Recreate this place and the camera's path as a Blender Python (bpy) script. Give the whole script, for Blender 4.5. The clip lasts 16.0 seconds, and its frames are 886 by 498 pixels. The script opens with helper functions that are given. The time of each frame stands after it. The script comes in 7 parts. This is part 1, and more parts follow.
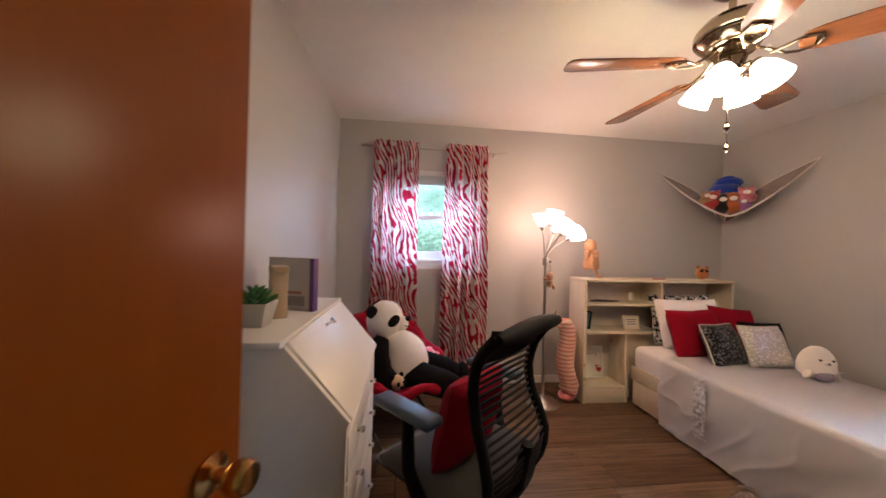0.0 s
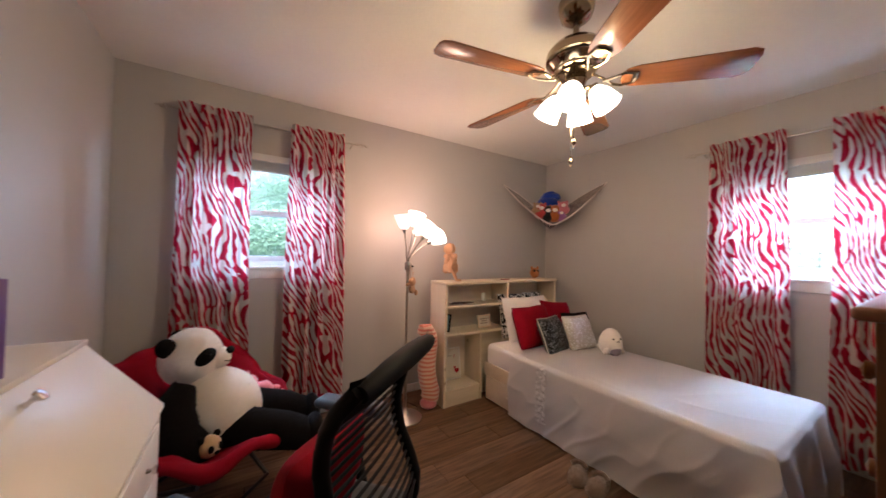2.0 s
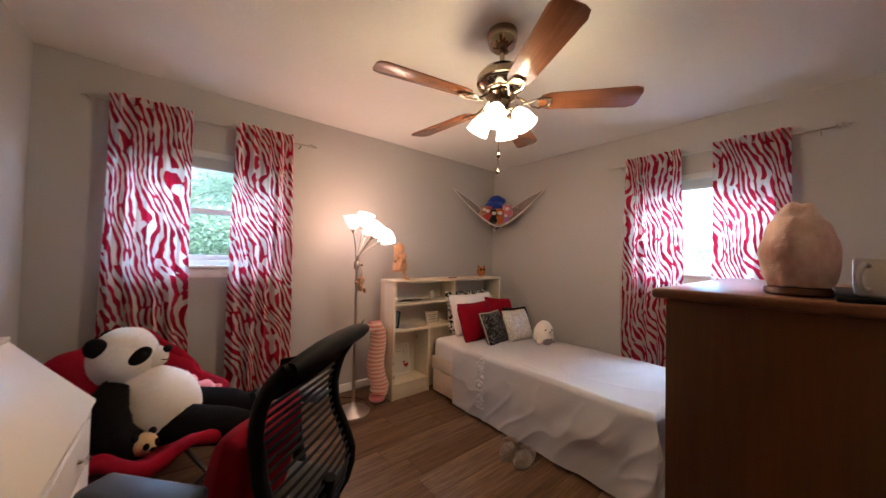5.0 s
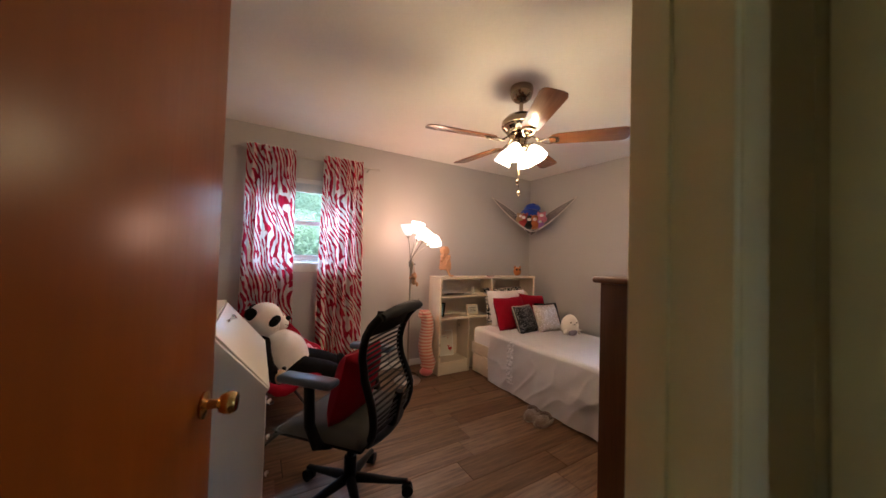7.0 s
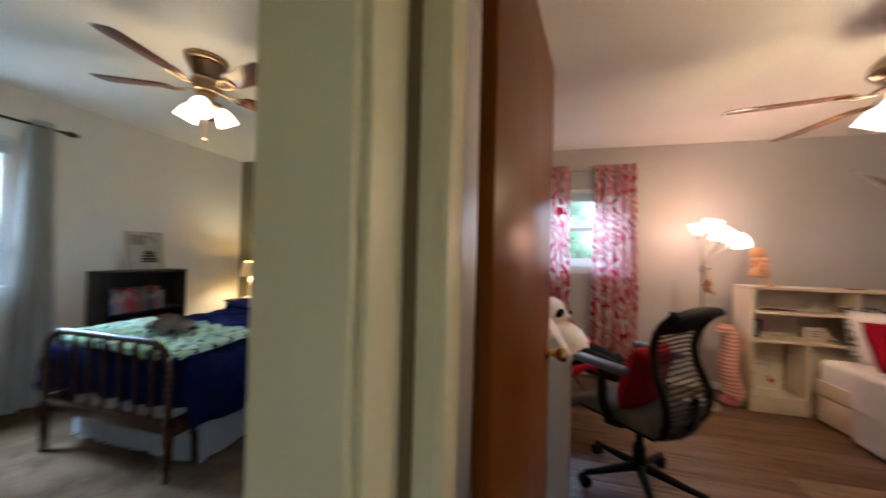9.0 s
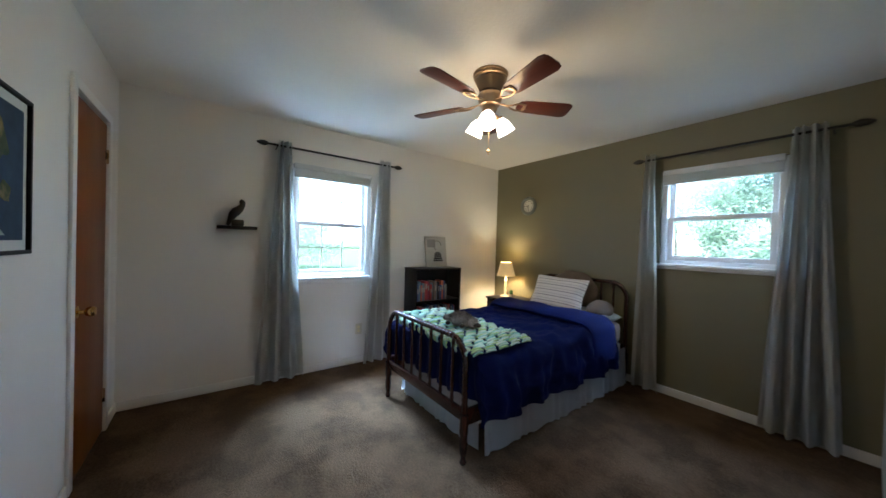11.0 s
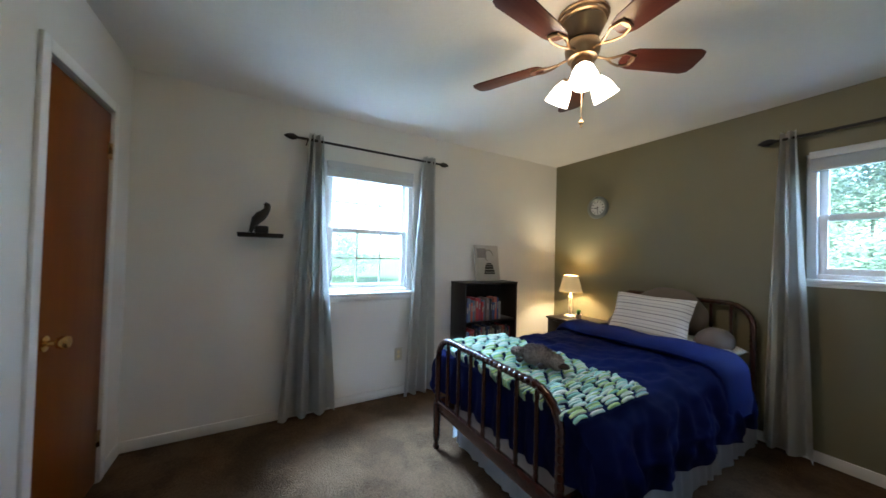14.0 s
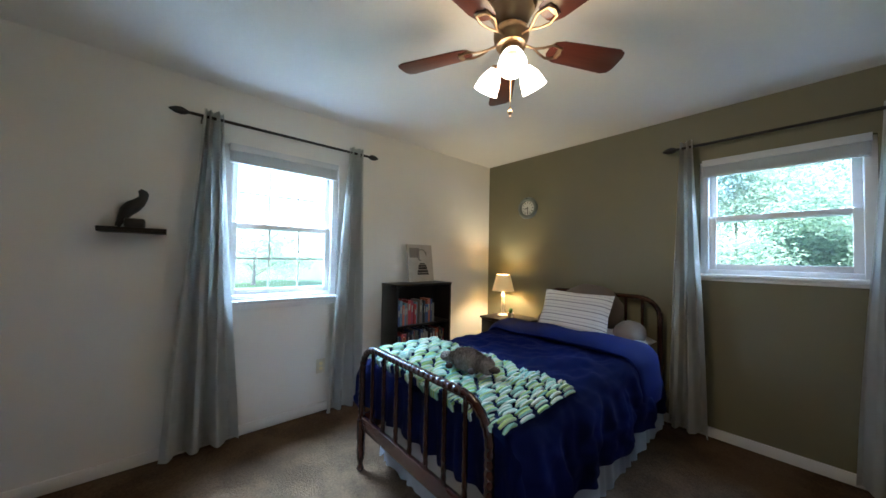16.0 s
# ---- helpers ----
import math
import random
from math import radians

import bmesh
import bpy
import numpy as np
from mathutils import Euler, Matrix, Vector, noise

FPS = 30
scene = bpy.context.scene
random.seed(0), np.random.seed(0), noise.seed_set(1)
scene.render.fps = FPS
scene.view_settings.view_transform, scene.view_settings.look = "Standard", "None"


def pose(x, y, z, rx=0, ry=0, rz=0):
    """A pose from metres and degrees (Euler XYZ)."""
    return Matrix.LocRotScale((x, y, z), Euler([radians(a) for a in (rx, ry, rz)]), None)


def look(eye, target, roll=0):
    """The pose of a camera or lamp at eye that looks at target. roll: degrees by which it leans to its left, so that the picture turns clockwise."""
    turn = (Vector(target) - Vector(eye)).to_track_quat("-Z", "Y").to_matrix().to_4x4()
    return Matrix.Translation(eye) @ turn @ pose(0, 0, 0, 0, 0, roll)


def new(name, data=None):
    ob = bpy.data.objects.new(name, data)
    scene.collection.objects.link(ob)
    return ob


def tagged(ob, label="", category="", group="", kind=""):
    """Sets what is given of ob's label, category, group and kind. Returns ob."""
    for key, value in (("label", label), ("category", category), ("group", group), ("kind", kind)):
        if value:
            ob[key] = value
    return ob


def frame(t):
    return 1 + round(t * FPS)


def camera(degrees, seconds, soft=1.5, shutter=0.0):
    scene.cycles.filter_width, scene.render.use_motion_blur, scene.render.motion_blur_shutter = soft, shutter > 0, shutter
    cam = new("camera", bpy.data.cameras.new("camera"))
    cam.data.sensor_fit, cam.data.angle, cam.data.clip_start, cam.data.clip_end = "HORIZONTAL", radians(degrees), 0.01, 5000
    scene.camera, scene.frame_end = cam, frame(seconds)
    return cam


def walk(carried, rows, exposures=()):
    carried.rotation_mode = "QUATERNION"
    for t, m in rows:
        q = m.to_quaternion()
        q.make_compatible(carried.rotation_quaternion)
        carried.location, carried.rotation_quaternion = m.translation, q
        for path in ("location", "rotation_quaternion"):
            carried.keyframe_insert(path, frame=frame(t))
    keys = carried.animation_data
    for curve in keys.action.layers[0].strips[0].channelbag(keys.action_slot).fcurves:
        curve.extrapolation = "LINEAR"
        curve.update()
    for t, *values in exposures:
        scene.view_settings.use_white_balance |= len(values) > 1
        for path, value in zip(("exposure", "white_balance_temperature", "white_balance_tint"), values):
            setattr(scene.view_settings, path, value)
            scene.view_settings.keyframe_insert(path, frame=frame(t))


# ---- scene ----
cam = camera(109.4, 16.0, shutter=0.5)
PATH = [
    (0, (-0.513, -0.027, 1.264), (-0.286, 1.96, 1.271), 1.5),
    (0.5, (-0.49, 0.109, 1.289), (-0.058, 2.062, 1.294), 1.5),
    (1, (-0.477, 0.195, 1.291), (0.189, 2.081, 1.312), 1.4),
    (1.5, (-0.461, 0.235, 1.289), (0.413, 2.033, 1.322), 1.4),
    (2, (-0.442, 0.245, 1.286), (0.621, 1.938, 1.323), 1.2),
    (2.5, (-0.416, 0.254, 1.282), (0.817, 1.828, 1.321), 1.1),
    (3, (-0.399, 0.248, 1.271), (0.956, 1.718, 1.321), 1.1),
    (3.2, (-0.403, 0.244, 1.272), (0.991, 1.678, 1.321), 0.9),
    (5.3, (-0.461, 0.014, 1.278), (0.757, 1.6, 1.326), 1.3),
    (5.5, (-0.484, -0.023, 1.27), (0.694, 1.593, 1.32), 1.3),
    (6, (-0.525, -0.149, 1.271), (0.531, 1.548, 1.323), 1.4),
    (6.5, (-0.604, -0.278, 1.269), (0.406, 1.448, 1.316), 1.5),
    (7, (-0.718, -0.438, 1.274), (0.302, 1.281, 1.323), 1.7),
    (7.5, (-0.781, -0.527, 1.27), (0.19, 1.221, 1.322), 1.1),
    (8, (-0.834, -0.627, 1.299), (-0.168, 1.259, 1.33), 1.5),
    (8.5, (-0.866, -0.659, 1.27), (-0.739, 1.337, 1.297), 1.6),
    (9, (-0.917, -0.763, 1.272), (-1.403, 1.177, 1.297), 1.4),
    (9.5, (-1.004, -0.776, 1.261), (-2.08, 0.91, 1.276), 1.5),
    (11.8, (-1.52, -0.62, 1.328), (-3.297, 0.297, 1.31), 1.7),
    (12, (-1.566, -0.601, 1.321), (-3.398, 0.201, 1.309), 1.7),
    (12.5, (-1.689, -0.566, 1.317), (-3.558, 0.146, 1.311), 1.8),
    (13, (-1.82, -0.553, 1.316), (-3.672, 0.203, 1.323), 1.8),
    (13.5, (-1.881, -0.544, 1.309), (-3.681, 0.328, 1.33), 1.7),
    (14, (-1.892, -0.523, 1.301), (-3.624, 0.476, 1.336), 1.5),
    (14.5, (-1.897, -0.502, 1.304), (-3.56, 0.608, 1.348), 1.5),
    (15, (-1.899, -0.48, 1.304), (-3.489, 0.733, 1.351), 1.3),
    (15.5, (-1.93, -0.454, 1.295), (-3.461, 0.832, 1.347), 1.3),
    (16, (-1.987, -0.369, 1.283), (-3.496, 0.942, 1.338), 1.1),
]
walk(cam, [(t, look(eye, target, roll)) for t, eye, target, roll in PATH], [(0.0, 3.38, 5650, 12), (2.0, 3.16, 5650, 12), (5.0, 3.11, 5700, 12), (7.0, 3.10, 5850, 12), (9.0, 3.27, 5800, 12), (12.0, 3.40, 5600, 11), (16.0, 3.43, 5600, 11)])

# ---- world, sun, large lights ----
world = bpy.data.worlds.new("world")
scene.world = world
world.use_nodes = True
wn = world.node_tree
sky = wn.nodes.new("ShaderNodeTexSky")
sky.sky_type, sky.sun_disc = "NISHITA", False
sky.sun_elevation, sky.sun_rotation = radians(52), radians(173)
wn.links.new(sky.outputs[0], wn.nodes["Background"].inputs[0])
wn.nodes["Background"].inputs[1].default_value = 0.15

sun_data = bpy.data.lights.new("sun", "SUN")
sun_data.energy, sun_data.angle, sun_data.color = 5.0, radians(12), (1.0, 0.95, 0.88)
sun = new("sun", sun_data)
sun.matrix_basis = look((1.2, -10, 13), (0, 0, 0))


def lamp_light(name, kind, m, energy, color, size=0.1, size_y=None):
    d = bpy.data.lights.new(name, kind)
    d.energy, d.color = energy, color
    if kind == "AREA":
        d.shape, d.size, d.size_y = "RECTANGLE", size, size_y or size
    else:
        d.shadow_soft_size = size
    ob = new(name, d)
    ob.matrix_basis = m
    return ob


DAY = (0.58, 0.79, 1.0)
WARM = (1.0, 0.72, 0.42)
BULB = (1.0, 0.68, 0.32)
# area lamps added out of view above each window, to strengthen the sky's light
lamp_light("sky_r1_north", "AREA", look((-0.31, 3.80, 2.90), (-0.31, 1.3, 0.9)), 24, DAY, 1.2, 1.0)
# added fill beside the north window, unseen, for a bluish glow on the west wall
lamp_light("fill_r1_west_wall", "AREA", look((1.5, 4.3, 1.9), (-1.1, 2.1, 1.45)), 4, DAY, 1.2, 1.2)
lamp_light("sky_r1_east", "AREA", look((3.65, 0.72, 2.90), (1.2, 0.72, 0.9)), 46, DAY, 1.2, 1.0)
lamp_light("sky_r2_west", "AREA", look((-5.50, 0.30, 2.80), (-3.0, 0.30, 0.8)), 58, DAY, 1.1, 1.0)
lamp_light("sky_r2_north", "AREA", look((-2.09, 3.60, 2.90), (-2.3, 1.2, 0.8)), 12, DAY, 1.1, 1.0)

# ---- materials ----


def nodes_of(name):
    m = bpy.data.materials.new(name)
    m.use_nodes = True
    t = m.node_tree
    return m, t, t.nodes["Principled BSDF"], t.links


def rgba(c):
    return (c[0], c[1], c[2], 1.0)


def mixed(t, fac, a, b, blend="MIX"):
    n = t.nodes.new("ShaderNodeMix")
    n.data_type, n.blend_type = "RGBA", blend
    for sock, val in ((n.inputs["Factor"], fac), (n.inputs["A"], a), (n.inputs["B"], b)):
        if isinstance(val, bpy.types.NodeSocket):
            t.links.new(val, sock)
        elif isinstance(val, (int, float)):
            sock.default_value = val
        else:
            sock.default_value = rgba(val)
    return n.outputs["Result"]


def noise_of(t, scale, detail=4, stretch=(1, 1, 1), coord="Object", rough=0.55):
    co = t.nodes.new("ShaderNodeTexCoord")
    mp = t.nodes.new("ShaderNodeMapping")
    mp.inputs["Scale"].default_value = stretch
    n = t.nodes.new("ShaderNodeTexNoise")
    n.inputs["Scale"].default_value, n.inputs["Detail"].default_value = scale, detail
    n.inputs["Roughness"].default_value = rough
    t.links.new(co.outputs[coord], mp.inputs[0])
    t.links.new(mp.outputs[0], n.inputs["Vector"])
    return n.outputs["Fac"]


def ramp(t, fac, stops):
    r = t.nodes.new("ShaderNodeValToRGB")
    els = r.color_ramp.elements
    while len(els) < len(stops):
        els.new(0.5)
    for e, (p, c) in zip(els, stops):
        e.position = p
        e.color = rgba(c) if not isinstance(c, (int, float)) else (c, c, c, 1)
    t.links.new(fac, r.inputs[0])
    return r.outputs[0]


def bumped(t, bsdf, height, strength, distance=0.01):
    b = t.nodes.new("ShaderNodeBump")
    b.inputs["Strength"].default_value, b.inputs["Distance"].default_value = strength, distance
    t.links.new(height, b.inputs["Height"])
    t.links.new(b.outputs[0], bsdf.inputs["Normal"])


def plain(name, c, rough=0.5, metal=0.0, var=0.12, scale=5, bump=0.15, bscale=150, stretch=(1, 1, 1), bdist=0.002, sheen=0.0, coat=0.0):
    """A surface with broad and fine variation and a fine relief."""
    m, t, p, l = nodes_of(name)
    big = noise_of(t, scale, 5, stretch)
    fine = noise_of(t, bscale, 3, stretch)
    lo = tuple(max(0, v * (1 - var)) for v in c)
    hi = tuple(min(1, v * (1 + var)) for v in c)
    col = mixed(t, big, lo, hi)
    col = mixed(t, 0.25, col, mixed(t, fine, lo, hi))
    l.new(col, p.inputs["Base Color"])
    l.new(ramp(t, big, [(0.3, max(0.02, rough - 0.03)), (0.7, min(1, rough + 0.03))]), p.inputs["Roughness"])
    p.inputs["Metallic"].default_value = metal
    p.inputs["Sheen Weight"].default_value = sheen
    p.inputs["Coat Weight"].default_value = coat
    p.inputs["Specular IOR Level"].default_value = 0.5 if rough < 0.55 else 0.12
    if bump:
        bumped(t, p, fine, bump, bdist)
    return m


def wood(name, dark, light, rough=0.4, axis="z", scale=6.0, coat=0.0, knots=False, per_piece=False, span=(0.25, 0.75)):
    m, t, p, l = nodes_of(name)
    st = {"x": (0.12, 2.2, 2.2), "y": (2.2, 0.12, 2.2), "z": (2.2, 2.2, 0.12)}[axis]
    grain = noise_of(t, scale * 3, 6, st, rough=0.65)
    broad = noise_of(t, scale * 0.5, 3, st)
    fine = noise_of(t, scale * 22, 3, st)
    col = ramp(t, grain, [(span[0], dark), (span[1], light)])
    col = mixed(t, 0.35, col, ramp(t, broad, [(0.3, dark), (0.7, light)]))
    col = mixed(t, 0.22, col, ramp(t, fine, [(0.3, dark), (0.7, light)]))
    if knots:
        co = t.nodes.new("ShaderNodeTexCoord")
        v = t.nodes.new("ShaderNodeTexVoronoi")
        v.inputs["Scale"].default_value = 4.5
        l.new(co.outputs["Object"], v.inputs["Vector"])
        col = mixed(t, ramp(t, v.outputs["Distance"], [(0.03, 0.8), (0.11, 0.0)]), col, tuple(c * 0.3 for c in dark))
    if per_piece:
        oi = t.nodes.new("ShaderNodeObjectInfo")
        hsv = t.nodes.new("ShaderNodeHueSaturation")
        l.new(ramp(t, oi.outputs["Random"], [(0.0, 0.74), (1.0, 1.28)]), hsv.inputs["Value"])
        l.new(ramp(t, oi.outputs["Random"], [(0.0, 1.05), (1.0, 0.85)]), hsv.inputs["Saturation"])
        l.new(col, hsv.inputs["Color"])
        col = hsv.outputs[0]
    l.new(col, p.inputs["Base Color"])
    l.new(ramp(t, grain, [(0.2, rough + 0.03), (0.8, max(0.05, rough - 0.03))]), p.inputs["Roughness"])
    p.inputs["Coat Weight"].default_value = coat
    p.inputs["Coat Roughness"].default_value = 0.18
    p.inputs["Specular IOR Level"].default_value = 0.22
    bumped(t, p, fine, 0.12, 0.002)
    return m


def glow(name, c, strength):
    m, t, p, l = nodes_of(name)
    p.inputs["Base Color"].default_value = rgba((0.9, 0.88, 0.85))
    p.inputs["Emission Color"].default_value = rgba(c)
    p.inputs["Emission Strength"].default_value = strength
    p.inputs["Roughness"].default_value = 0.35
    return m


def cloth(name, c, var=0.15, rough=0.9, weave=600, sheen=0.25, bump=0.3, scale=4):
    return plain(name, c, rough, 0, var, scale, bump, weave, sheen=sheen, bdist=0.0015)


def pile(name, dark, light):
    """Cut-pile carpet: brushed patches, tufts and flecks."""
    m, t, p, l = nodes_of(name)
    patch = ramp(t, noise_of(t, 3.0, 5, rough=0.6), [(0.41, 0.0), (0.59, 1.0)])
    tuft = noise_of(t, 75, 4, rough=0.7)
    col = mixed(t, patch, dark, light)
    col = mixed(t, 0.32, col, ramp(t, tuft, [(0.35, tuple(c * 0.6 for c in dark)), (0.65, tuple(c * 1.25 for c in light))]))
    l.new(col, p.inputs["Base Color"])
    p.inputs["Roughness"].default_value = 1.0
    p.inputs["Specular IOR Level"].default_value = 0.1
    bumped(t, p, tuft, 1.0, 0.02)
    return m


def zebra(name):
    """Red cotton printed with white forked, pointed animal stripes that lean one way and the other; lets some daylight through."""
    m, t, p, l = nodes_of(name)
    uv = t.nodes.new("ShaderNodeTexCoord")
    warp = t.nodes.new("ShaderNodeTexNoise")
    warp.inputs["Scale"].default_value, warp.inputs["Detail"].default_value = 1.0, 0.0
    wm = t.nodes.new("ShaderNodeMapping")
    wm.inputs["Scale"].default_value = (3.4, 3.0, 1)
    l.new(uv.outputs["UV"], wm.inputs[0])
    l.new(wm.outputs[0], warp.inputs["Vector"])
    add = t.nodes.new("ShaderNodeVectorMath")
    add.operation = "MULTIPLY_ADD"
    l.new(warp.outputs["Color"], add.inputs[0])
    add.inputs[1].default_value = (0.26, 0.10, 0)
    l.new(uv.outputs["UV"], add.inputs[2])
    w = t.nodes.new("ShaderNodeTexWave")
    w.wave_type, w.bands_direction = "BANDS", "X"
    w.inputs["Scale"].default_value, w.inputs["Distortion"].default_value = 6.5, 0.0
    l.new(add.outputs[0], w.inputs["Vector"])
    mp = t.nodes.new("ShaderNodeMapping")
    mp.inputs["Scale"].default_value = (1.0, 0.36, 1)
    l.new(add.outputs[0], mp.inputs[0])
    brk = t.nodes.new("ShaderNodeTexNoise")
    brk.inputs["Scale"].default_value, brk.inputs["Detail"].default_value = 39.0, 0.5
    l.new(mp.outputs[0], brk.inputs["Vector"])
    both = t.nodes.new("ShaderNodeMath")
    both.operation = "MULTIPLY_ADD"
    both.inputs[1].default_value = 1.3
    l.new(brk.outputs["Fac"], both.inputs[0])
    half = t.nodes.new("ShaderNodeMath")
    half.operation = "MULTIPLY"
    half.inputs[1].default_value = 0.45
    l.new(w.outputs["Fac"], half.inputs[0])
    l.new(half.outputs[0], both.inputs[2])
    fac = ramp(t, both.outputs[0], [(0.848, 0.0), (0.874, 1.0)])
    fine = noise_of(t, 700, 2, (1, 1, 1))
    red = mixed(t, noise_of(t, 6, 3), (0.47, 0.012, 0.045), (0.58, 0.022, 0.068))
    col = mixed(t, fac, red, (0.82, 0.74, 0.72))
    l.new(col, p.inputs["Base Color"])
    p.inputs["Roughness"].default_value = 0.85
    p.inputs["Specular IOR Level"].default_value = 0.12
    bumped(t, p, fine, 0.2, 0.001)
    tr = t.nodes.new("ShaderNodeBsdfTranslucent")
    l.new(col, tr.inputs[0])
    ms = t.nodes.new("ShaderNodeMixShader")
    ms.inputs[0].default_value = 0.36
    l.new(p.outputs[0], ms.inputs[1])
    l.new(tr.outputs[0], ms.inputs[2])
    l.new(ms.outputs[0], t.nodes["Material Output"].inputs[0])
    return m


def drape_cloth(name, c, see=0.2):
    m = cloth(name, c, 0.1, 0.8, 500, 0.2, 0.2)
    t = m.node_tree
    p = t.nodes["Principled BSDF"]
    tr = t.nodes.new("ShaderNodeBsdfTranslucent")
    tr.inputs[0].default_value = rgba(c)
    ms = t.nodes.new("ShaderNodeMixShader")
    ms.inputs[0].default_value = see
    t.links.new(p.outputs[0], ms.inputs[1])
    t.links.new(tr.outputs[0], ms.inputs[2])
    t.links.new(ms.outputs[0], t.nodes["Material Output"].inputs[0])
    return m


def pane_glass(name, glare_veil=0.0):
    m, t, p, l = nodes_of(name)
    p.inputs["Base Color"].default_value = (0.95, 0.98, 0.97, 1)
    p.inputs["Roughness"].default_value = 0.02
    p.inputs["Transmission Weight"].default_value = 1.0
    p.inputs["IOR"].default_value = 1.02
    # pale translucent film imitates the haze of glare over the pane
    if glare_veil:
        film = t.nodes.new("ShaderNodeBsdfTranslucent")
        film.inputs[0].default_value = (0.8, 0.82, 0.82, 1)
        ms = t.nodes.new("ShaderNodeMixShader")
        ms.inputs[0].default_value = glare_veil
        l.new(p.outputs[0], ms.inputs[1])
        l.new(film.outputs[0], ms.inputs[2])
        l.new(ms.outputs[0], t.nodes["Material Output"].inputs[0])
    return m




def mottled(name, stops, scale, rough=0.6):
    """A printed surface with patches of several colours."""
    m, t, p, l = nodes_of(name)
    l.new(ramp(t, noise_of(t, scale, 6, rough=0.65), stops), p.inputs["Base Color"])
    p.inputs["Roughness"].default_value = rough
    p.inputs["Specular IOR Level"].default_value = 0.15
    return m


GREY_WALL = plain("grey_wall_paint", (0.46, 0.44, 0.435), 0.40, 0, 0.05, 2.5, 0.25, 220)
WHITE_WALL = plain("off_white_wall_paint", (0.76, 0.74, 0.70), 0.6, 0, 0.04, 2.5, 0.25, 220)
OLIVE_WALL = plain("olive_wall_paint", (0.182, 0.167, 0.100), 0.5, 0, 0.05, 2.5, 0.25, 220)
HALL_WALL = plain("hall_wall_paint", (0.56, 0.46, 0.24), 0.42, 0, 0.05, 2.5, 0.25, 220)
CEILING_PAINT = plain("ceiling_paint", (0.77, 0.75, 0.71), 0.75, 0, 0.12, 1.3, 0.4, 60, bdist=0.004)
TRIM_WHITE = plain("white_trim_paint", (0.78, 0.77, 0.74), 0.4, 0, 0.04, 6, 0.1, 120)
TRIM_CREAM = plain("cream_trim_paint", (0.78, 0.69, 0.41), 0.40, 0, 0.06, 6, 0.15, 120)
VINYL = plain("white_vinyl", (0.82, 0.83, 0.84), 0.3, 0, 0.03, 6, 0.05, 120)
# a little glare haze is mixed into the glass
GLASS = pane_glass("window_glass", 0.007)
DOOR_WOOD = wood("orange_birch_veneer", (0.150, 0.036, 0.0026), (0.185, 0.046, 0.0034), 0.30, "z", 3.0, 0.0)
DOOR_WOOD.node_tree.nodes["Principled BSDF"].inputs["Specular IOR Level"].default_value = 0.12
PLANK = wood("vinyl_plank", (0.022, 0.010, 0.005), (0.235, 0.135, 0.074), 0.36, "x", 5.0, 0.0, per_piece=True, span=(0.36, 0.62))
CARPET = pile("brown_carpet", (0.062, 0.037, 0.020), (0.150, 0.096, 0.057))
ZEBRA = zebra("red_zebra_print")
GREY_DRAPE = drape_cloth("grey_drape_cloth", (0.60, 0.605, 0.58), 0.14)
CHROME = plain("chrome", (0.75, 0.74, 0.72), 0.15, 1.0, 0.05, 9, 0.02, 90)
NICKEL = plain("brushed_nickel", (0.50, 0.47, 0.43), 0.32, 1.0, 0.08, 9, 0.05, 200)
BRASS = plain("polished_brass", (0.72, 0.48, 0.18), 0.18, 1.0, 0.08, 9, 0.03, 90)
ANTIQUE_BRASS = plain("antique_brass", (0.36, 0.25, 0.14), 0.28, 1.0, 0.15, 12, 0.05, 120)
# white blind vinyl greyed in its colour, for the shade of the back-lit stack
SHADED_VINYL = plain("white_vinyl_shaded", (0.60, 0.61, 0.62), 0.4, 0, 0.04, 6, 0.05, 120)
BLACK_METAL = plain("black_iron", (0.02, 0.018, 0.017), 0.45, 0.3, 0.2, 20, 0.1, 200)
BRONZE = plain("aged_bronze", (0.42, 0.29, 0.18), 0.30, 1.0, 0.15, 12, 0.05, 120)
BLACK_PLASTIC = plain("black_plastic", (0.006, 0.006, 0.007), 0.6, 0, 0.15, 12, 0.1, 300)

# ---- building blocks ----


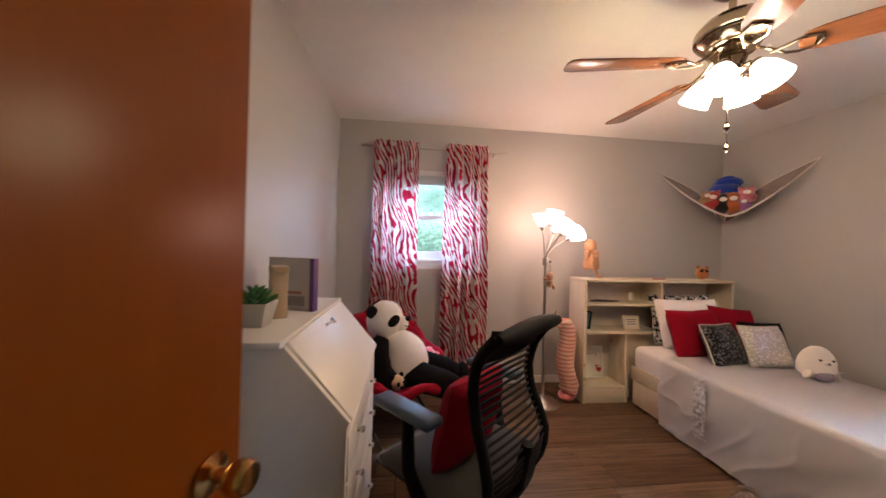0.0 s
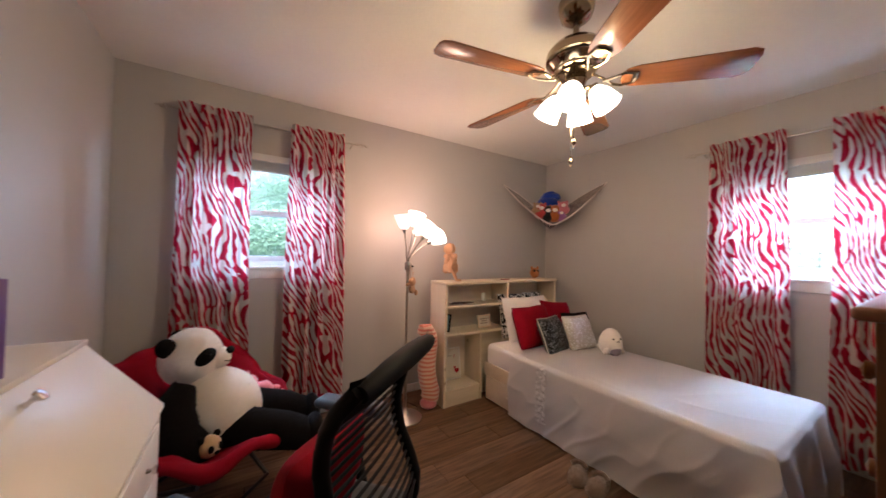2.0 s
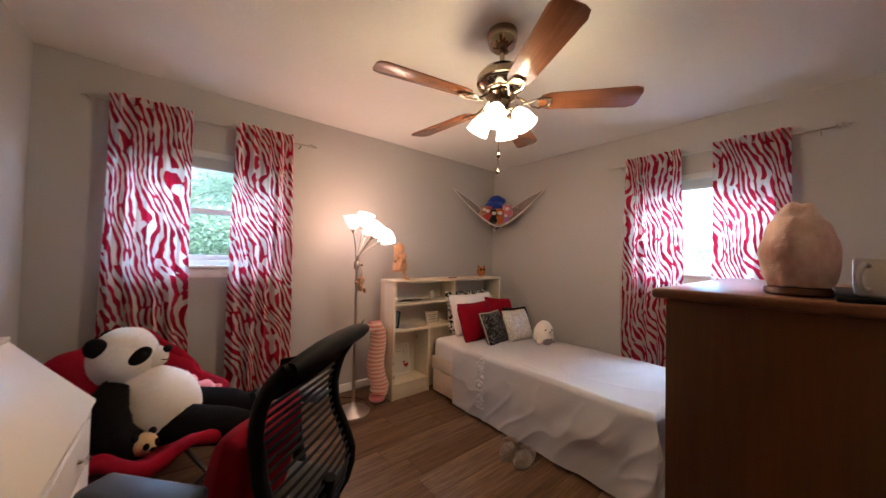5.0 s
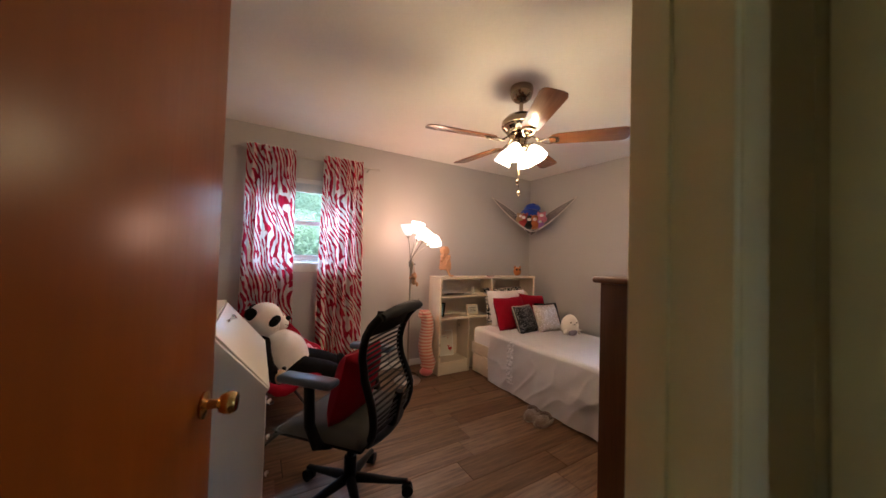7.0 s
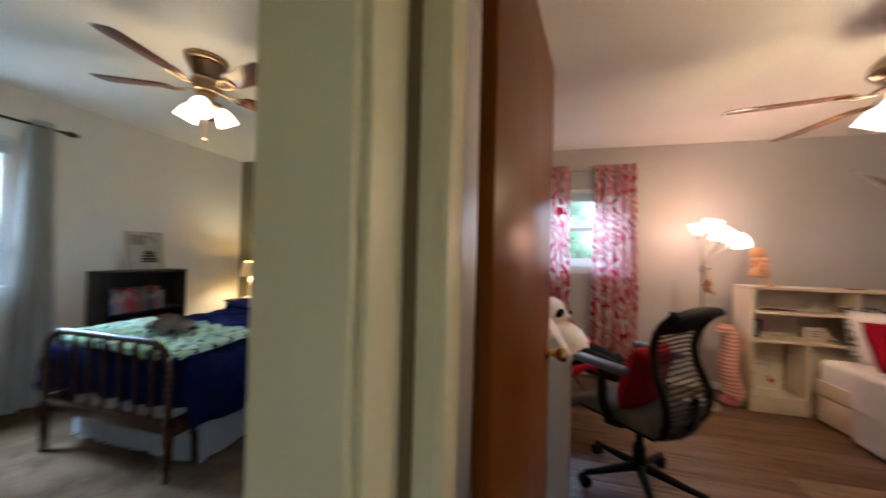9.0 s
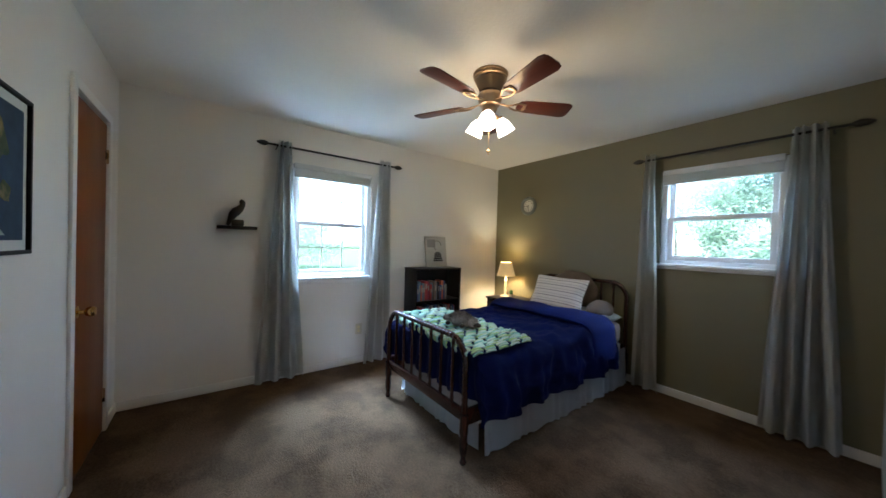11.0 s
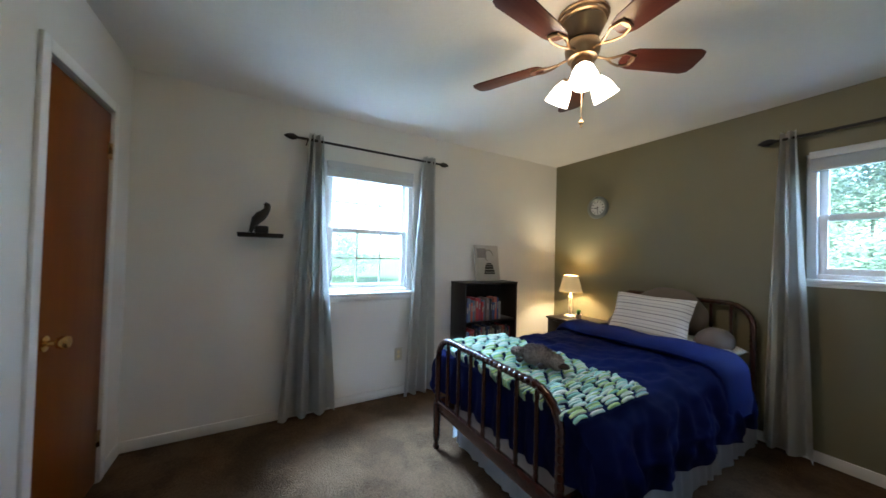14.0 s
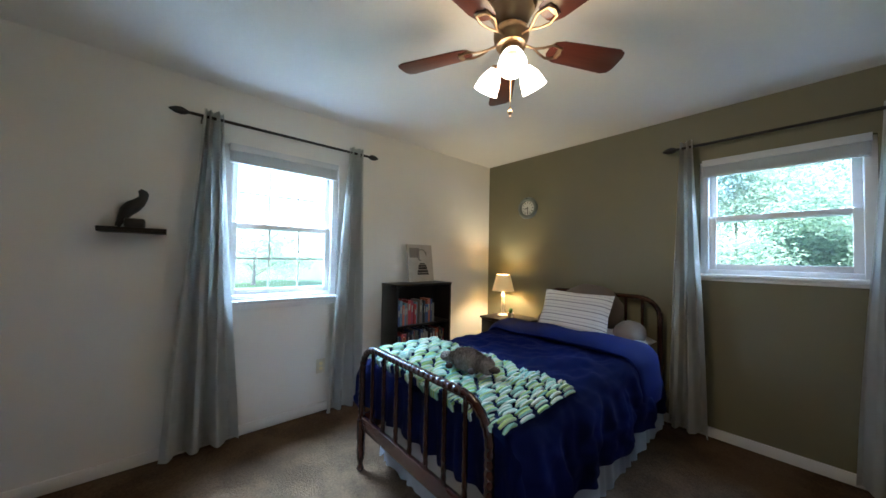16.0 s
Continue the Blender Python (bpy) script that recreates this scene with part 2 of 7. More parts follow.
class Build:
    """Collects shapes into one mesh."""

    def __init__(self):
        self.bm = bmesh.new()
        self.uv = self.bm.loops.layers.uv.new("UVMap")

    def box(self, x0, x1, y0, y1, z0, z1, bevel=0.0, m=None, seg=2):
        mm = Matrix.Translation(((x0 + x1) / 2, (y0 + y1) / 2, (z0 + z1) / 2)) @ Matrix.Diagonal((x1 - x0, y1 - y0, z1 - z0, 1))
        r = bmesh.ops.create_cube(self.bm, size=1, matrix=mm)
        vs = r["verts"]
        if bevel:
            es = list({e for v in vs for e in v.link_edges})
            r = bmesh.ops.bevel(self.bm, geom=es, offset=bevel, segments=seg, profile=0.5, affect="EDGES", clamp_overlap=True)
            vs = list({v for f in r["faces"] for v in f.verts} | {v for v in vs if v.is_valid})
        if m is not None:
            bmesh.ops.transform(self.bm, matrix=m, verts=vs)
        return self

    def lathe(self, prof, c=(0, 0, 0), n=24, m=None):
        """Turns (radius, height) pairs round the z axis."""
        rings = []
        for r, z in prof:
            if r < 1e-5:
                rings.append([self.bm.verts.new((0, 0, z))])
            else:
                rings.append([self.bm.verts.new((r * math.cos(2 * math.pi * k / n), r * math.sin(2 * math.pi * k / n), z)) for k in range(n)])
        for a, b in zip(rings, rings[1:]):
            for k in range(n):
                k2 = (k + 1) % n
                vs = [a[k % len(a)], a[k2 % len(a)], b[k2 % len(b)], b[k % len(b)]]
                vs = list(dict.fromkeys(vs))
                if len(vs) > 2:
                    self.bm.faces.new(vs)
        mm = Matrix.Translation(c) @ (m or Matrix())
        bmesh.ops.transform(self.bm, matrix=mm, verts=[v for r in rings for v in r])
        return self

    def cyl(self, c, r, h, n=20, m=None, r2=None, bev=0.0):
        r2 = r if r2 is None else r2
        b = min(bev, h / 3, r / 3)
        prof = [(0, 0), (r - b, 0), (r, b), (r2, h - b), (r2 - b, h), (0, h)] if b else [(0, 0), (r, 0), (r2, h), (0, h)]
        return self.lathe(prof, c, n, m)

    def tube(self, pts, r, n=8, closed=False):
        pts = [Vector(p) for p in pts]
        rad = r if isinstance(r, (list, tuple)) else [r] * len(pts)
        k = len(pts)
        up = Vector((0, 0, 1))
        rings, prev = [], None
        for i, p in enumerate(pts):
            a = pts[(i - 1) % k] if closed or i else p
            b = pts[(i + 1) % k] if closed or i < k - 1 else p
            d = (b - a).normalized()
            if prev is None:
                side = d.cross(up)
                if side.length < 0.05:
                    side = d.cross(Vector((1, 0, 0)))
            else:
                side = prev - d * prev.dot(d)
            side.normalize()
            prev = side
            o = d.cross(side)
            rings.append([self.bm.verts.new(p + rad[i] * (math.cos(2 * math.pi * j / n) * side + math.sin(2 * math.pi * j / n) * o)) for j in range(n)])
        for i in range(k if closed else k - 1):
            a, b = rings[i], rings[(i + 1) % k]
            for j in range(n):
                self.bm.faces.new((a[j], a[(j + 1) % n], b[(j + 1) % n], b[j]))
        if not closed:
            self.bm.faces.new(list(reversed(rings[0])))
            self.bm.faces.new(rings[-1])
        return self

    def ball(self, c, s, m=None, u=18, v=12, lump=0.0, seed=0.0, freq=6.0):
        r = bmesh.ops.create_uvsphere(self.bm, u_segments=u, v_segments=v, radius=1)
        vs = r["verts"]
        s = (s, s, s) if isinstance(s, (int, float)) else s
        for q in vs:
            k = 1 + lump * noise.noise(q.co * freq * 0.3 + Vector((seed, seed * 2.1, 0)))
            q.co = Vector((q.co.x * s[0], q.co.y * s[1], q.co.z * s[2])) * k
        bmesh.ops.transform(self.bm, matrix=Matrix.Translation(c) @ (m or Matrix()), verts=vs)
        return self

    def sheet(self, fn, nu, nv, thick=0.0, uvs=None):
        """A surface from fn(u, v), u and v from 0 to 1; uvs: its size in metres for the print."""
        vs = [[self.bm.verts.new(fn(i / nu, j / nv)) for i in range(nu + 1)] for j in range(nv + 1)]
        su, sv = uvs or (1, 1)
        made = []
        for j in range(nv):
            for i in range(nu):
                f = self.bm.faces.new((vs[j][i], vs[j][i + 1], vs[j + 1][i + 1], vs[j + 1][i]))
                for lp, (a, b) in zip(f.loops, ((i, j), (i + 1, j), (i + 1, j + 1), (i, j + 1))):
                    lp[self.uv].uv = (a / nu * su, b / nv * sv)
                made.append(f)
        if thick:
            bmesh.ops.solidify(self.bm, geom=made, thickness=thick)
        return self

    def fuzz(self, n, length, width=0.0016, seed=1):
        """Short stray fibres over what was built so far."""
        r = random.Random(seed)
        bmesh.ops.recalc_face_normals(self.bm, faces=self.bm.faces)
        fs = list(self.bm.faces)
        picks = r.choices(fs, weights=[f.calc_area() for f in fs], k=n)
        spots = []
        for f in picks:
            a, b = r.random(), r.random()
            c = [v.co for v in f.verts]
            p = c[0].lerp(c[1], a).lerp((c[3] if len(c) > 3 else c[2]).lerp(c[2], a), b)
            spots.append((p, f.normal.copy()))
        for p, nrm in spots:
            d = (nrm + Vector((r.gauss(0, 0.5), r.gauss(0, 0.5), r.gauss(0, 0.5) - 0.25))).normalized() * length * r.uniform(0.5, 1.2)
            s = d.cross(Vector((r.gauss(0, 1), r.gauss(0, 1), r.gauss(0, 1)))).normalized() * width
            q = p - nrm * 0.002
            self.bm.faces.new([self.bm.verts.new(q - s), self.bm.verts.new(q + s), self.bm.verts.new(q + d)])
        return self

    def prism(self, outline, z0, z1, bevel=0.0, m=None):
        """An outline of (x, y) raised from z0 to z1."""
        bot = [self.bm.verts.new((x, y, z0)) for x, y in outline]
        top = [self.bm.verts.new((x, y, z1)) for x, y in outline]
        fs = [self.bm.faces.new(list(reversed(bot))), self.bm.faces.new(top)]
        n = len(bot)
        for k in range(n):
            fs.append(self.bm.faces.new((bot[k], bot[(k + 1) % n], top[(k + 1) % n], top[k])))
        vs = bot + top
        if bevel:
            es = list({e for f in fs[:2] for e in f.edges})
            r = bmesh.ops.bevel(self.bm, geom=es, offset=bevel, segments=2, profile=0.5, affect="EDGES", clamp_overlap=True)
            vs = list({v for f in r["faces"] for v in f.verts} | {v for v in vs if v.is_valid})
        if m is not None:
            bmesh.ops.transform(self.bm, matrix=m, verts=vs)
        return self


def part(name, b, material, parent=None, label="", smooth=True, m=None):
    """Links what was built as one mesh object under a thing or a part."""
    bmesh.ops.recalc_face_normals(b.bm, faces=b.bm.faces)
    me = bpy.data.meshes.new(name)
    b.bm.to_mesh(me)
    b.bm.free()
    me.materials.append(material)
    if smooth:
        me.shade_smooth()
        me.set_sharp_from_angle(angle=radians(38))
    ob = new(name, me)
    ob.parent = parent
    if m is not None:
        ob.matrix_basis = m
    if label:
        tagged(ob, label)
    return ob


def thing(name, label, category, x=0, y=0, z=0, rz=0, group="", kind=""):
    e = new(name)
    e.empty_display_size = 0.1
    e.matrix_basis = pose(x, y, z, 0, 0, rz)
    return tagged(e, label, category, group, kind)


def structure(name, b, material, label, category, smooth=False):
    return tagged(part(name, b, material, None, "", smooth), label, category, "", "structure")


def wall_boxes(b, axis, p0, p1, a0, a1, z0, z1, holes=()):
    """A wall between the planes p0 and p1, along x or y from a0 to a1, with rectangular holes (a, a, z, z)."""
    cuts = sorted({a0, a1, *[h[0] for h in holes], *[h[1] for h in holes]})
    for s, e in zip(cuts, cuts[1:]):
        spans = [(z0, z1)]
        for h in holes:
            if h[0] <= s and h[1] >= e:
                nxt = []
                for q0, q1 in spans:
                    if h[2] > q0:
                        nxt.append((q0, min(q1, h[2])))
                    if h[3] < q1:
                        nxt.append((max(q0, h[3]), q1))
                spans = nxt
        for q0, q1 in spans:
            if axis == "x":
                b.box(s, e, p0, p1, q0, q1)
            else:
                b.box(p0, p1, s, e, q0, q1)
    return b


# ---- the rooms ----
H = 2.44
R1 = (-1.147, 2.756, -0.17, 2.91)
R2 = (-4.62, -1.257, -1.27, 2.687)
WIN_1N = (-0.78, 0.16, 1.17, 1.99)
WIN_1E = (0.28, 1.16, 1.17, 1.99)
WIN_2W = (-0.10, 0.715, 0.945, 2.05)
WIN_2N = (-2.51, -1.70, 1.195, 2.05)

structure("wall_north_pink_room", wall_boxes(Build(), "x", 2.91, 3.07, -1.147, 2.92, 0, H, [WIN_1N]), GREY_WALL, "matt grey painted wall with a window", "wall")
structure("wall_east_pink_room", wall_boxes(Build(), "y", 2.756, 2.92, -0.29, 2.91, 0, H, [WIN_1E]), GREY_WALL, "matt grey painted wall with a window", "wall")
structure("wall_south_pink_room", wall_boxes(Build(), "x", -0.29, -0.20, -1.147, 2.756, 0, H, [(-1.04, -0.262, 0, 2.04), (1.72, 2.56, 0, 2.04)]), GREY_WALL, "matt grey painted wall with two door openings", "wall")
structure("wall_between_rooms", wall_boxes(Build(), "y", -1.257, -1.147, -0.20, 3.07, 0, H), GREY_WALL, "grey painted partition wall", "wall")
structure("wall_west_blue_room", wall_boxes(Build(), "y", -4.78, -4.62, -1.40, 2.85, 0, H, [WIN_2W]), WHITE_WALL, "off-white painted wall with a window", "wall")
structure("wall_north_blue_room", wall_boxes(Build(), "x", 2.687, 2.85, -4.62, -1.257, 0, H, [WIN_2N]), OLIVE_WALL, "olive green painted accent wall with a window", "wall")
structure("wall_south_blue_room", wall_boxes(Build(), "x", -1.40, -1.27, -4.62, -1.225, 0, H, [(-4.33, -3.71, 0, 2.05)]), WHITE_WALL, "off-white painted wall with a closet door", "wall")
structure("wall_hall_west", wall_boxes(Build(), "y", -1.225, -1.10, -3.6, -0.20, 0, H, [(-1.20, -0.44, 0, 2.04)]), HALL_WALL, "cream painted hall wall with a doorway", "wall")
structure("wall_hall_north", Build().box(-0.174, 0.15, -0.2935, -0.2905, 0, H).box(-1.10, -0.174, -0.2935, -0.2905, 2.131, H), HALL_WALL, "cream painted hall wall beside the door", "wall")
# the second hole is added out of view to let daylight into the hall
structure("wall_hall_east", wall_boxes(Build(), "y", 0.15, 0.27, -3.6, -0.29, 0, H, [(-1.135, -0.375, 0, 2.04), (-2.00, -1.40, 0, 2.04)]), HALL_WALL, "cream painted hall wall with a door and an added, unseen daylight opening", "wall")
structure("wall_hall_south", wall_boxes(Build(), "x", -3.72, -3.6, -1.225, 0.33, 0, H), HALL_WALL, "cream painted hall wall", "wall")
structure("wall_closet_blue_room", Build().box(-4.55, -3.50, -1.68, -1.62, 0, 2.36).box(-4.55, -4.49, -1.62, -1.40, 0, 2.36).box(-3.56, -3.50, -1.62, -1.40, 0, 2.36).box(-4.55, -3.50, -1.68, -1.40, 2.36, 2.42).box(-4.55, -3.50, -1.68, -1.571, -0.1, -0.001), WHITE_WALL, "plain closet walls behind the closed door", "wall")
structure("wall_closet_back", wall_boxes(Build(), "x", -0.98, -0.90, 1.40, 2.92, 0, H), GREY_WALL, "plain closet back wall", "wall")
structure("ceiling_pink_room", Build().box(-1.257, 2.92, -0.29, 3.07, H, H + 0.1), CEILING_PAINT, "white ceiling with a patchy plaster finish", "ceiling")
structure("ceiling_blue_room", Build().box(-4.78, -1.257, -1.40, 2.85, H, H + 0.1), CEILING_PAINT, "white ceiling with a patchy plaster finish", "ceiling")
# also covers an unseen space east of the hall's daylight opening
structure("ceiling_hall", Build().box(-1.257, 2.92, -3.72, -0.29, H, H + 0.1), CEILING_PAINT, "white hall ceiling, carried on over an unseen space to the east", "ceiling")
structure("floor_blue_room", Build().box(-4.78, -1.16, -1.57, 2.85, -0.1, 0.0), CARPET, "brown cut-pile carpet floor", "floor")
# runs on past the hall, unseen, as a sunlit reflector for warm bounce
structure("floor_hall", Build().box(-1.16, 2.92, -7.5, -0.23, -0.1, 0.0), CARPET, "brown cut-pile hall carpet, carried on unseen to bounce warm light", "floor")
floor_1 = structure("floor_pink_room", Build().box(-1.257, 2.92, -0.23, 3.07, -0.1, -0.004), plain("floor_joint", (0.03, 0.02, 0.014), 0.8), "brown wood-look plank floor", "floor")


def skirting(name, axis, p0, p1, a0, a1, mat=TRIM_WHITE):
    b = Build()
    if axis == "x":
        b.box(a0, a1, p0, p1, 0.0, 0.072, 0.004)
    else:
        b.box(p0, p1, a0, a1, 0.0, 0.072, 0.004)
    return structure(name, b, mat, "white painted wooden baseboard", "baseboard", True)


skirting("baseboard", "x", 2.896, 2.91, -1.147, 2.756)
skirting("baseboard", "y", -1.147, -1.133, -0.10, 2.896)
skirting("baseboard", "y", 2.742, 2.756, -0.20, 2.896)
skirting("baseboard", "x", -0.20, -0.186, -0.18, 1.64)
skirting("baseboard", "y", -4.62, -4.606, -1.27, 2.687)
skirting("baseboard", "x", 2.673, 2.687, -4.606, -1.257)
skirting("baseboard", "x", -1.27, -1.256, -3.64, -1.225)
skirting("baseboard", "x", -1.27, -1.256, -4.606, -4.40)


def window(name, axis, inner, outer, a0, a1, z0, z1, grid=None, label="", apron=0.085):
    """A double-hung window: frame, two sashes with panes, sill, apron and a raised blind. Axis is the way it runs; inner and outer are the wall's faces."""
    w = thing(name, label or "white vinyl double-hung window with a raised blind", "window", kind="structure")
    s = 1 if outer > inner else -1

    def bx(b, s0, s1, d0, d1, q0, q1, bev=0.0):
        lo, hi = sorted((inner + s * d0, inner + s * d1))
        if axis == "x":
            b.box(s0, s1, lo, hi, q0, q1, bev)
        else:
            b.box(lo, hi, s0, s1, q0, q1, bev)
        return b

    f = Build()
    for q in ((a0, a0 + 0.05, z0, z1), (a1 - 0.05, a1, z0, z1)):
        bx(f, q[0], q[1], 0.02, 0.13, q[2], q[3], 0.004)
    bx(f, a0 + 0.05, a1 - 0.05, 0.02, 0.13, z1 - 0.05, z1, 0.004)
    bx(f, a0 + 0.05, a1 - 0.05, 0.02, 0.13, z0, z0 + 0.04, 0.004)
    part("window_frame", f, VINYL, w)
    sill = bx(Build(), a0 - 0.03, a1 + 0.03, -0.035, 0.02, z0 - 0.02, z0 + 0.006, 0.006)
    part("window_sill", sill, TRIM_WHITE, w)
    part("apron", bx(Build(), a0 - 0.01, a1 + 0.01, -0.012, -0.001, z0 - apron, z0 - 0.021, 0.003), TRIM_WHITE, w)
    zm = (z0 + z1) / 2 - 0.01
    for k, (q0, q1, d) in enumerate(((z0 + 0.04, zm + 0.02, 0.05), (zm - 0.02, z1 - 0.05, 0.085))):
        b = Build()
        bx(b, a0 + 0.05, a0 + 0.09, d, d + 0.03, q0, q1, 0.003)
        bx(b, a1 - 0.09, a1 - 0.05, d, d + 0.03, q0, q1, 0.003)
        bx(b, a0 + 0.09, a1 - 0.09, d, d + 0.03, q0, q0 + 0.04, 0.003)
        bx(b, a0 + 0.09, a1 - 0.09, d, d + 0.03, q1 - 0.035, q1, 0.003)
        sash = part("sash", b, VINYL, w)
        g = bx(Build(), a0 + 0.088, a1 - 0.088, d + 0.012, d + 0.018, q0 + 0.038, q1 - 0.033)
        pane = part("pane", g, GLASS, sash, "clear glass")
        pane.visible_shadow = False
        if grid:
            nx, nz = grid
            gb = Build()
            for i in range(1, nx):
                a = a0 + 0.09 + (a1 - a0 - 0.18) * i / nx
                bx(gb, a - 0.006, a + 0.006, d + 0.004, d + 0.011, q0 + 0.04, q1 - 0.035)
            for j in range(1, nz):
                z = q0 + 0.04 + (q1 - q0 - 0.075) * j / nz
                bx(gb, a0 + 0.09, a1 - 0.09, d + 0.0045, d + 0.0105, z - 0.006, z + 0.006)
            part("muntin", gb, VINYL, sash, "thin white grille bars")
    bl = thing("window_blind", "white mini blind raised into a stack", "blind")
    bl.parent = None
    bx_head = bx(Build(), a0 + 0.02, a1 - 0.02, -0.03, 0.018, z1 - 0.045, z1 + 0.005, 0.004)
    part("headrail", bx_head, SHADED_VINYL, bl)
    for i in range(8):
        z = z1 - 0.052 - i * 0.0078
        part("slat", bx(Build(), a0 + 0.025, a1 - 0.025, -0.024, 0.012, z - 0.004, z), SHADED_VINYL, bl, smooth=False)
    part("bottom_rail", bx(Build(), a0 + 0.025, a1 - 0.025, -0.026, 0.014, z1 - 0.125, z1 - 0.112, 0.003), SHADED_VINYL, bl)
    return w


window("window_1", "x", 2.91, 3.07, *WIN_1N)
window("window_2", "y", 2.756, 2.92, *WIN_1E)
window("window_3", "y", -4.62, -4.78, *WIN_2W, grid=(3, 2), label="white vinyl double-hung window with grilles and a raised blind", apron=0.065)
window("window_4", "x", 2.687, 2.85, *WIN_2N, apron=0.045)


def casing(name, axis, face, out, a0, a1, top, width, mat, label, width_0=0, thick=0.016):
    """Flat trim round a doorway on a wall's face; out: +1 or -1, the way it stands proud."""
    t = thing(name, label, "door trim", kind="structure")

    def piece(s0, s1, q0, q1):
        lo, hi = sorted((face, face + out * thick))
        b = Build()
        if axis == "x":
            b.box(s0, s1, lo, hi, q0, q1, thick / 4)
        else:
            b.box(lo, hi, s0, s1, q0, q1, thick / 4)
        part("trim_board", b, mat, t)

    piece(a0 - (width_0 or width), a0, 0, top + width)
    piece(a1, a1 + width, 0, top + width)
    piece(a0, a1, top, top + width)
    return t


def lining(name, axis, p0, p1, a0, a1, top, mat, label, stop=None):
    """Jamb boards inside a doorway, with a stop bead."""
    t = thing(name, label, "door frame", kind="structure")

    def piece(nm, s0, s1, q0, q1, d0, d1):
        b = Build()
        if axis == "x":
            b.box(s0, s1, d0, d1, q0, q1, 0.002)
        else:
            b.box(d0, d1, s0, s1, q0, q1, 0.002)
        part(nm, b, mat, t)

    piece("jamb", a0, a0 + 0.018, 0, top, p0 - 0.003, p1 + 0.003)
    piece("jamb", a1 - 0.018, a1, 0, top, p0 - 0.003, p1 + 0.003)
    piece("head_jamb", a0 + 0.018, a1 - 0.018, top - 0.018, top, p0 - 0.003, p1 + 0.003)
    if stop:
        piece("stop_bead", a1 - 0.03, a1 - 0.018, 0, top - 0.018, stop, stop + 0.032)
    return t


casing("trim_1", "x", -0.29, -1, -1.04, -0.262, 2.04, 0.088, TRIM_CREAM, "cream painted door casing in the hall", 0.032, 0.022)
casing("trim_2", "x", -0.20, 1, -1.04, -0.262, 2.04, 0.06, TRIM_CREAM, "cream painted door casing", 0, 0.006)
lining("door_frame_1", "x", -0.306, -0.20, -1.04, -0.262, 2.04, TRIM_CREAM, "cream painted door jamb with a stop bead", -0.25)
door_frame_1 = bpy.data.objects["door_frame_1"]
part("strike_plate", Build().prism([(0.011 * math.cos(k * 0.393), 0.027 * math.sin(k * 0.393)) for k in range(16)], 0, 0.002, 0.0006, pose(-0.2800, -0.235, 0.925, 90, 0, -90)), ANTIQUE_BRASS, door_frame_1, "dull brass strike plate")
casing("trim_3", "y", -1.10, 1, -1.20, -0.44, 2.04, 0.11, TRIM_CREAM, "cream painted door casing in the hall")
lining("door_frame_2", "y", -1.225, -1.10, -1.20, -0.44, 2.04, TRIM_CREAM, "cream painted door jamb")
# brown strip put in to paint the shadow of the gap between the casings
structure("trim_gap_shade", Build().box(-1.0985, -1.0725, -0.3085, -0.2945, 0, 2.10, 0.002), wood("gap_shade_brown", (0.20, 0.13, 0.055), (0.28, 0.19, 0.09), 0.45, "z", 3.0), "narrow brown strip standing for the shaded gap beside the casing", "trim")
casing("trim_4", "y", 0.15, -1, -1.135, -0.375, 2.04, 0.062, TRIM_CREAM, "cream painted door casing in the hall")
casing("trim_5", "x", -0.20, 1, 1.72, 2.56, 2.04, 0.06, TRIM_WHITE, "white painted closet casing")
casing("trim_6", "x", -1.27, 1, -4.33, -3.71, 2.05, 0.055, TRIM_WHITE, "white painted closet door casing")


def knob(parent, x, y, z, m, mat=BRASS):
    k = part("door_knob", Build().lathe([(0, 0), (0.03, 0), (0.032, 0.006), (0.012, 0.012), (0.011, 0.032), (0.021, 0.038), (0.0265, 0.05), (0.027, 0.062), (0.022, 0.072), (0, 0.075)], n=20), mat, parent, "polished brass knob", m=Matrix.Translation((x, y, z)) @ m)
    return k


def flush_door(name, width, height, label, m, knob_side=1, both=True, hinge_face=1, hinge_mat=ANTIQUE_BRASS):
    """A flush door hinged at its local origin, running along local x; its faces look along y."""
    d = tagged(new(name), label, "door", kind="structure")
    d.matrix_basis = m
    part("door_leaf", Build().box(0, width, -0.0175, 0.0175, 0.012, height, 0.002), DOOR_WOOD, d)
    knob(d, width - 0.065, 0.0175, 0.90, pose(0, 0, 0, -90))
    if both:
        knob(d, width - 0.065, -0.0175, 0.90, pose(0, 0, 0, 90))
    for z in (0.2, height - 0.25):
        h = Build()
        h.cyl((-0.006, hinge_face * 0.022, z), 0.006, 0.09, 10)
        h.box(-0.003, 0.028, hinge_face * 0.0178 - 0.001, hinge_face * 0.0178 + 0.001, z, z + 0.09)
        part("hinge", h, hinge_mat, d, "dull brass hinge")
    return d


ang = math.degrees(math.atan2(0.603 + 0.165, -0.828 + 1.0))
flush_door("door_1", 0.76, 2.03, "orange-stained flush wooden door standing open", pose(-0.985, -0.165, 0, 0, 0, ang))
flush_door("door_2", 0.60, 2.03, "orange-stained flush closet door, closed", pose(-4.32, -1.288, 0, 0, 0, 0), both=False)
flush_door("door_3", 0.75, 2.03, "dark-looking flush wooden hall door, closed", pose(0.175, -0.380, 0, 0, 0, -90), hinge_face=-1)
# sliding closet doors of the pink room
cl = tagged(new("door_4"), "orange-stained sliding closet door, closed", "door", kind="structure")
part("door_leaf", Build().box(1.73, 2.15, -0.235, -0.215, 0.01, 2.03, 0.002), DOOR_WOOD, cl)
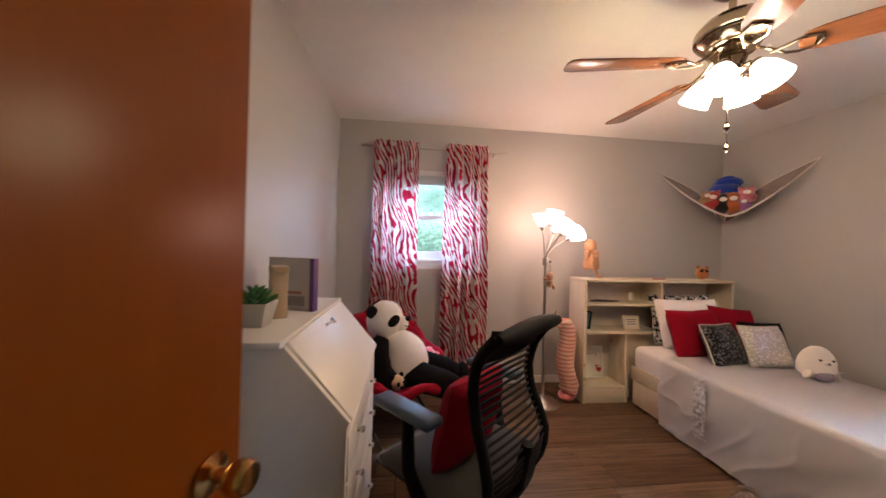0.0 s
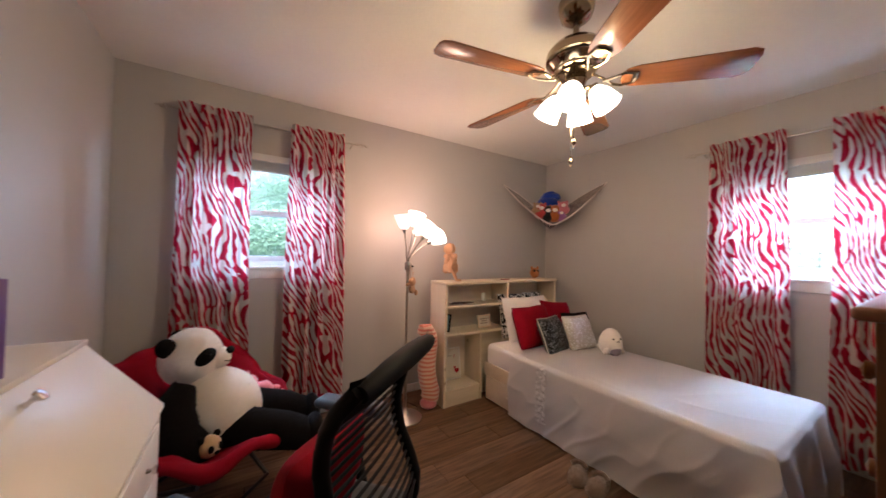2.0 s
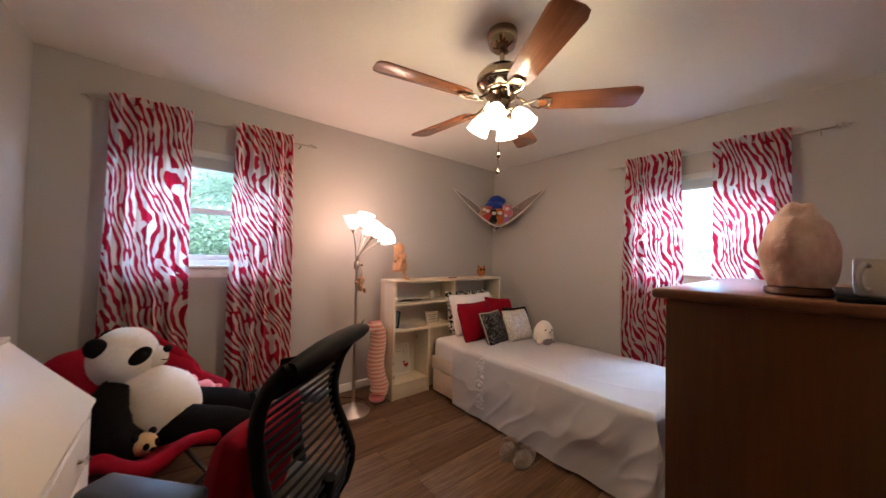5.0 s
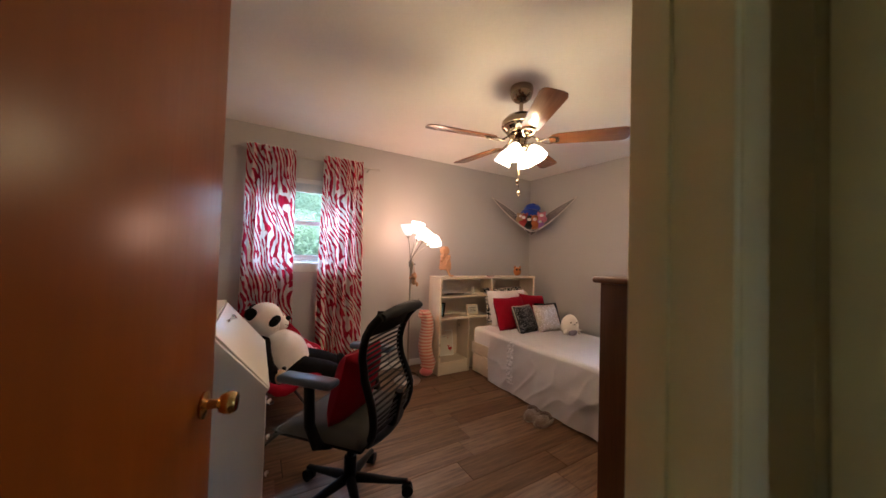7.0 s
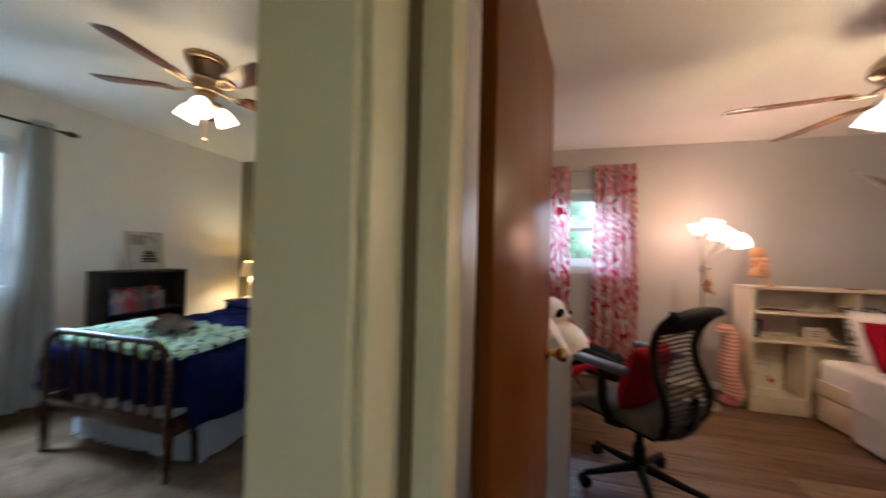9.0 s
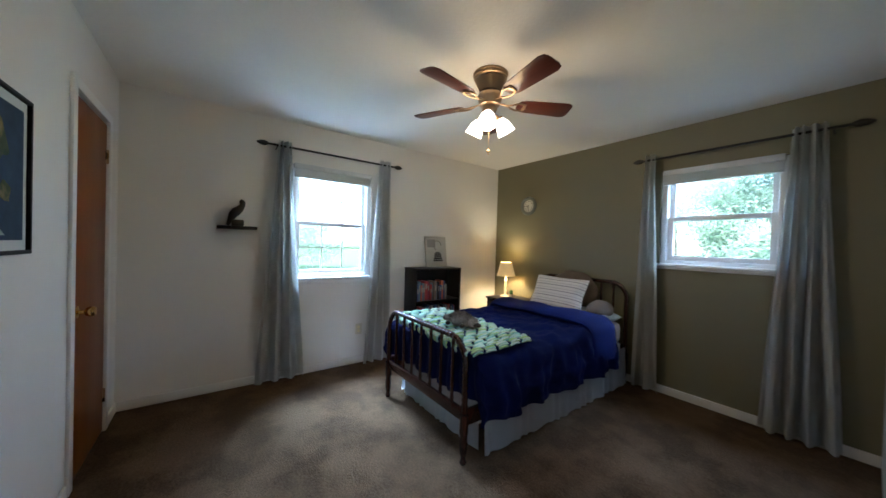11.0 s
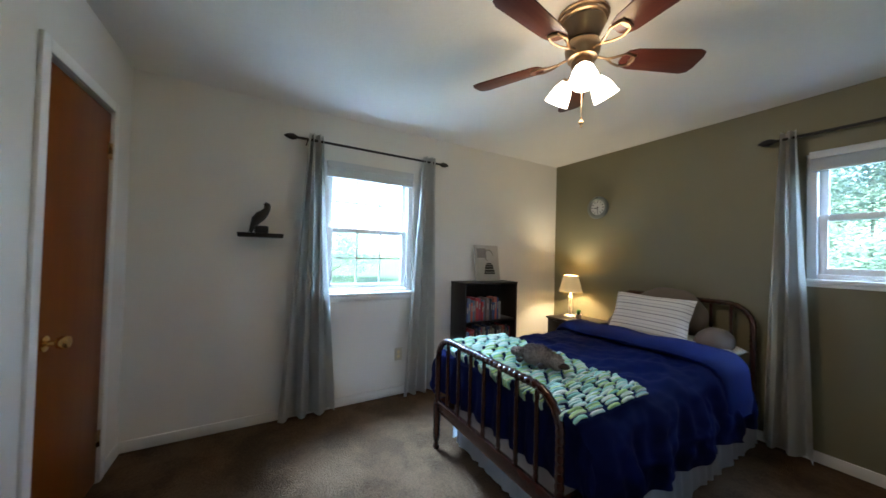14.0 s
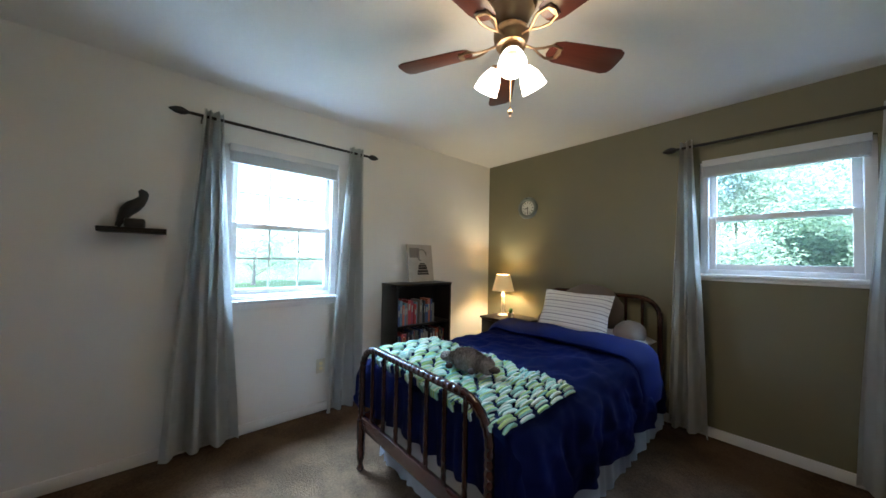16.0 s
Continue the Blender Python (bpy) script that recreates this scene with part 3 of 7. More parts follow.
part("door_leaf", Build().box(2.14, 2.55, -0.262, -0.242, 0.01, 2.03, 0.002), DOOR_WOOD, cl)


def curtain(name, axis, a0, a1, plane, z_top, z_bot, mat, label, folds, amp=0.022, flare=0.0, group="", seed=0.0, pinch=1.0, crisp=1.0, drift=0.0, print_at=(0.0, 0.0), lean=0.0):
    """A hanging curtain panel with folds, running along x or y, in a plane. flare: how far its foot spreads; drift: how far it moves aside; print_at, lean: which piece of the print it is cut from."""
    w = a1 - a0

    def fn(u, v):
        spread = pinch + (1 - pinch) * v
        mid = (a0 + a1) / 2
        a = mid + (u - 0.5) * w * spread + flare * v * (u - 0.5) + drift * v
        ph = u * folds * 2 * math.pi + seed + 0.5 * math.sin(3 * v + seed)
        sw = math.sin(ph)
        d = amp * (0.65 + 0.5 * v) * math.copysign(abs(sw) ** crisp, sw) + 0.006 * math.sin(2.7 * ph + 2 * v)
        a += 0.006 * math.sin(5 * v + 9 * u + seed)
        z = z_top + (z_bot - z_top) * v + (0.004 * math.sin(ph * 1.0) if v == 1 else 0)
        return Vector((a, plane + d, z)) if axis == "x" else Vector((plane + d, a, z))

    b = Build().sheet(fn, int(folds * 14), 26, 0.003, uvs=(w * 1.55, abs(z_top - z_bot)))
    for f in b.bm.faces:
        for lp in f.loops:
            q = lp[b.uv].uv
            q.x, q.y = q.x + print_at[0] + lean * q.y, q.y + print_at[1]
    c = tagged(part(name, b, mat), label, "curtain", group)
    return c


def rod(name, axis, a0, a1, plane, wall, z, r, mat, label, finial, group=""):
    t = thing(name, label, "curtain rod", group=group)

    def P(a, d, zz):
        return (a, d, zz) if axis == "x" else (d, a, zz)

    part("pole", Build().tube([P(a0, plane, z), P(a1, plane, z)], r, 12), mat, t)
    for a in (a0 + 0.06, a1 - 0.06):
        part("bracket", Build().tube([P(a, wall, z - 0.02), P(a, (wall + plane) / 2, z - 0.012), P(a, plane, z - r - 0.002)], 0.005, 8), mat, t)
    for a, s in ((a0, -1), (a1, 1)):
        b = Build()
        if finial == "leaf":
            prof = [(0, 0), (0.009, 0.0), (0.009, 0.012), (0.016, 0.022), (0.024, 0.045), (0.02, 0.075), (0.008, 0.1), (0, 0.108)]
            b.lathe(prof, n=14)
        else:
            b.tube([(0.016 * math.cos(k * 0.52) * (1 - k / 40), 0.016 * math.sin(k * 0.52), 0.002 * k) for k in range(26)], 0.0035, 6)
            b.ball((0, 0, 0.058), 0.007, u=8, v=6)
        turn = pose(0, 0, 0, 0, 90 * s) if axis == "x" else pose(0, 0, 0, -90 * s)
        part("finial", b, mat, t, m=Matrix.Translation(P(a, plane, z)) @ turn)
    return t


rod("curtain_rod", "x", -0.88, 0.34, 2.83, 2.91, 2.185, 0.008, NICKEL, "thin brushed metal curtain rod with wire finials", "wire", "curtain rods")
rod("curtain_rod", "y", 0.02, 1.33, 2.675, 2.756, 2.145, 0.008, NICKEL, "thin brushed metal curtain rod with wire finials", "wire", "curtain rods")
ZL = "red and white zebra-print cotton curtain panel"
for k, (a0, a1, sd) in enumerate(((-0.83, -0.425, 0.3), (-0.185, 0.215, 1.9))):
    curtain("zebra_curtain", "x", a0, a1, 2.808, 2.235, 0.06, ZEBRA, ZL, 4.5, 0.027, 0.03, "zebra curtains", sd, print_at=(3.1 * k + 0.4, 1.7 * k), lean=-0.30 - 0.25 * k)
for k, (a0, a1, sd) in enumerate(((0.20, 0.605, 0.8), (0.805, 1.225, 2.4))):
    curtain("zebra_curtain", "y", a0, a1, 2.653, 2.195, 0.06, ZEBRA, ZL, 4.5, 0.027, 0.03, "zebra curtains", sd, print_at=(7.3 + 2.2 * k, 4.1 * k), lean=0.40 - 0.15 * k)
rod("curtain_rod", "y", -0.30, 0.93, -4.53, -4.62, 2.17, 0.010, BLACK_METAL, "black iron curtain rod with leaf finials", "leaf", "black curtain rods")
rod("curtain_rod", "x", -2.62, -1.44, 2.59, 2.687, 2.16, 0.010, BLACK_METAL, "black iron curtain rod with leaf finials", "leaf", "black curtain rods")
GL = "plain grey grommet curtain panel hanging to the floor"
curtain("grey_curtain", "y", -0.235, -0.130, -4.53, 2.215, 0.03, GREY_DRAPE, GL, 3, 0.050, 0.29, "grey curtains", 0.4, crisp=0.75)
curtain("grey_curtain", "y", 0.757, 0.885, -4.53, 2.215, 0.02, GREY_DRAPE, GL, 3, 0.040, 0.17, "grey curtains", 1.4, crisp=0.75, drift=-0.06)
curtain("grey_curtain", "x", -2.615, -2.525, 2.59, 2.205, 0.03, GREY_DRAPE, GL, 2.5, 0.036, 0.17, "grey curtains", 2.0, crisp=0.75)
curtain("grey_curtain", "x", -1.69, -1.52, 2.59, 2.205, 0.03, GREY_DRAPE, GL, 4, 0.042, 0.22, "grey curtains", 0.9, crisp=0.75)

# ---- pink room: fan and lamp ----
SHADE_GLOW = glow("frosted_glass_lit", (1.0, 0.86, 0.66), 0.6)
BLADE = wood("fan_blade_wood", (0.16, 0.055, 0.022), (0.34, 0.14, 0.06), 0.25, "x", 4.0, 0.6)
FAN_METAL = plain("dark_polished_pewter", (0.34, 0.27, 0.19), 0.16, 1.0, 0.12, 12, 0.03, 120)
BLADE_DARK = wood("dark_fan_blade_wood", (0.055, 0.014, 0.010), (0.12, 0.035, 0.022), 0.3, "x", 4.0, 0.4)


def fan(label, x, y, turn, drop, blade_len, blade_mat, metal, lights, light_turn, energy, chains, hugger=False):
    """A five-blade ceiling fan with a light kit; z = 0 is the ceiling."""
    f = thing("ceiling_fan", label, "ceiling fan", x, y, H)
    if hugger:
        part("canopy", Build().lathe([(0, 0), (0.110, 0), (0.114, -0.005), (0.114, -0.013), (0.105, -0.016), (0.104, -0.019), (0.108, -0.024), (0.108, -0.032), (0.098, -0.037), (0.097, -0.040), (0.101, -0.046), (0.097, -0.056), (0.087, -0.075), (0.078, -0.095), (0.070, -0.112), (0.062, -0.119), (0, -0.12)], n=40), metal, f)
        zb = -0.19
        part("motor_housing", Build().lathe([(0, -0.121), (0.060, -0.1215), (0.070, -0.127), (0.077, -0.140), (0.079, -0.160), (0.075, -0.182), (0.068, -0.19), (0.066, -0.205), (0.05, -0.212), (0, -0.213)], n=36), metal, f)
    else:
        part("canopy", Build().lathe([(0, 0), (0.074, 0), (0.078, -0.012), (0.076, -0.045), (0.074, -0.05), (0.066, -0.075), (0.042, -0.095), (0.022, -0.10), (0, -0.101)], n=36), metal, f)
        part("downrod", Build().cyl((0, 0, -drop + 0.075), 0.013, drop - 0.14, 14), metal, f)
        zb = -drop - 0.115
        part("motor_housing", Build().lathe([(0, -drop + 0.075), (0.035, -drop + 0.075), (0.06, -drop + 0.062), (0.10, -drop + 0.047), (0.122, -drop + 0.022), (0.125, -drop + 0.018), (0.128, -drop + 0.008), (0.128, -drop - 0.015), (0.118, -drop - 0.02), (0.12, -drop - 0.03), (0.10, -drop - 0.05), (0.09, -drop - 0.055), (0.09, -drop - 0.065), (0.075, -drop - 0.07), (0.078, -drop - 0.082), (0.05, -drop - 0.09), (0, -drop - 0.09)], n=40), metal, f)
    n = 5
    for k in range(n):
        a = turn + k * 360 / n
        mk = pose(0, 0, zb, 0, 0, a) @ pose(0, 0, 0, -12, 0, 0)
        outline = [(0.20, -0.045), (0.24, -0.058), (blade_len - 0.04, -0.072), (blade_len - 0.01, -0.06), (blade_len, -0.035), (blade_len, 0.035), (blade_len - 0.01, 0.06), (blade_len - 0.04, 0.072), (0.24, 0.058), (0.20, 0.045), (0.185, 0.02), (0.185, -0.02)]
        bl = part("blade", Build().prism(outline, -0.003, 0.003, 0.001), blade_mat, f, m=mk)
        br = Build()
        br.tube([(0.07, 0.0, 0.004 if hugger else 0.036), (0.11, 0.0, -0.004 if hugger else 0.010), (0.15, 0.018, -0.012), (0.19, 0.036, -0.009), (0.235, 0.026, -0.008), (0.245, 0, -0.008), (0.235, -0.026, -0.008), (0.19, -0.036, -0.009), (0.15, -0.018, -0.012), (0.11, 0.0, -0.008)], 0.0055, 8)
        br.box(0.225, 0.245, -0.03, 0.03, -0.010, -0.0035, 0.002)
        part("blade_bracket", br, metal, bl, "shiny metal blade arm")
    zl = zb - (0.023 if hugger else -0.022)
    part("light_kit", Build().lathe([(0, zl), (0.045, zl), (0.05, zl - 0.02), (0.036, zl - 0.05), (0.04, zl - 0.06), (0.048, zl - 0.075), (0.03, zl - 0.095), (0.012, zl - 0.105), (0, zl - 0.106)], n=28), metal, f)
    for k in range(lights):
        a = light_turn + k * 360 / lights
        mk = pose(0, 0, zl - 0.06, 0, 0, a)
        arm = part("lamp_arm", Build().tube([(0.03, 0, 0), (0.055, 0, 0.006), (0.075, 0, -0.004)], 0.009, 10), metal, f, m=mk)
        tilt = mk @ pose(0.072, 0, 0.0, 0, 180 - 31, 0)
        part("socket", Build().lathe([(0, -0.004), (0.022, -0.002), (0.024, 0.018), (0, 0.02)], n=18), metal, f, m=tilt)
        sh = Build().lathe([(0.024, 0.012), (0.032, 0.024), (0.046, 0.05), (0.054, 0.078), (0.057, 0.10), (0.062, 0.118), (0.060, 0.119), (0.054, 0.10), (0.050, 0.078), (0.042, 0.05), (0.028, 0.026), (0.020, 0.016)], n=26)
        s = part("shade", sh, SHADE_GLOW, f, "lit frosted white glass bell shade", m=tilt @ Matrix.Diagonal((0.96, 0.96, 0.96, 1)))
        s.visible_shadow = False
    for dx, dy, ln in chains:
        c = Build().tube([(dx, dy, zl - 0.09), (dx, dy, zl - ln)], 0.0016, 6)
        ch = part("pull_chain", c, metal, f)
        part("pull_fob", Build().lathe([(0, 0), (0.006, -0.002), (0.004, -0.012), (0.011, -0.02), (0.013, -0.027), (0.006, -0.036), (0.004, -0.04), (0.007, -0.046), (0, -0.05)], n=14), metal, ch, m=Matrix.Translation((dx, dy, zl - ln)))
    lamp_light("fan_bulbs", "POINT", pose(x, y, H + zl - 0.15), energy, BULB, 0.16 if hugger else 0.10)
    return f


fan("five-blade ceiling fan with reddish wood blades and four lit shades", 0.79, 1.118, 24, 0.255, 0.66, BLADE, FAN_METAL, 4, 26, 3.7, [(0.035, 0.045, 0.335), (-0.05, -0.03, 0.285)])
fan("hugger ceiling fan with dark wood blades and three lit shades", -2.842, 0.755, 62, 0.0, 0.56, BLADE_DARK, BRONZE, 3, -50, 1.35, [(0.0, 0.0, 0.265)], True)

# floor lamp with five flexible arms
lamp = thing("floor_lamp", "silver floor lamp with five lit white glass shades", "floor lamp", 0.645, 2.49, 0)
part("base", Build().lathe([(0, 0), (0.13, 0), (0.135, 0.012), (0.125, 0.022), (0.07, 0.035), (0.03, 0.055), (0.014, 0.085), (0, 0.086)], n=36), NICKEL, lamp)
part("pole", Build().cyl((0, 0, 0.08), 0.0125, 1.10, 16), NICKEL, lamp)
part("collar", Build().lathe([(0, 1.16), (0.024, 1.16), (0.026, 1.17), (0.026, 1.21), (0.018, 1.225), (0, 1.226)], n=20), NICKEL, lamp)
part("switch_knob", Build().cyl((0.026, -0.012, 1.19), 0.006, 0.016, 10, pose(0, 0, 0, 0, 90, 0)), BLACK_PLASTIC, lamp)
PINK_GLOW = glow("pink_glass_lit", (1.0, 0.62, 0.50), 0.2)
LAMP_GLOW = glow("white_glass_lit", (1.0, 0.84, 0.66), 0.4)
# tip of each arm, the way its shade leans (degrees), colour
for k, (tx, ty, tz, lean, way, g) in enumerate(((-0.045, -0.02, 1.46, -6, 0, PINK_GLOW), (0.055, 0.03, 1.49, 14, 0, LAMP_GLOW), (0.09, -0.06, 1.415, 40, -20, LAMP_GLOW), (0.20, 0.03, 1.385, 62, 0, LAMP_GLOW), (0.11, 0.09, 1.44, 35, 40, LAMP_GLOW))):
    arm = Build().tube([(0, 0, 1.21), (tx * 0.15 - 0.008, ty * 0.2, 1.26), (tx * 0.5, ty * 0.6, 1.33 + 0.25 * (tz - 1.40)), (tx, ty, tz)], 0.0055, 8)
    arm_ob = part("arm", arm, NICKEL, lamp)
    mm = pose(tx, ty, tz, 0, 0, way) @ pose(0, 0, 0, 0, lean, 0)
    part("socket", Build().lathe([(0, -0.012), (0.014, -0.01), (0.021, 0.02), (0, 0.03)], n=16), NICKEL, arm_ob, m=mm)
    s = part("shade", Build().lathe([(0.018, 0.015), (0.034, 0.03), (0.05, 0.065), (0.062, 0.105), (0.065, 0.118), (0.062, 0.118), (0.058, 0.105), (0.046, 0.066), (0.03, 0.034), (0.014, 0.018)], n=26), g, arm_ob, "lit white glass tulip shade", m=mm @ Matrix.Diagonal((1.14, 1.14, 1.12, 1)))
    s.visible_shadow = False
lamp_light("floor_lamp_bulbs", "POINT", pose(0.715, 2.47, 1.56), 1.5, (1.0, 0.50, 0.30), 0.10)
part("cord", Build().tube([(0.11, 0.02, 0.012), (0.17, 0.10, 0.006), (0.13, 0.22, 0.006), (0.02, 0.30, 0.008), (-0.05, 0.39, 0.05), (-0.05, 0.412, 0.28)], 0.003, 6), BLACK_PLASTIC, lamp, "thin power cord")

# ---- pink room: furniture ----
PINE = wood("whitewashed_pine", (0.56, 0.46, 0.33), (0.74, 0.64, 0.50), 0.45, "z", 3.0, knots=True)
PINE_X = wood("whitewashed_pine_long", (0.58, 0.48, 0.36), (0.76, 0.67, 0.53), 0.45, "x", 3.0)
PINE_BACK = wood("whitewashed_back_panel", (0.60, 0.52, 0.42), (0.72, 0.64, 0.54), 0.5, "x", 2.0)
SHEET = cloth("white_bed_linen", (0.84, 0.81, 0.82), 0.04, 0.9, 500, 0.05, 0.2, 3)

hb = thing("bookcase_headboard", "whitewashed pine bookcase headboard with open shelves", "headboard", 0, 0, 0)
X0, X1, Y0, Y1 = 0.986, 2.40, 2.464, 2.715
part("side_panel", Build().box(X0, X0 + 0.024, Y0, Y1, 0, 1.03, 0.002), PINE, hb)
part("side_panel", Build().box(X1 - 0.024, X1, Y0, Y1, 0, 1.03, 0.002), PINE, hb)
part("back_panel", Build().box(X0 + 0.024, X1 - 0.024, Y1 - 0.012, Y1 - 0.002, 0.02, 1.03), PINE_BACK, hb)
part("top_board", Build().box(X0 - 0.004, X1 + 0.004, Y0 - 0.006, Y1, 1.03, 1.052, 0.003), PINE_X, hb)
part("divider", Build().box(1.70, 1.722, Y0 + 0.01, Y1 - 0.012, 0.845, 1.03, 0.002), PINE, hb)
part("shelf", Build().box(X0 + 0.024, 1.70, Y0 + 0.005, Y1 - 0.012, 0.825, 0.845, 0.002), PINE_X, hb)
part("shelf", Build().box(1.70, X1 - 0.024, Y0 + 0.11, Y1 - 0.012, 0.825, 0.845, 0.002), PINE_X, hb)
part("shelf", Build().box(X0 + 0.024, 1.70, Y0 + 0.005, Y1 - 0.012, 0.585, 0.607, 0.002), PINE_X, hb)
part("divider", Build().box(1.372, 1.394, Y0 + 0.002, Y1 - 0.012, 0.0, 0.585, 0.002), PINE, hb)
part("front_panel", Build().box(1.394, X1 - 0.024, Y0 + 0.09, Y0 + 0.108, 0.0, 0.584, 0.002), PINE_X, hb)
part("front_panel", Build().box(1.702, X1 - 0.024, Y0 + 0.09, Y0 + 0.108, 0.586, 0.824, 0.002), PINE_X, hb)
part("shelf", Build().box(X0 + 0.024, 1.372, Y0 + 0.004, Y1 - 0.012, 0.115, 0.135, 0.002), PINE_X, hb)
part("plinth", Build().box(X0 + 0.024, 1.372, Y0 + 0.006, Y0 + 0.024, 0.0, 0.115, 0.002), PINE_X, hb)

BX0, BX1, BY0, BY1 = 1.405, 2.26, 0.625, 2.445
bed = thing("captain_bed", "whitewashed pine platform bed with drawers, white mattress", "bed", 0, 0, 0)
part("side_board", Build().box(BX0, BX0 + 0.024, BY0, BY1, 0.22, 0.335, 0.003), PINE_X, bed)
part("bed_base", Build().box(BX0 + 0.024, BX1, BY0, BY1, 0.02, 0.30, 0.003), PINE_X, bed)
for k in range(3):
    y1 = BY1 - 0.02 - k * 0.61
    dr = part("drawer", Build().box(BX0 + 0.003, BX0 + 0.0235, y1 - 0.585, y1, 0.02, 0.212, 0.004), PINE_X, bed)
    part("drawer_knob", Build().lathe([(0, 0), (0.008, 0), (0.007, 0.008), (0.014, 0.015), (0.015, 0.022), (0, 0.027)], n=14), PINE, dr, m=pose(BX0 + 0.003, y1 - 0.29, 0.12, 0, -90, 0))
part("mattress", Build().box(BX0 + 0.01, BX1 - 0.01, BY0, BY1 - 0.005, 0.302, 0.50, 0.045, seg=4), SHEET, bed, "white sheeted mattress")


def fold_noise(p, s):
    return noise.noise(Vector(p) * s)


def drape_cover(b, x0, x1, y0, y1, top, left, right, foot, amp=0.012, head=0.0, nu=90, nv=110, freq=7.0, seed=0.0, r=0.05, foot_at=0):
    """A bedcover that lies on a bed and hangs over its two long sides and its foot end (at y0). Lengths of the overhang in metres."""
    wl, wr, wf = left, right, foot
    W, L = (x1 - x0), (y1 - y0)
    tot_u, tot_v = wl + W + wr, wf + L

    def over(s, edge):
        # distance past an edge: rounds over and falls
        if s <= 0:
            return 0.0, 0.0
        if s < r * 1.57:
            a = s / r
            return r * math.sin(a), r * (1 - math.cos(a))
        return r, r + (s - r * 1.57)

    def fn(u, v):
        su, sv = u * tot_u - wl, v * tot_v - wf
        ou, du = over(max(-su, su - W), 0)
        ov, dv = over(-sv, 0)
        x = x0 + min(max(su, 0), W) + (ou if su > W else -ou if su < 0 else 0)
        y = y0 + max(sv, 0) - ov
        z = top - max(du, dv)
        n1 = fold_noise((su * freq * 0.45, sv * freq * 0.45, seed), 1.0)
        crease = (1 - abs(noise.noise(Vector((su * 2.6 + 0.7 * sv, sv * 2.2 - 0.5 * su, seed + 3.1))))) ** 9
        z += 0.35 * amp * n1 + 0.003 * crease if du + dv < r else 0
        if du > 0.02:
            k = min(1, du / 0.25)
            slant = sv - 0.9 * du
            deep = (0.5 + 0.45 * math.exp(-max(sv, 0) / 0.35)) * amp
            x += (1 if su > W else -1) * (1.5 * deep * k * math.sin(slant * freq * 2.0 + 3.0 * n1 + seed) + 1.3 * deep * k * noise.noise(Vector((slant * 4.0, du * 1.8, seed + 1.7))) + 0.009 * k * (1 - abs(noise.noise(Vector((slant * 6.0, du * 2.5 + sv, seed + 5.1))))) ** 6 + 0.012 * k)
        if dv > 0.02:
            k = min(1, dv / 0.25)
            y -= amp * 3.0 * k * math.sin(su * freq * 2.2 + 2.5 * n1) + 0.03 * k
        return Vector((x, y, max(z, 0.012)))

    b.sheet(fn, nu, nv, 0.006, uvs=(tot_u, tot_v))
    return b


cover = tagged(part("bedspread", drape_cover(Build(), BX0 + 0.0, BX1 + 0.0, BY0 + 0.0, 2.09, 0.512, 0.505, 0.30, 0.50, 0.0085, freq=8.0, nu=200, nv=240, r=0.035), SHEET), "white cotton bedspread with a lace band, hanging to the floor", "bedspread")

# tall chest beside the door
CHEST = wood("stained_pine_chest", (0.085, 0.030, 0.008), (0.17, 0.066, 0.020), 0.42, "z", 3.0, 0.2, knots=True)
CHEST_TOP = wood("stained_pine_top", (0.13, 0.05, 0.025), (0.24, 0.10, 0.05), 0.3, "x", 3.0, 0.4)
ch = thing("chest_of_drawers", "tall brown-stained pine chest of drawers", "dresser", 0, 0, 0)
CX0, CX1, CY0, CY1, CZ = 0.445, 1.30, -0.15, 0.305, 1.19
part("side_panel", Build().box(CX0, CX0 + 0.022, CY0, CY1, 0, CZ, 0.003), CHEST, ch)
part("side_panel", Build().box(CX1 - 0.022, CX1, CY0, CY1, 0, CZ, 0.003), CHEST, ch)
part("back_panel", Build().box(CX0 + 0.022, CX1 - 0.022, CY0, CY0 + 0.012, 0.05, CZ), CHEST, ch)
part("carcass", Build().box(CX0 + 0.022, CX1 - 0.022, CY0 + 0.012, CY1 - 0.024, 0.05, CZ), CHEST, ch)
part("plinth", Build().box(CX0 + 0.022, CX1 - 0.022, CY1 - 0.024, CY1 - 0.006, 0, 0.08, 0.003), CHEST, ch)
part("top_board", Build().box(CX0 - 0.022, CX1 + 0.022, CY0, CY1 + 0.024, CZ, CZ + 0.024, 0.009, seg=3), CHEST_TOP, ch)
for k in range(5):
    z0 = 0.09 + k * 0.219
    d = part("drawer", Build().box(CX0 + 0.028, CX1 - 0.028, CY1 - 0.022, CY1 - 0.001, z0, z0 + 0.208, 0.006), CHEST, ch)
    for x in (0.30, 0.70) if k < 4 else (0.22, 0.78):
        part("drawer_knob", Build().lathe([(0, 0), (0.010, 0), (0.009, 0.01), (0.018, 0.018), (0.019, 0.026), (0, 0.033)], n=14), CHEST, d, m=pose(CX0 + x * (CX1 - CX0) if k != 9 else 0, CY1 - 0.001, z0 + 0.105, -90, 0, 0))

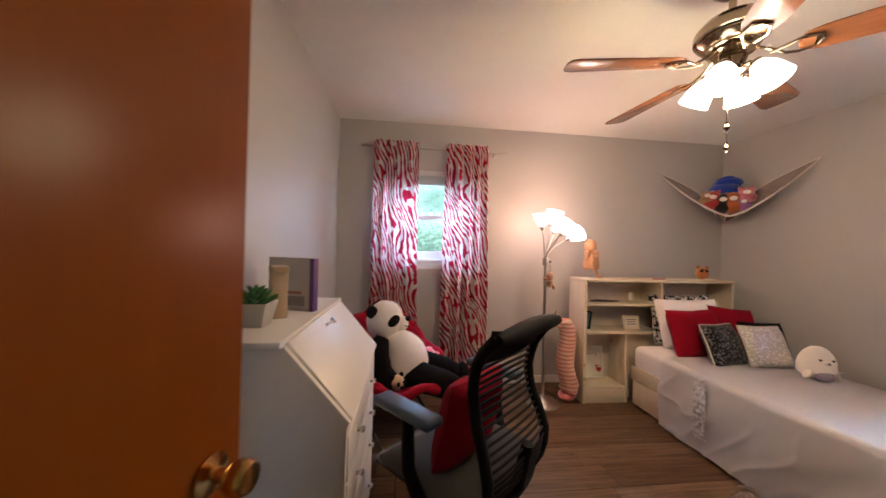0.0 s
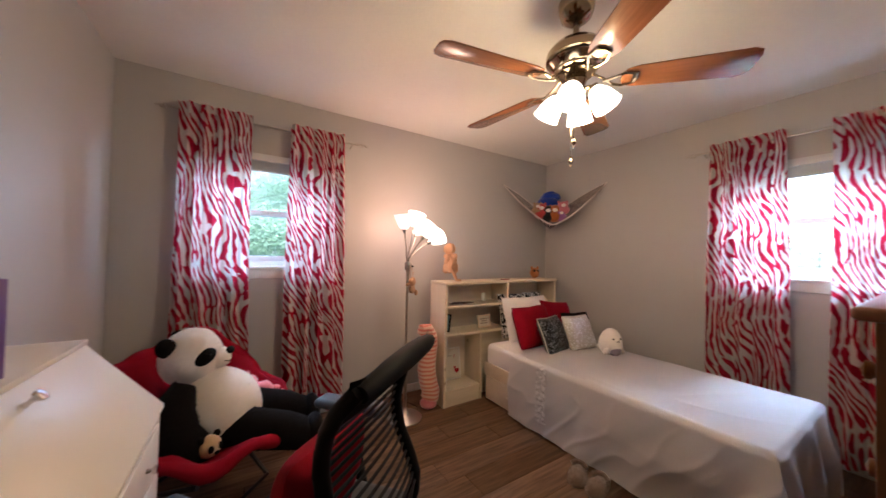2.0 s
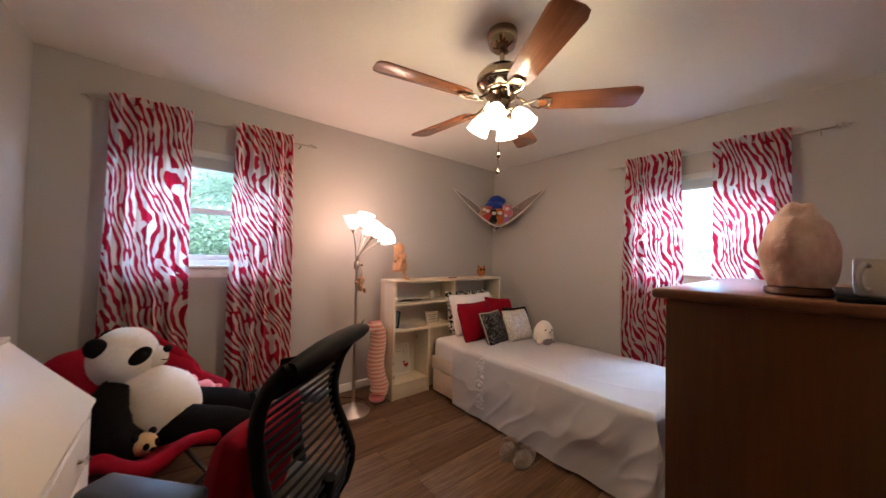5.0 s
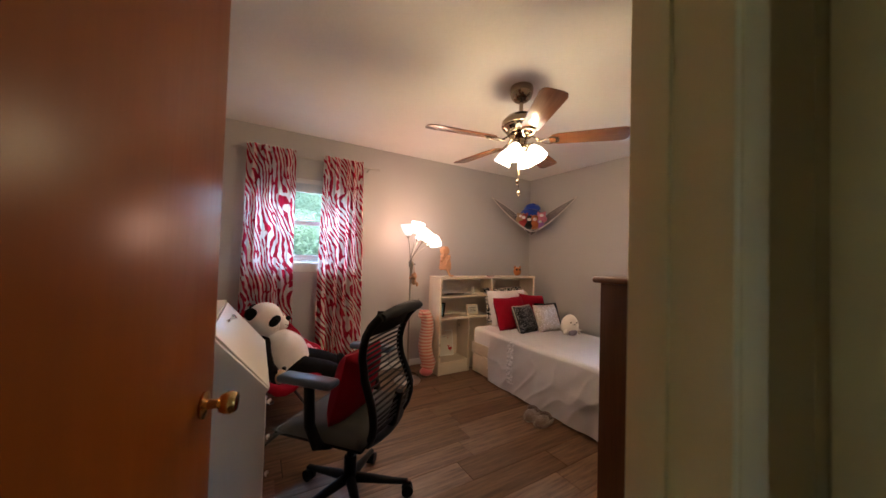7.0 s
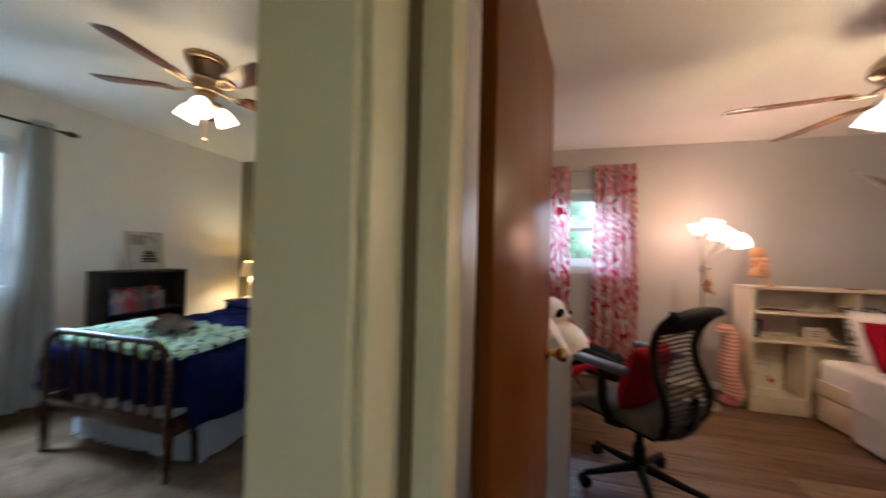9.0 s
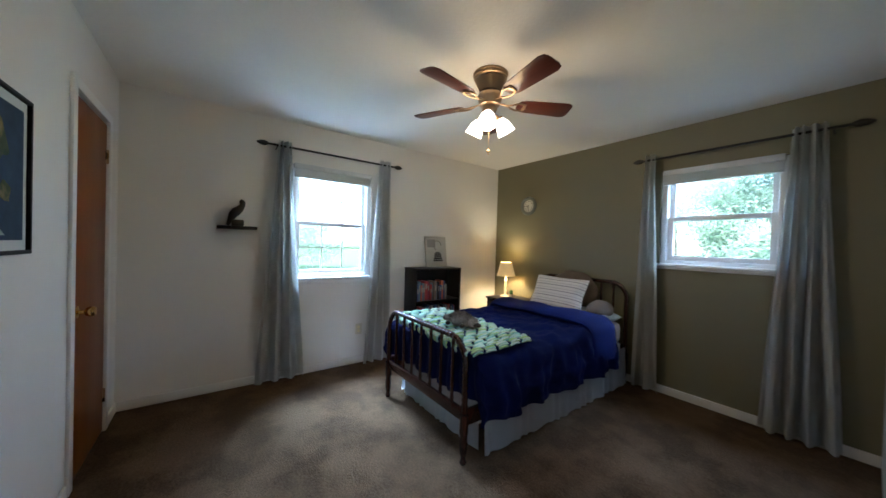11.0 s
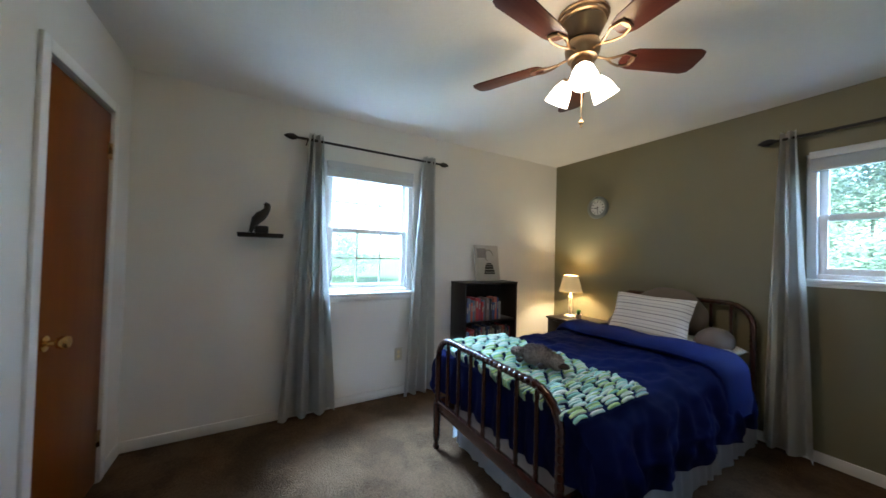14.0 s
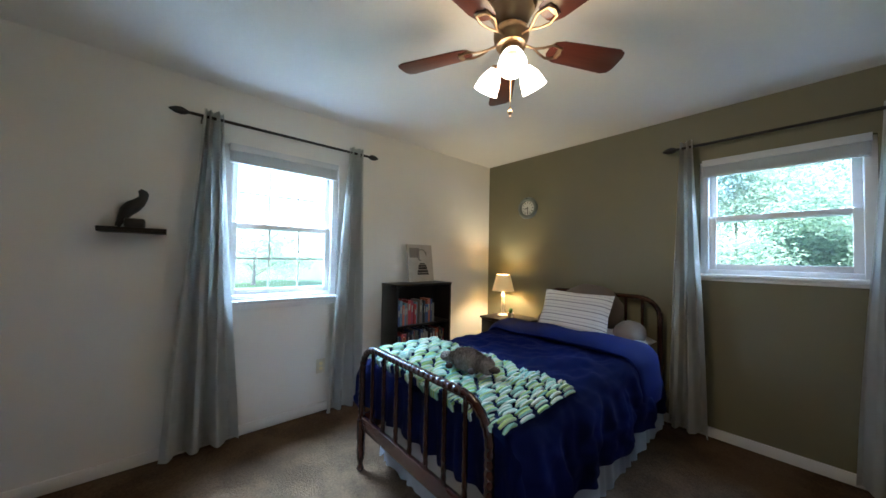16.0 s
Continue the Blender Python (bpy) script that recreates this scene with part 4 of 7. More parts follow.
# slant-front desk
DESK = plain("white_lacquer", (0.74, 0.70, 0.64), 0.32, 0, 0.015, 4, 0.03, 150)
dk = thing("secretary_desk", "white slant-front secretary desk, lid closed", "desk", 0, 0, 0)
DY0, DY1, DXB, DXT, DXF = 0.885, 1.64, -1.13, -0.86, -0.672
ZT, ZL = 0.982, 0.752
prof = [(DXB, 0.03), (DXF, 0.03), (DXF, ZL), (DXF + 0.012, ZL + 0.014), (DXT + 0.016, ZT), (DXB, ZT)]
to_y = Matrix(((1, 0, 0, 0), (0, 0, 1, 0), (0, 1, 0, 0), (0, 0, 0, 1)))
for y in (DY0, DY1 - 0.02):
    part("side_panel", Build().prism(prof, y, y + 0.02, 0.002, to_y), DESK, dk)
part("back_panel", Build().box(DXB, DXB + 0.01, DY0 + 0.02, DY1 - 0.02, 0.03, ZT), DESK, dk)
part("top_board", Build().box(DXB, DXT + 0.012, DY0 - 0.018, DY1 + 0.018, ZT, ZT + 0.02, 0.004), DESK, dk)
lid_len = math.hypot(DXT - DXF, ZT - ZL)
lid_m = pose(DXF + 0.004, 0, ZL + 0.004, 0, math.degrees(math.atan2(ZT - ZL, DXF - DXT)), 0)
lid = part("drop_lid", Build().box(-lid_len + 0.004, 0.0, DY0 + 0.0205, DY1 - 0.0205, -0.002, 0.016, 0.003), DESK, dk, m=lid_m)
part("lid_knob", Build().lathe([(0, 0), (0.007, 0), (0.005, 0.01), (0.006, 0.018), (0.013, 0.026), (0.013, 0.032), (0, 0.036)], n=16), CHROME, lid, "chrome knob", m=pose(-lid_len + 0.045, (DY0 + DY1) / 2 - 0.03, 0.018))
part("front_rail", Build().box(DXF - 0.02, DXF + 0.002, DY0 + 0.02, DY1 - 0.02, ZL - 0.03, ZL, 0.003), DESK, dk)
for z0, z1 in ((0.58, 0.715), (0.43, 0.572), (0.28, 0.422), (0.05, 0.272)):
    d = part("drawer", Build().box(DXF - 0.018, DXF + 0.006, DY0 + 0.026, DY1 - 0.026, z0, z1, 0.004), DESK, dk)
    for y in (DY0 + 0.18, DY1 - 0.18):
        part("drawer_knob", Build().lathe([(0, 0), (0.007, 0), (0.005, 0.01), (0.012, 0.018), (0.012, 0.024), (0, 0.028)], n=14), CHROME, d, m=pose(DXF + 0.006, y, (z0 + z1) / 2, 0, 90, 0))
part("foot_rail", Build().box(DXB, DXF - 0.01, DY0 + 0.02, DY1 - 0.02, 0.0, 0.045), DESK, dk)

# ---- blue room: bed ----
CHERRY = wood("dark_cherry", (0.018, 0.006, 0.004), (0.05, 0.016, 0.010), 0.22, "z", 4.0, 0.6)
BLUE = cloth("navy_comforter_cotton", (0.0055, 0.012, 0.085), 0.25, 0.8, 420, 0.0, 0.25, 5)
SKIRT = cloth("pale_grey_bed_skirt", (0.55, 0.57, 0.60), 0.08, 0.9, 500, 0.2, 0.2, 4)
FX0, FX1, FY, HY = -3.745, -2.745, 0.533, 2.60


def bead_post(b, p0, p1, r, step=0.036):
    """A turned spool post between two points."""
    p0, p1 = Vector(p0), Vector(p1)
    n = max(2, int((p1 - p0).length / step))
    pts, rad = [], []
    for k in range(n * 4 + 1):
        f = k / (n * 4)
        pts.append(p0.lerp(p1, f))
        rad.append(r * (0.80 + 0.20 * abs(math.sin(math.pi * f * n))))
    b.tube(pts, rad, 10)
    return b


def bead_path(b, pts, r, step=0.036):
    ln, out, rad, acc = [0], [], [], 0
    pts = [Vector(p) for p in pts]
    for a, c in zip(pts, pts[1:]):
        n = max(1, int((c - a).length / 0.009))
        for k in range(n):
            out.append(a.lerp(c, k / n))
            rad.append(r * (0.80 + 0.20 * abs(math.sin(math.pi * (acc + (c - a).length * k / n) / step))))
        acc += (c - a).length
    b.tube(out, rad, 10)
    return b


b2 = thing("spindle_bed", "dark cherry spool-turned spindle bed", "bed", 0, 0, 0)


def bed_end(y, top, low_rail, n_spin, nm, mid=None):
    cr = 0.15
    path = [(FX0, y, 0.30)] + [(FX0, y, top - cr)]
    for k in range(1, 9):
        a = math.pi - k * math.pi / 16
        path.append((FX0 + cr + cr * math.cos(a), y, top - cr + cr * math.sin(a)))
    for k in range(0, 9):
        a = math.pi / 2 - k * math.pi / 16
        path.append((FX1 - cr + cr * math.cos(a), y, top - cr + cr * math.sin(a)))
    path += [(FX1, y, 0.30)]
    part(nm + "_hoop", bead_path(Build(), path, 0.021), CHERRY, b2, "spool-turned bent top rail")
    for x in (FX0, FX1):
        part("leg", Build().lathe([(0, 0), (0.016, 0), (0.022, 0.012), (0.016, 0.03), (0.014, 0.045), (0.022, 0.07), (0.026, 0.12), (0.022, 0.17), (0.027, 0.19), (0.027, 0.30), (0, 0.301)], (x, y, 0), 14), CHERRY, b2)
    part(nm + "_rail", Build().box(FX0 + 0.02, FX1 - 0.02, y - 0.012, y + 0.012, low_rail, low_rail + 0.075, 0.004), CHERRY, b2)
    for k in range(n_spin):
        x = FX0 + (FX1 - FX0) * (k + 1) / (n_spin + 1)
        ztop = top - 0.02
        if min(x - FX0, FX1 - x) < cr:
            q = cr - min(x - FX0, FX1 - x)
            ztop = top - cr + math.sqrt(max(0, cr * cr - q * q)) - 0.02
        part("spindle", bead_post(Build(), (x, y, low_rail + 0.075), (x, y, ztop), 0.0125), CHERRY, b2)


bed_end(FY, 0.745, 0.255, 7, "footboard")
bed_end(HY, 0.985, 0.30, 7, "headboard")
part("side_rail", Build().box(FX0 - 0.012, FX0 + 0.012, FY + 0.02, HY - 0.02, 0.23, 0.33, 0.004), CHERRY, b2)
part("side_rail", Build().box(FX1 - 0.012, FX1 + 0.012, FY + 0.02, HY - 0.02, 0.23, 0.33, 0.004), CHERRY, b2)
part("box_spring", Build().box(FX0 + 0.02, FX1 - 0.02, FY + 0.12, HY - 0.03, 0.18, 0.40, 0.02), SKIRT, b2)
part("mattress", Build().box(FX0 + 0.015, FX1 - 0.015, FY + 0.125, HY - 0.035, 0.402, 0.60, 0.05, seg=4), SHEET, b2, "white sheeted mattress")

# ---- blue room: bedding and furniture ----


def pillow(b, w, h, d, m, n=18, lump=0.05, seed=0.0, corner=0.55):
    """A stuffed cushion, w by h, lying in its local x-y plane."""
    for side in (1, -1):
        def fn(u, v, side=side):
            x, y = 2 * u - 1, 2 * v - 1
            e = max(0.0, (1 - x ** 4) * (1 - y ** 4)) ** corner
            pin = 1 - 0.06 * (1 - abs(x)) * abs(y) - 0.0
            pin2 = 1 - 0.06 * (1 - abs(y)) * abs(x)
            z = side * d / 2 * e * (1 + lump * noise.noise(Vector((x * 2, y * 2, seed))))
            return m @ Vector((x * w / 2 * pin2, y * h / 2 * pin, z))
        b.sheet(fn, n, n, uvs=(w, h))
    bmesh.ops.remove_doubles(b.bm, verts=b.bm.verts, dist=0.0006)
    return b


cov = thing("comforter", "puffy navy blue comforter with its top folded back", "comforter")


def comf(u, v):
    W, L, wl, wr, wf = FX1 - FX0 - 0.02, 1.52, 0.42, 0.44, 0.34
    su, sv = u * (wl + W + wr) - wl, v * (wf + L) - wf
    r = 0.09

    def over(s):
        if s <= 0:
            return 0.0, 0.0
        if s < r * 1.57:
            return r * math.sin(s / r), r * (1 - math.cos(s / r))
        return r, r + s - r * 1.57
    ou, du = over(max(-su, su - W))
    ov, dv = over(-sv)
    x = FX0 + 0.01 + min(max(su, 0), W) + (ou if su > W else -ou if su < 0 else 0)
    y = FY + 0.115 + max(sv, 0) - min(ov, 0.075)
    puff = 0.5 + 0.5 * math.cos(su * 2 * math.pi / 0.34) * math.cos(sv * 2 * math.pi / 0.36)
    n1 = noise.noise(Vector((su * 3, sv * 3, 0.3)))
    n2 = noise.noise(Vector((su * 9, sv * 9, 4.3)))
    n3 = noise.noise(Vector((su * 22, sv * 16, 1.3)))
    z = 0.652 + 0.022 * puff + 0.016 * n1 + 0.013 * n2 + 0.008 * n3 - max(du, dv)
    if du > 0.03:
        k = min(1, du / 0.25)
        x += (1 if su > W else -1) * k * (0.022 * math.sin(sv * 17 + 3 * n1) + 0.016 * math.sin(sv * 47 + 5 * n1) * (0.4 + 0.6 * abs(n2)) + 0.02 * n2 + 0.013 * n3 + 0.045)
    if dv > 0.03:
        y += (0.016 * math.sin(su * 44 + 3 * n1) + 0.012 * n2 - 0.012) * min(1, dv / 0.15)
    return Vector((x, y, z))


part("quilt", Build().sheet(comf, 220, 190, 0.012), BLUE, cov)


def fold(u, v):
    W, wl, wr = FX1 - FX0 - 0.02, 0.30, 0.40
    su = u * (wl + W + wr) - wl
    r = 0.10
    s = max(-su, su - W)
    o, d = (0, 0) if s <= 0 else (r * math.sin(min(s / r, 1.57)), r * (1 - math.cos(min(s / r, 1.57))) + max(0, s - r * 1.57))
    x = FX0 + 0.01 + min(max(su, 0), W) + (o + 0.03 * min(1, d * 4) if su > W else -o - 0.03 * min(1, d * 4) if su < 0 else 0)
    a = v * 2 * math.pi
    n1 = noise.noise(Vector((su * 3.5, v * 2, 7.3)))
    yy = 1.98 + 0.19 * math.cos(a) + 0.02 * n1
    z = 0.695 + 0.048 * math.sin(a) * (1 + 0.3 * n1) + 0.012 * n1 - d
    return Vector((x + (0.02 * math.sin(a) * (1 if su > W else -1) if s > 0 else 0), yy, z))


part("turned_fold", Build().sheet(fold, 90, 20), BLUE, cov, "thick folded-back top edge")

sk = thing("bed_skirt", "pale grey pleated bed skirt hanging to the carpet", "bed skirt")
for nm, x in (("side_panel", FX1 + 0.015), ("side_panel", FX0 - 0.015)):
    part(nm, Build().sheet(lambda u, v, x=x: Vector((x + (0.006 * math.sin(u * 95 + 2 * math.sin(u * 31)) + 0.009 * noise.noise(Vector((u * 22, 0, x)))) * (0.3 + v) + (0.02 * v if x > -3 else -0.02 * v), FY + 0.15 + u * 1.89, 0.36 - 0.35 * v + 0.004 * math.sin(u * 40))), 240, 6, 0.003), SKIRT, sk)
part("end_panel", Build().sheet(lambda u, v: Vector((FX0 + 0.03 + u * 0.94, FY + 0.145 + (0.006 * math.sin(u * 60 + 2 * math.sin(u * 23)) + 0.008 * noise.noise(Vector((u * 14, 0, 2.2)))) * (0.3 + v), 0.25 - 0.24 * v)), 140, 6, 0.003), SKIRT, sk)


def yarn_mat():
    """Thick chenille yarn that changes from white to mint and lime along the skein."""
    m, t, p, l = nodes_of("chunky_yarn")
    gi = t.nodes.new("ShaderNodeNewGeometry")
    col = ramp(t, gi.outputs["Random Per Island"], [(0.0, (0.16, 0.44, 0.40)), (0.30, (0.30, 0.58, 0.52)), (0.5, (0.58, 0.66, 0.60)), (0.72, (0.62, 0.68, 0.62)), (0.80, (0.36, 0.54, 0.16)), (1.0, (0.26, 0.44, 0.09))])
    l.new(mixed(t, 0.22, col, mixed(t, noise_of(t, 90, 4), (0.22, 0.34, 0.30), (0.66, 0.70, 0.66))), p.inputs["Base Color"])
    p.inputs["Roughness"].default_value = 0.95
    p.inputs["Specular IOR Level"].default_value = 0.15
    bumped(t, p, noise_of(t, 260, 4), 0.9, 0.004)
    return m


def knit(u, v):
    """The throw's surface; v below 0 hangs over the foot of the bed."""
    x = -3.765 + u * 1.085
    y = 0.600 + max(v, 0) * 0.50 - 0.05 * u + 0.03 * u * v
    n1 = noise.noise(Vector((x * 3, y * 3, 0.3)))
    z = 0.690 + 0.014 * n1 + 0.006 * math.sin(u * 40)
    if u > 0.90:
        z -= (u - 0.90) ** 2 * 3.2
    if v < 0:
        y -= 0.012 + 0.05 * v
        z += v * 0.42
    return Vector((x, y, z))


kt = thing("knit_throw", "chunky knitted throw in mint, white, lime and navy", "blanket")
part("navy_ground", Build().sheet(lambda u, v: knit(u, -0.10 + 1.10 * v), 80, 60, 0.010), cloth("navy_yarn", (0.010, 0.022, 0.10), 0.3, 0.95, 160, 0.0, 0.8, 30), kt, "navy rows of the knitting")
yr = random.Random(31)
st = Build()
for c in range(60):
    uu = (c + 0.5) / 60
    vv = -0.09 + 0.09 * (c // 3 % 2) - 0.012 * (c % 3)
    while vv < 0.985:
        ln = yr.uniform(0.15, 0.18)
        a, b_ = knit(uu, min(vv, 0.99)), knit(uu, min(vv + ln, 1.0))
        mid = knit(uu, min(vv + ln / 2, 0.995))
        lift = Vector((yr.uniform(-0.002, 0.002), 0, 0.010)) if vv > -0.03 else Vector((0, -0.010, 0))
        pts = [a.lerp(mid, 0.0) + lift * 0.5, a.lerp(mid, 0.35) + lift, mid + lift * 1.25, mid.lerp(b_, 0.65) + lift, b_ + lift * 0.5]
        st.tube(pts, [0.005, 0.0080, 0.0084, 0.0080, 0.005], 7)
        vv += ln + yr.uniform(0.035, 0.055)
part("stitches", st, yarn_mat(), kt, "thick mint, white and lime yarn stitches")

FUR = pile("grey_plush_fur", (0.045, 0.034, 0.028), (0.50, 0.42, 0.37))
DARK_FUR = plain("dark_plush", (0.035, 0.026, 0.024), 0.9, 0, 0.3, 60, 0.6, 250, sheen=0.1, bdist=0.006)
pl = thing("plush_platypus", "grey-brown curly plush platypus lying on the knitted throw", "stuffed toy", -3.12, 0.80, 0.722, 12)
pl.scale = (0.62, 0.78, 1.2)
part("body", Build().ball((0, 0, 0.036), (0.17, 0.07, 0.040), lump=0.18, u=28, v=18, seed=2, freq=14).fuzz(6000, 0.015, 0.0026, 3), FUR, pl)
part("head", Build().ball((0.18, -0.01, 0.030), (0.065, 0.05, 0.030), lump=0.15, u=20, v=14, seed=5, freq=14).fuzz(2200, 0.011, 0.0024, 4), FUR, pl)
part("bill", Build().ball((0.25, -0.015, 0.022), (0.05, 0.038, 0.012), u=16, v=10), DARK_FUR, pl, "flat dark brown bill")
part("tail", Build().ball((-0.20, 0.01, 0.026), (0.085, 0.055, 0.022), lump=0.15, u=18, v=12, seed=8, freq=12), FUR, pl)
for x, y in ((0.1, -0.085), (0.1, 0.085), (-0.11, -0.09), (-0.11, 0.09)):
    part("foot", Build().ball((x, y, 0.012), (0.032, 0.026, 0.012), u=12, v=8), DARK_FUR, pl)

TAUPE = cloth("taupe_corduroy", (0.155, 0.125, 0.10), 0.18, 0.95, 300, 0.1, 0.4)
hp = thing("backrest_pillow", "taupe corduroy backrest pillow with two arms", "cushion", -3.22, 2.44, 0.61)
part("back_cushion", Build().ball((-0.02, 0.03, 0.245), (0.28, 0.10, 0.215), lump=0.08, u=26, v=18), TAUPE, hp)
for x in (-0.34, 0.33):
    part("arm_cushion", Build().ball((x, -0.06, 0.10), (0.11, 0.17, 0.105), lump=0.05, u=20, v=14), TAUPE, hp)


def striped_mat(name, base, stripe, bands):
    m, t, p, l = nodes_of(name)
    uv = t.nodes.new("ShaderNodeTexCoord")
    sep = t.nodes.new("ShaderNodeSeparateXYZ")
    l.new(uv.outputs["UV"], sep.inputs[0])
    mul = t.nodes.new("ShaderNodeMath")
    mul.operation = "MULTIPLY"
    mul.inputs[1].default_value = bands
    l.new(sep.outputs["Y"], mul.inputs[0])
    fr = t.nodes.new("ShaderNodeMath")
    fr.operation = "FRACT"
    l.new(mul.outputs[0], fr.inputs[0])
    f = ramp(t, fr.outputs[0], [(0.0, 0.0), (0.1, 0.0), (0.12, 1.0), (0.22, 1.0), (0.24, 0.0), (0.55, 0.0), (0.57, 0.55), (0.64, 0.55), (0.66, 0.0)])
    col = mixed(t, f, base, stripe)
    l.new(mixed(t, 0.2, col, mixed(t, noise_of(t, 30, 4), tuple(c * 0.7 for c in base), base)), p.inputs["Base Color"])
    p.inputs["Roughness"].default_value = 0.92
    bumped(t, p, noise_of(t, 500, 2), 0.25, 0.0015)
    return m


STRIPE = striped_mat("striped_pillow_cotton", (0.72, 0.70, 0.66), (0.18, 0.17, 0.17), 16)
tagged(part("striped_pillow", pillow(Build(), 0.60, 0.38, 0.15, pose(-3.295, 2.27, 0.83, 64, 1, 2), seed=1.0), STRIPE), "white pillow with fine grey stripes propped on the bed", "pillow")
tagged(part("flat_pillow", pillow(Build(), 0.58, 0.36, 0.12, pose(-3.04, 2.36, 0.655, 0, 0, 0), seed=3.0), striped_mat("ticking_sheet", (0.70, 0.72, 0.70), (0.40, 0.45, 0.45), 14)), "white ticking-striped pillow lying flat", "pillow")

# bookcase with books
ESPRESSO = wood("espresso_laminate", (0.008, 0.006, 0.005), (0.020, 0.015, 0.012), 0.4, "z", 4.0, 0.1)
bc = thing("bookcase", "small black-brown bookcase with two shelves of books", "bookcase")
KX0, KX1, KY0, KY1, KZ = -4.604, -4.345, 1.15, 1.80, 1.035
part("side_panel", Build().box(KX0, KX1, KY0, KY0 + 0.02, 0, KZ - 0.02, 0.001), ESPRESSO, bc)
part("side_panel", Build().box(KX0, KX1, KY1 - 0.02, KY1, 0, KZ - 0.02, 0.001), ESPRESSO, bc)
part("top_board", Build().box(KX0, KX1 + 0.004, KY0 - 0.004, KY1 + 0.004, KZ - 0.02, KZ, 0.002), ESPRESSO, bc)
part("back_panel", Build().box(KX0, KX0 + 0.006, KY0 + 0.02, KY1 - 0.02, 0.05, KZ - 0.02), ESPRESSO, bc)
for z in (0.06, 0.36, 0.64):
    part("shelf", Build().box(KX0 + 0.006, KX1 - 0.006, KY0 + 0.02, KY1 - 0.02, z, z + 0.018, 0.001), ESPRESSO, bc)
BOOKS = [plain("book_cover", c, 0.5, 0, 0.12, 20, 0.1, 200) for c in ((0.35, 0.03, 0.03), (0.04, 0.07, 0.16), (0.30, 0.27, 0.22), (0.03, 0.03, 0.035), (0.42, 0.10, 0.05), (0.10, 0.16, 0.20), (0.24, 0.03, 0.05), (0.16, 0.12, 0.10))]
PAPER = plain("book_paper", (0.62, 0.58, 0.48), 0.9, 0, 0.1, 40, 0.2, 400)
BAR = plain("pale_print", (0.34, 0.31, 0.25), 0.7, 0, 0.05, 20, 0)
rng = random.Random(4)


def book(x_front, y, z, th, h, depth, mat, lean=0.0):
    """A book standing on a shelf, its spine towards +x."""
    bk = thing("book", "hardback book standing upright on a shelf", "book", x_front, y, z, 0, "books on the shelves")
    if lean:
        bk.matrix_basis = pose(x_front, y, z, lean, 0, 0)
    cv = Build().box(-depth, 0, 0, 0.003, 0, h).box(-depth, 0, th - 0.003, th, 0, h).box(-0.004, 0.0, 0.003, th - 0.003, 0, h)
    part("cover", cv, mat, bk, smooth=False)
    part("pages", Build().box(-depth + 0.004, -0.0045, 0.0035, th - 0.0035, 0.004, h - 0.005), PAPER, bk, smooth=False)
    z0 = h * rng.uniform(0.45, 0.6)
    part("spine_print", Build().box(0.0002, 0.0010, th * 0.25, th * 0.75, z0, z0 + h * 0.28), BAR, bk, "pale lettering bar", smooth=False)


for zs, ya, yb in ((0.659, KY0 + 0.03, KY1 - 0.20), (0.379, KY0 + 0.03, KY1 - 0.08)):
    y = ya
    while y < yb:
        th = rng.uniform(0.016, 0.036)
        book(KX1 - rng.uniform(0.015, 0.05), y, zs, th, rng.uniform(0.17, 0.225), rng.uniform(0.12, 0.16), rng.choice(BOOKS))
        y += th + 0.0015

cp = thing("canvas_print", "beige canvas print of stacked books leaning on the wall", "picture", -4.53, 1.545, KZ)
cp.matrix_basis = pose(-4.52, 1.545, KZ + 0.002, 0, -9, 0)
part("canvas", Build().box(0, 0.02, -0.155, 0.155, 0, 0.375, 0.003), plain("printed_canvas", (0.45, 0.42, 0.37), 0.85, 0, 0.25, 14, 0.3, 300), cp)
INK = plain("dark_print_ink", (0.05, 0.045, 0.04), 0.8, 0, 0.2, 30, 0)
MIDINK = plain("grey_print_ink", (0.25, 0.23, 0.21), 0.8, 0, 0.25, 30, 0)
pr = Build()
for y0, y1, z0, z1 in ((-0.035, 0.075, 0.12, 0.145), (-0.03, 0.07, 0.148, 0.168), (-0.045, 0.085, 0.09, 0.115), (-0.05, 0.09, 0.068, 0.086), (-0.015, 0.05, 0.172, 0.185)):
    pr.box(0.0203, 0.0212, y0, y1, z0, z1)
part("printed_books", pr, INK, cp, "dark printed stack of books", smooth=False)
g = Build().tube([(0.021, 0.02 + 0.055 * math.cos(k * 0.4), 0.265 + 0.06 * math.sin(k * 0.4)) for k in range(12)], 0.006, 6)
g.box(0.0203, 0.0212, -0.13, -0.01, 0.24, 0.34)
part("printed_globe", g, MIDINK, cp, "grey printed shapes", smooth=False)

# nightstand, lamp, cactus
ns = thing("nightstand", "dark wooden nightstand in the corner", "nightstand")
NX0, NX1, NY0, NY1, NZ = -4.34, -3.84, 2.25, 2.65, 0.65
part("top_board", Build().box(NX0 - 0.01, NX1 + 0.01, NY0 - 0.01, NY1, NZ - 0.022, NZ, 0.005), ESPRESSO, ns)
for y in (NX0, NX1 - 0.02):
    part("side_panel", Build().box(y, y + 0.02, NY0 + 0.012, NY1 - 0.005, 0, NZ - 0.022, 0.002), ESPRESSO, ns)
part("back_panel", Build().box(NX0 + 0.02, NX1 - 0.02, NY1 - 0.015, NY1 - 0.005, 0.05, NZ - 0.022), ESPRESSO, ns)
part("bottom_board", Build().box(NX0 + 0.02, NX1 - 0.02, NY0 + 0.012, NY1 - 0.015, 0.05, 0.07), ESPRESSO, ns)
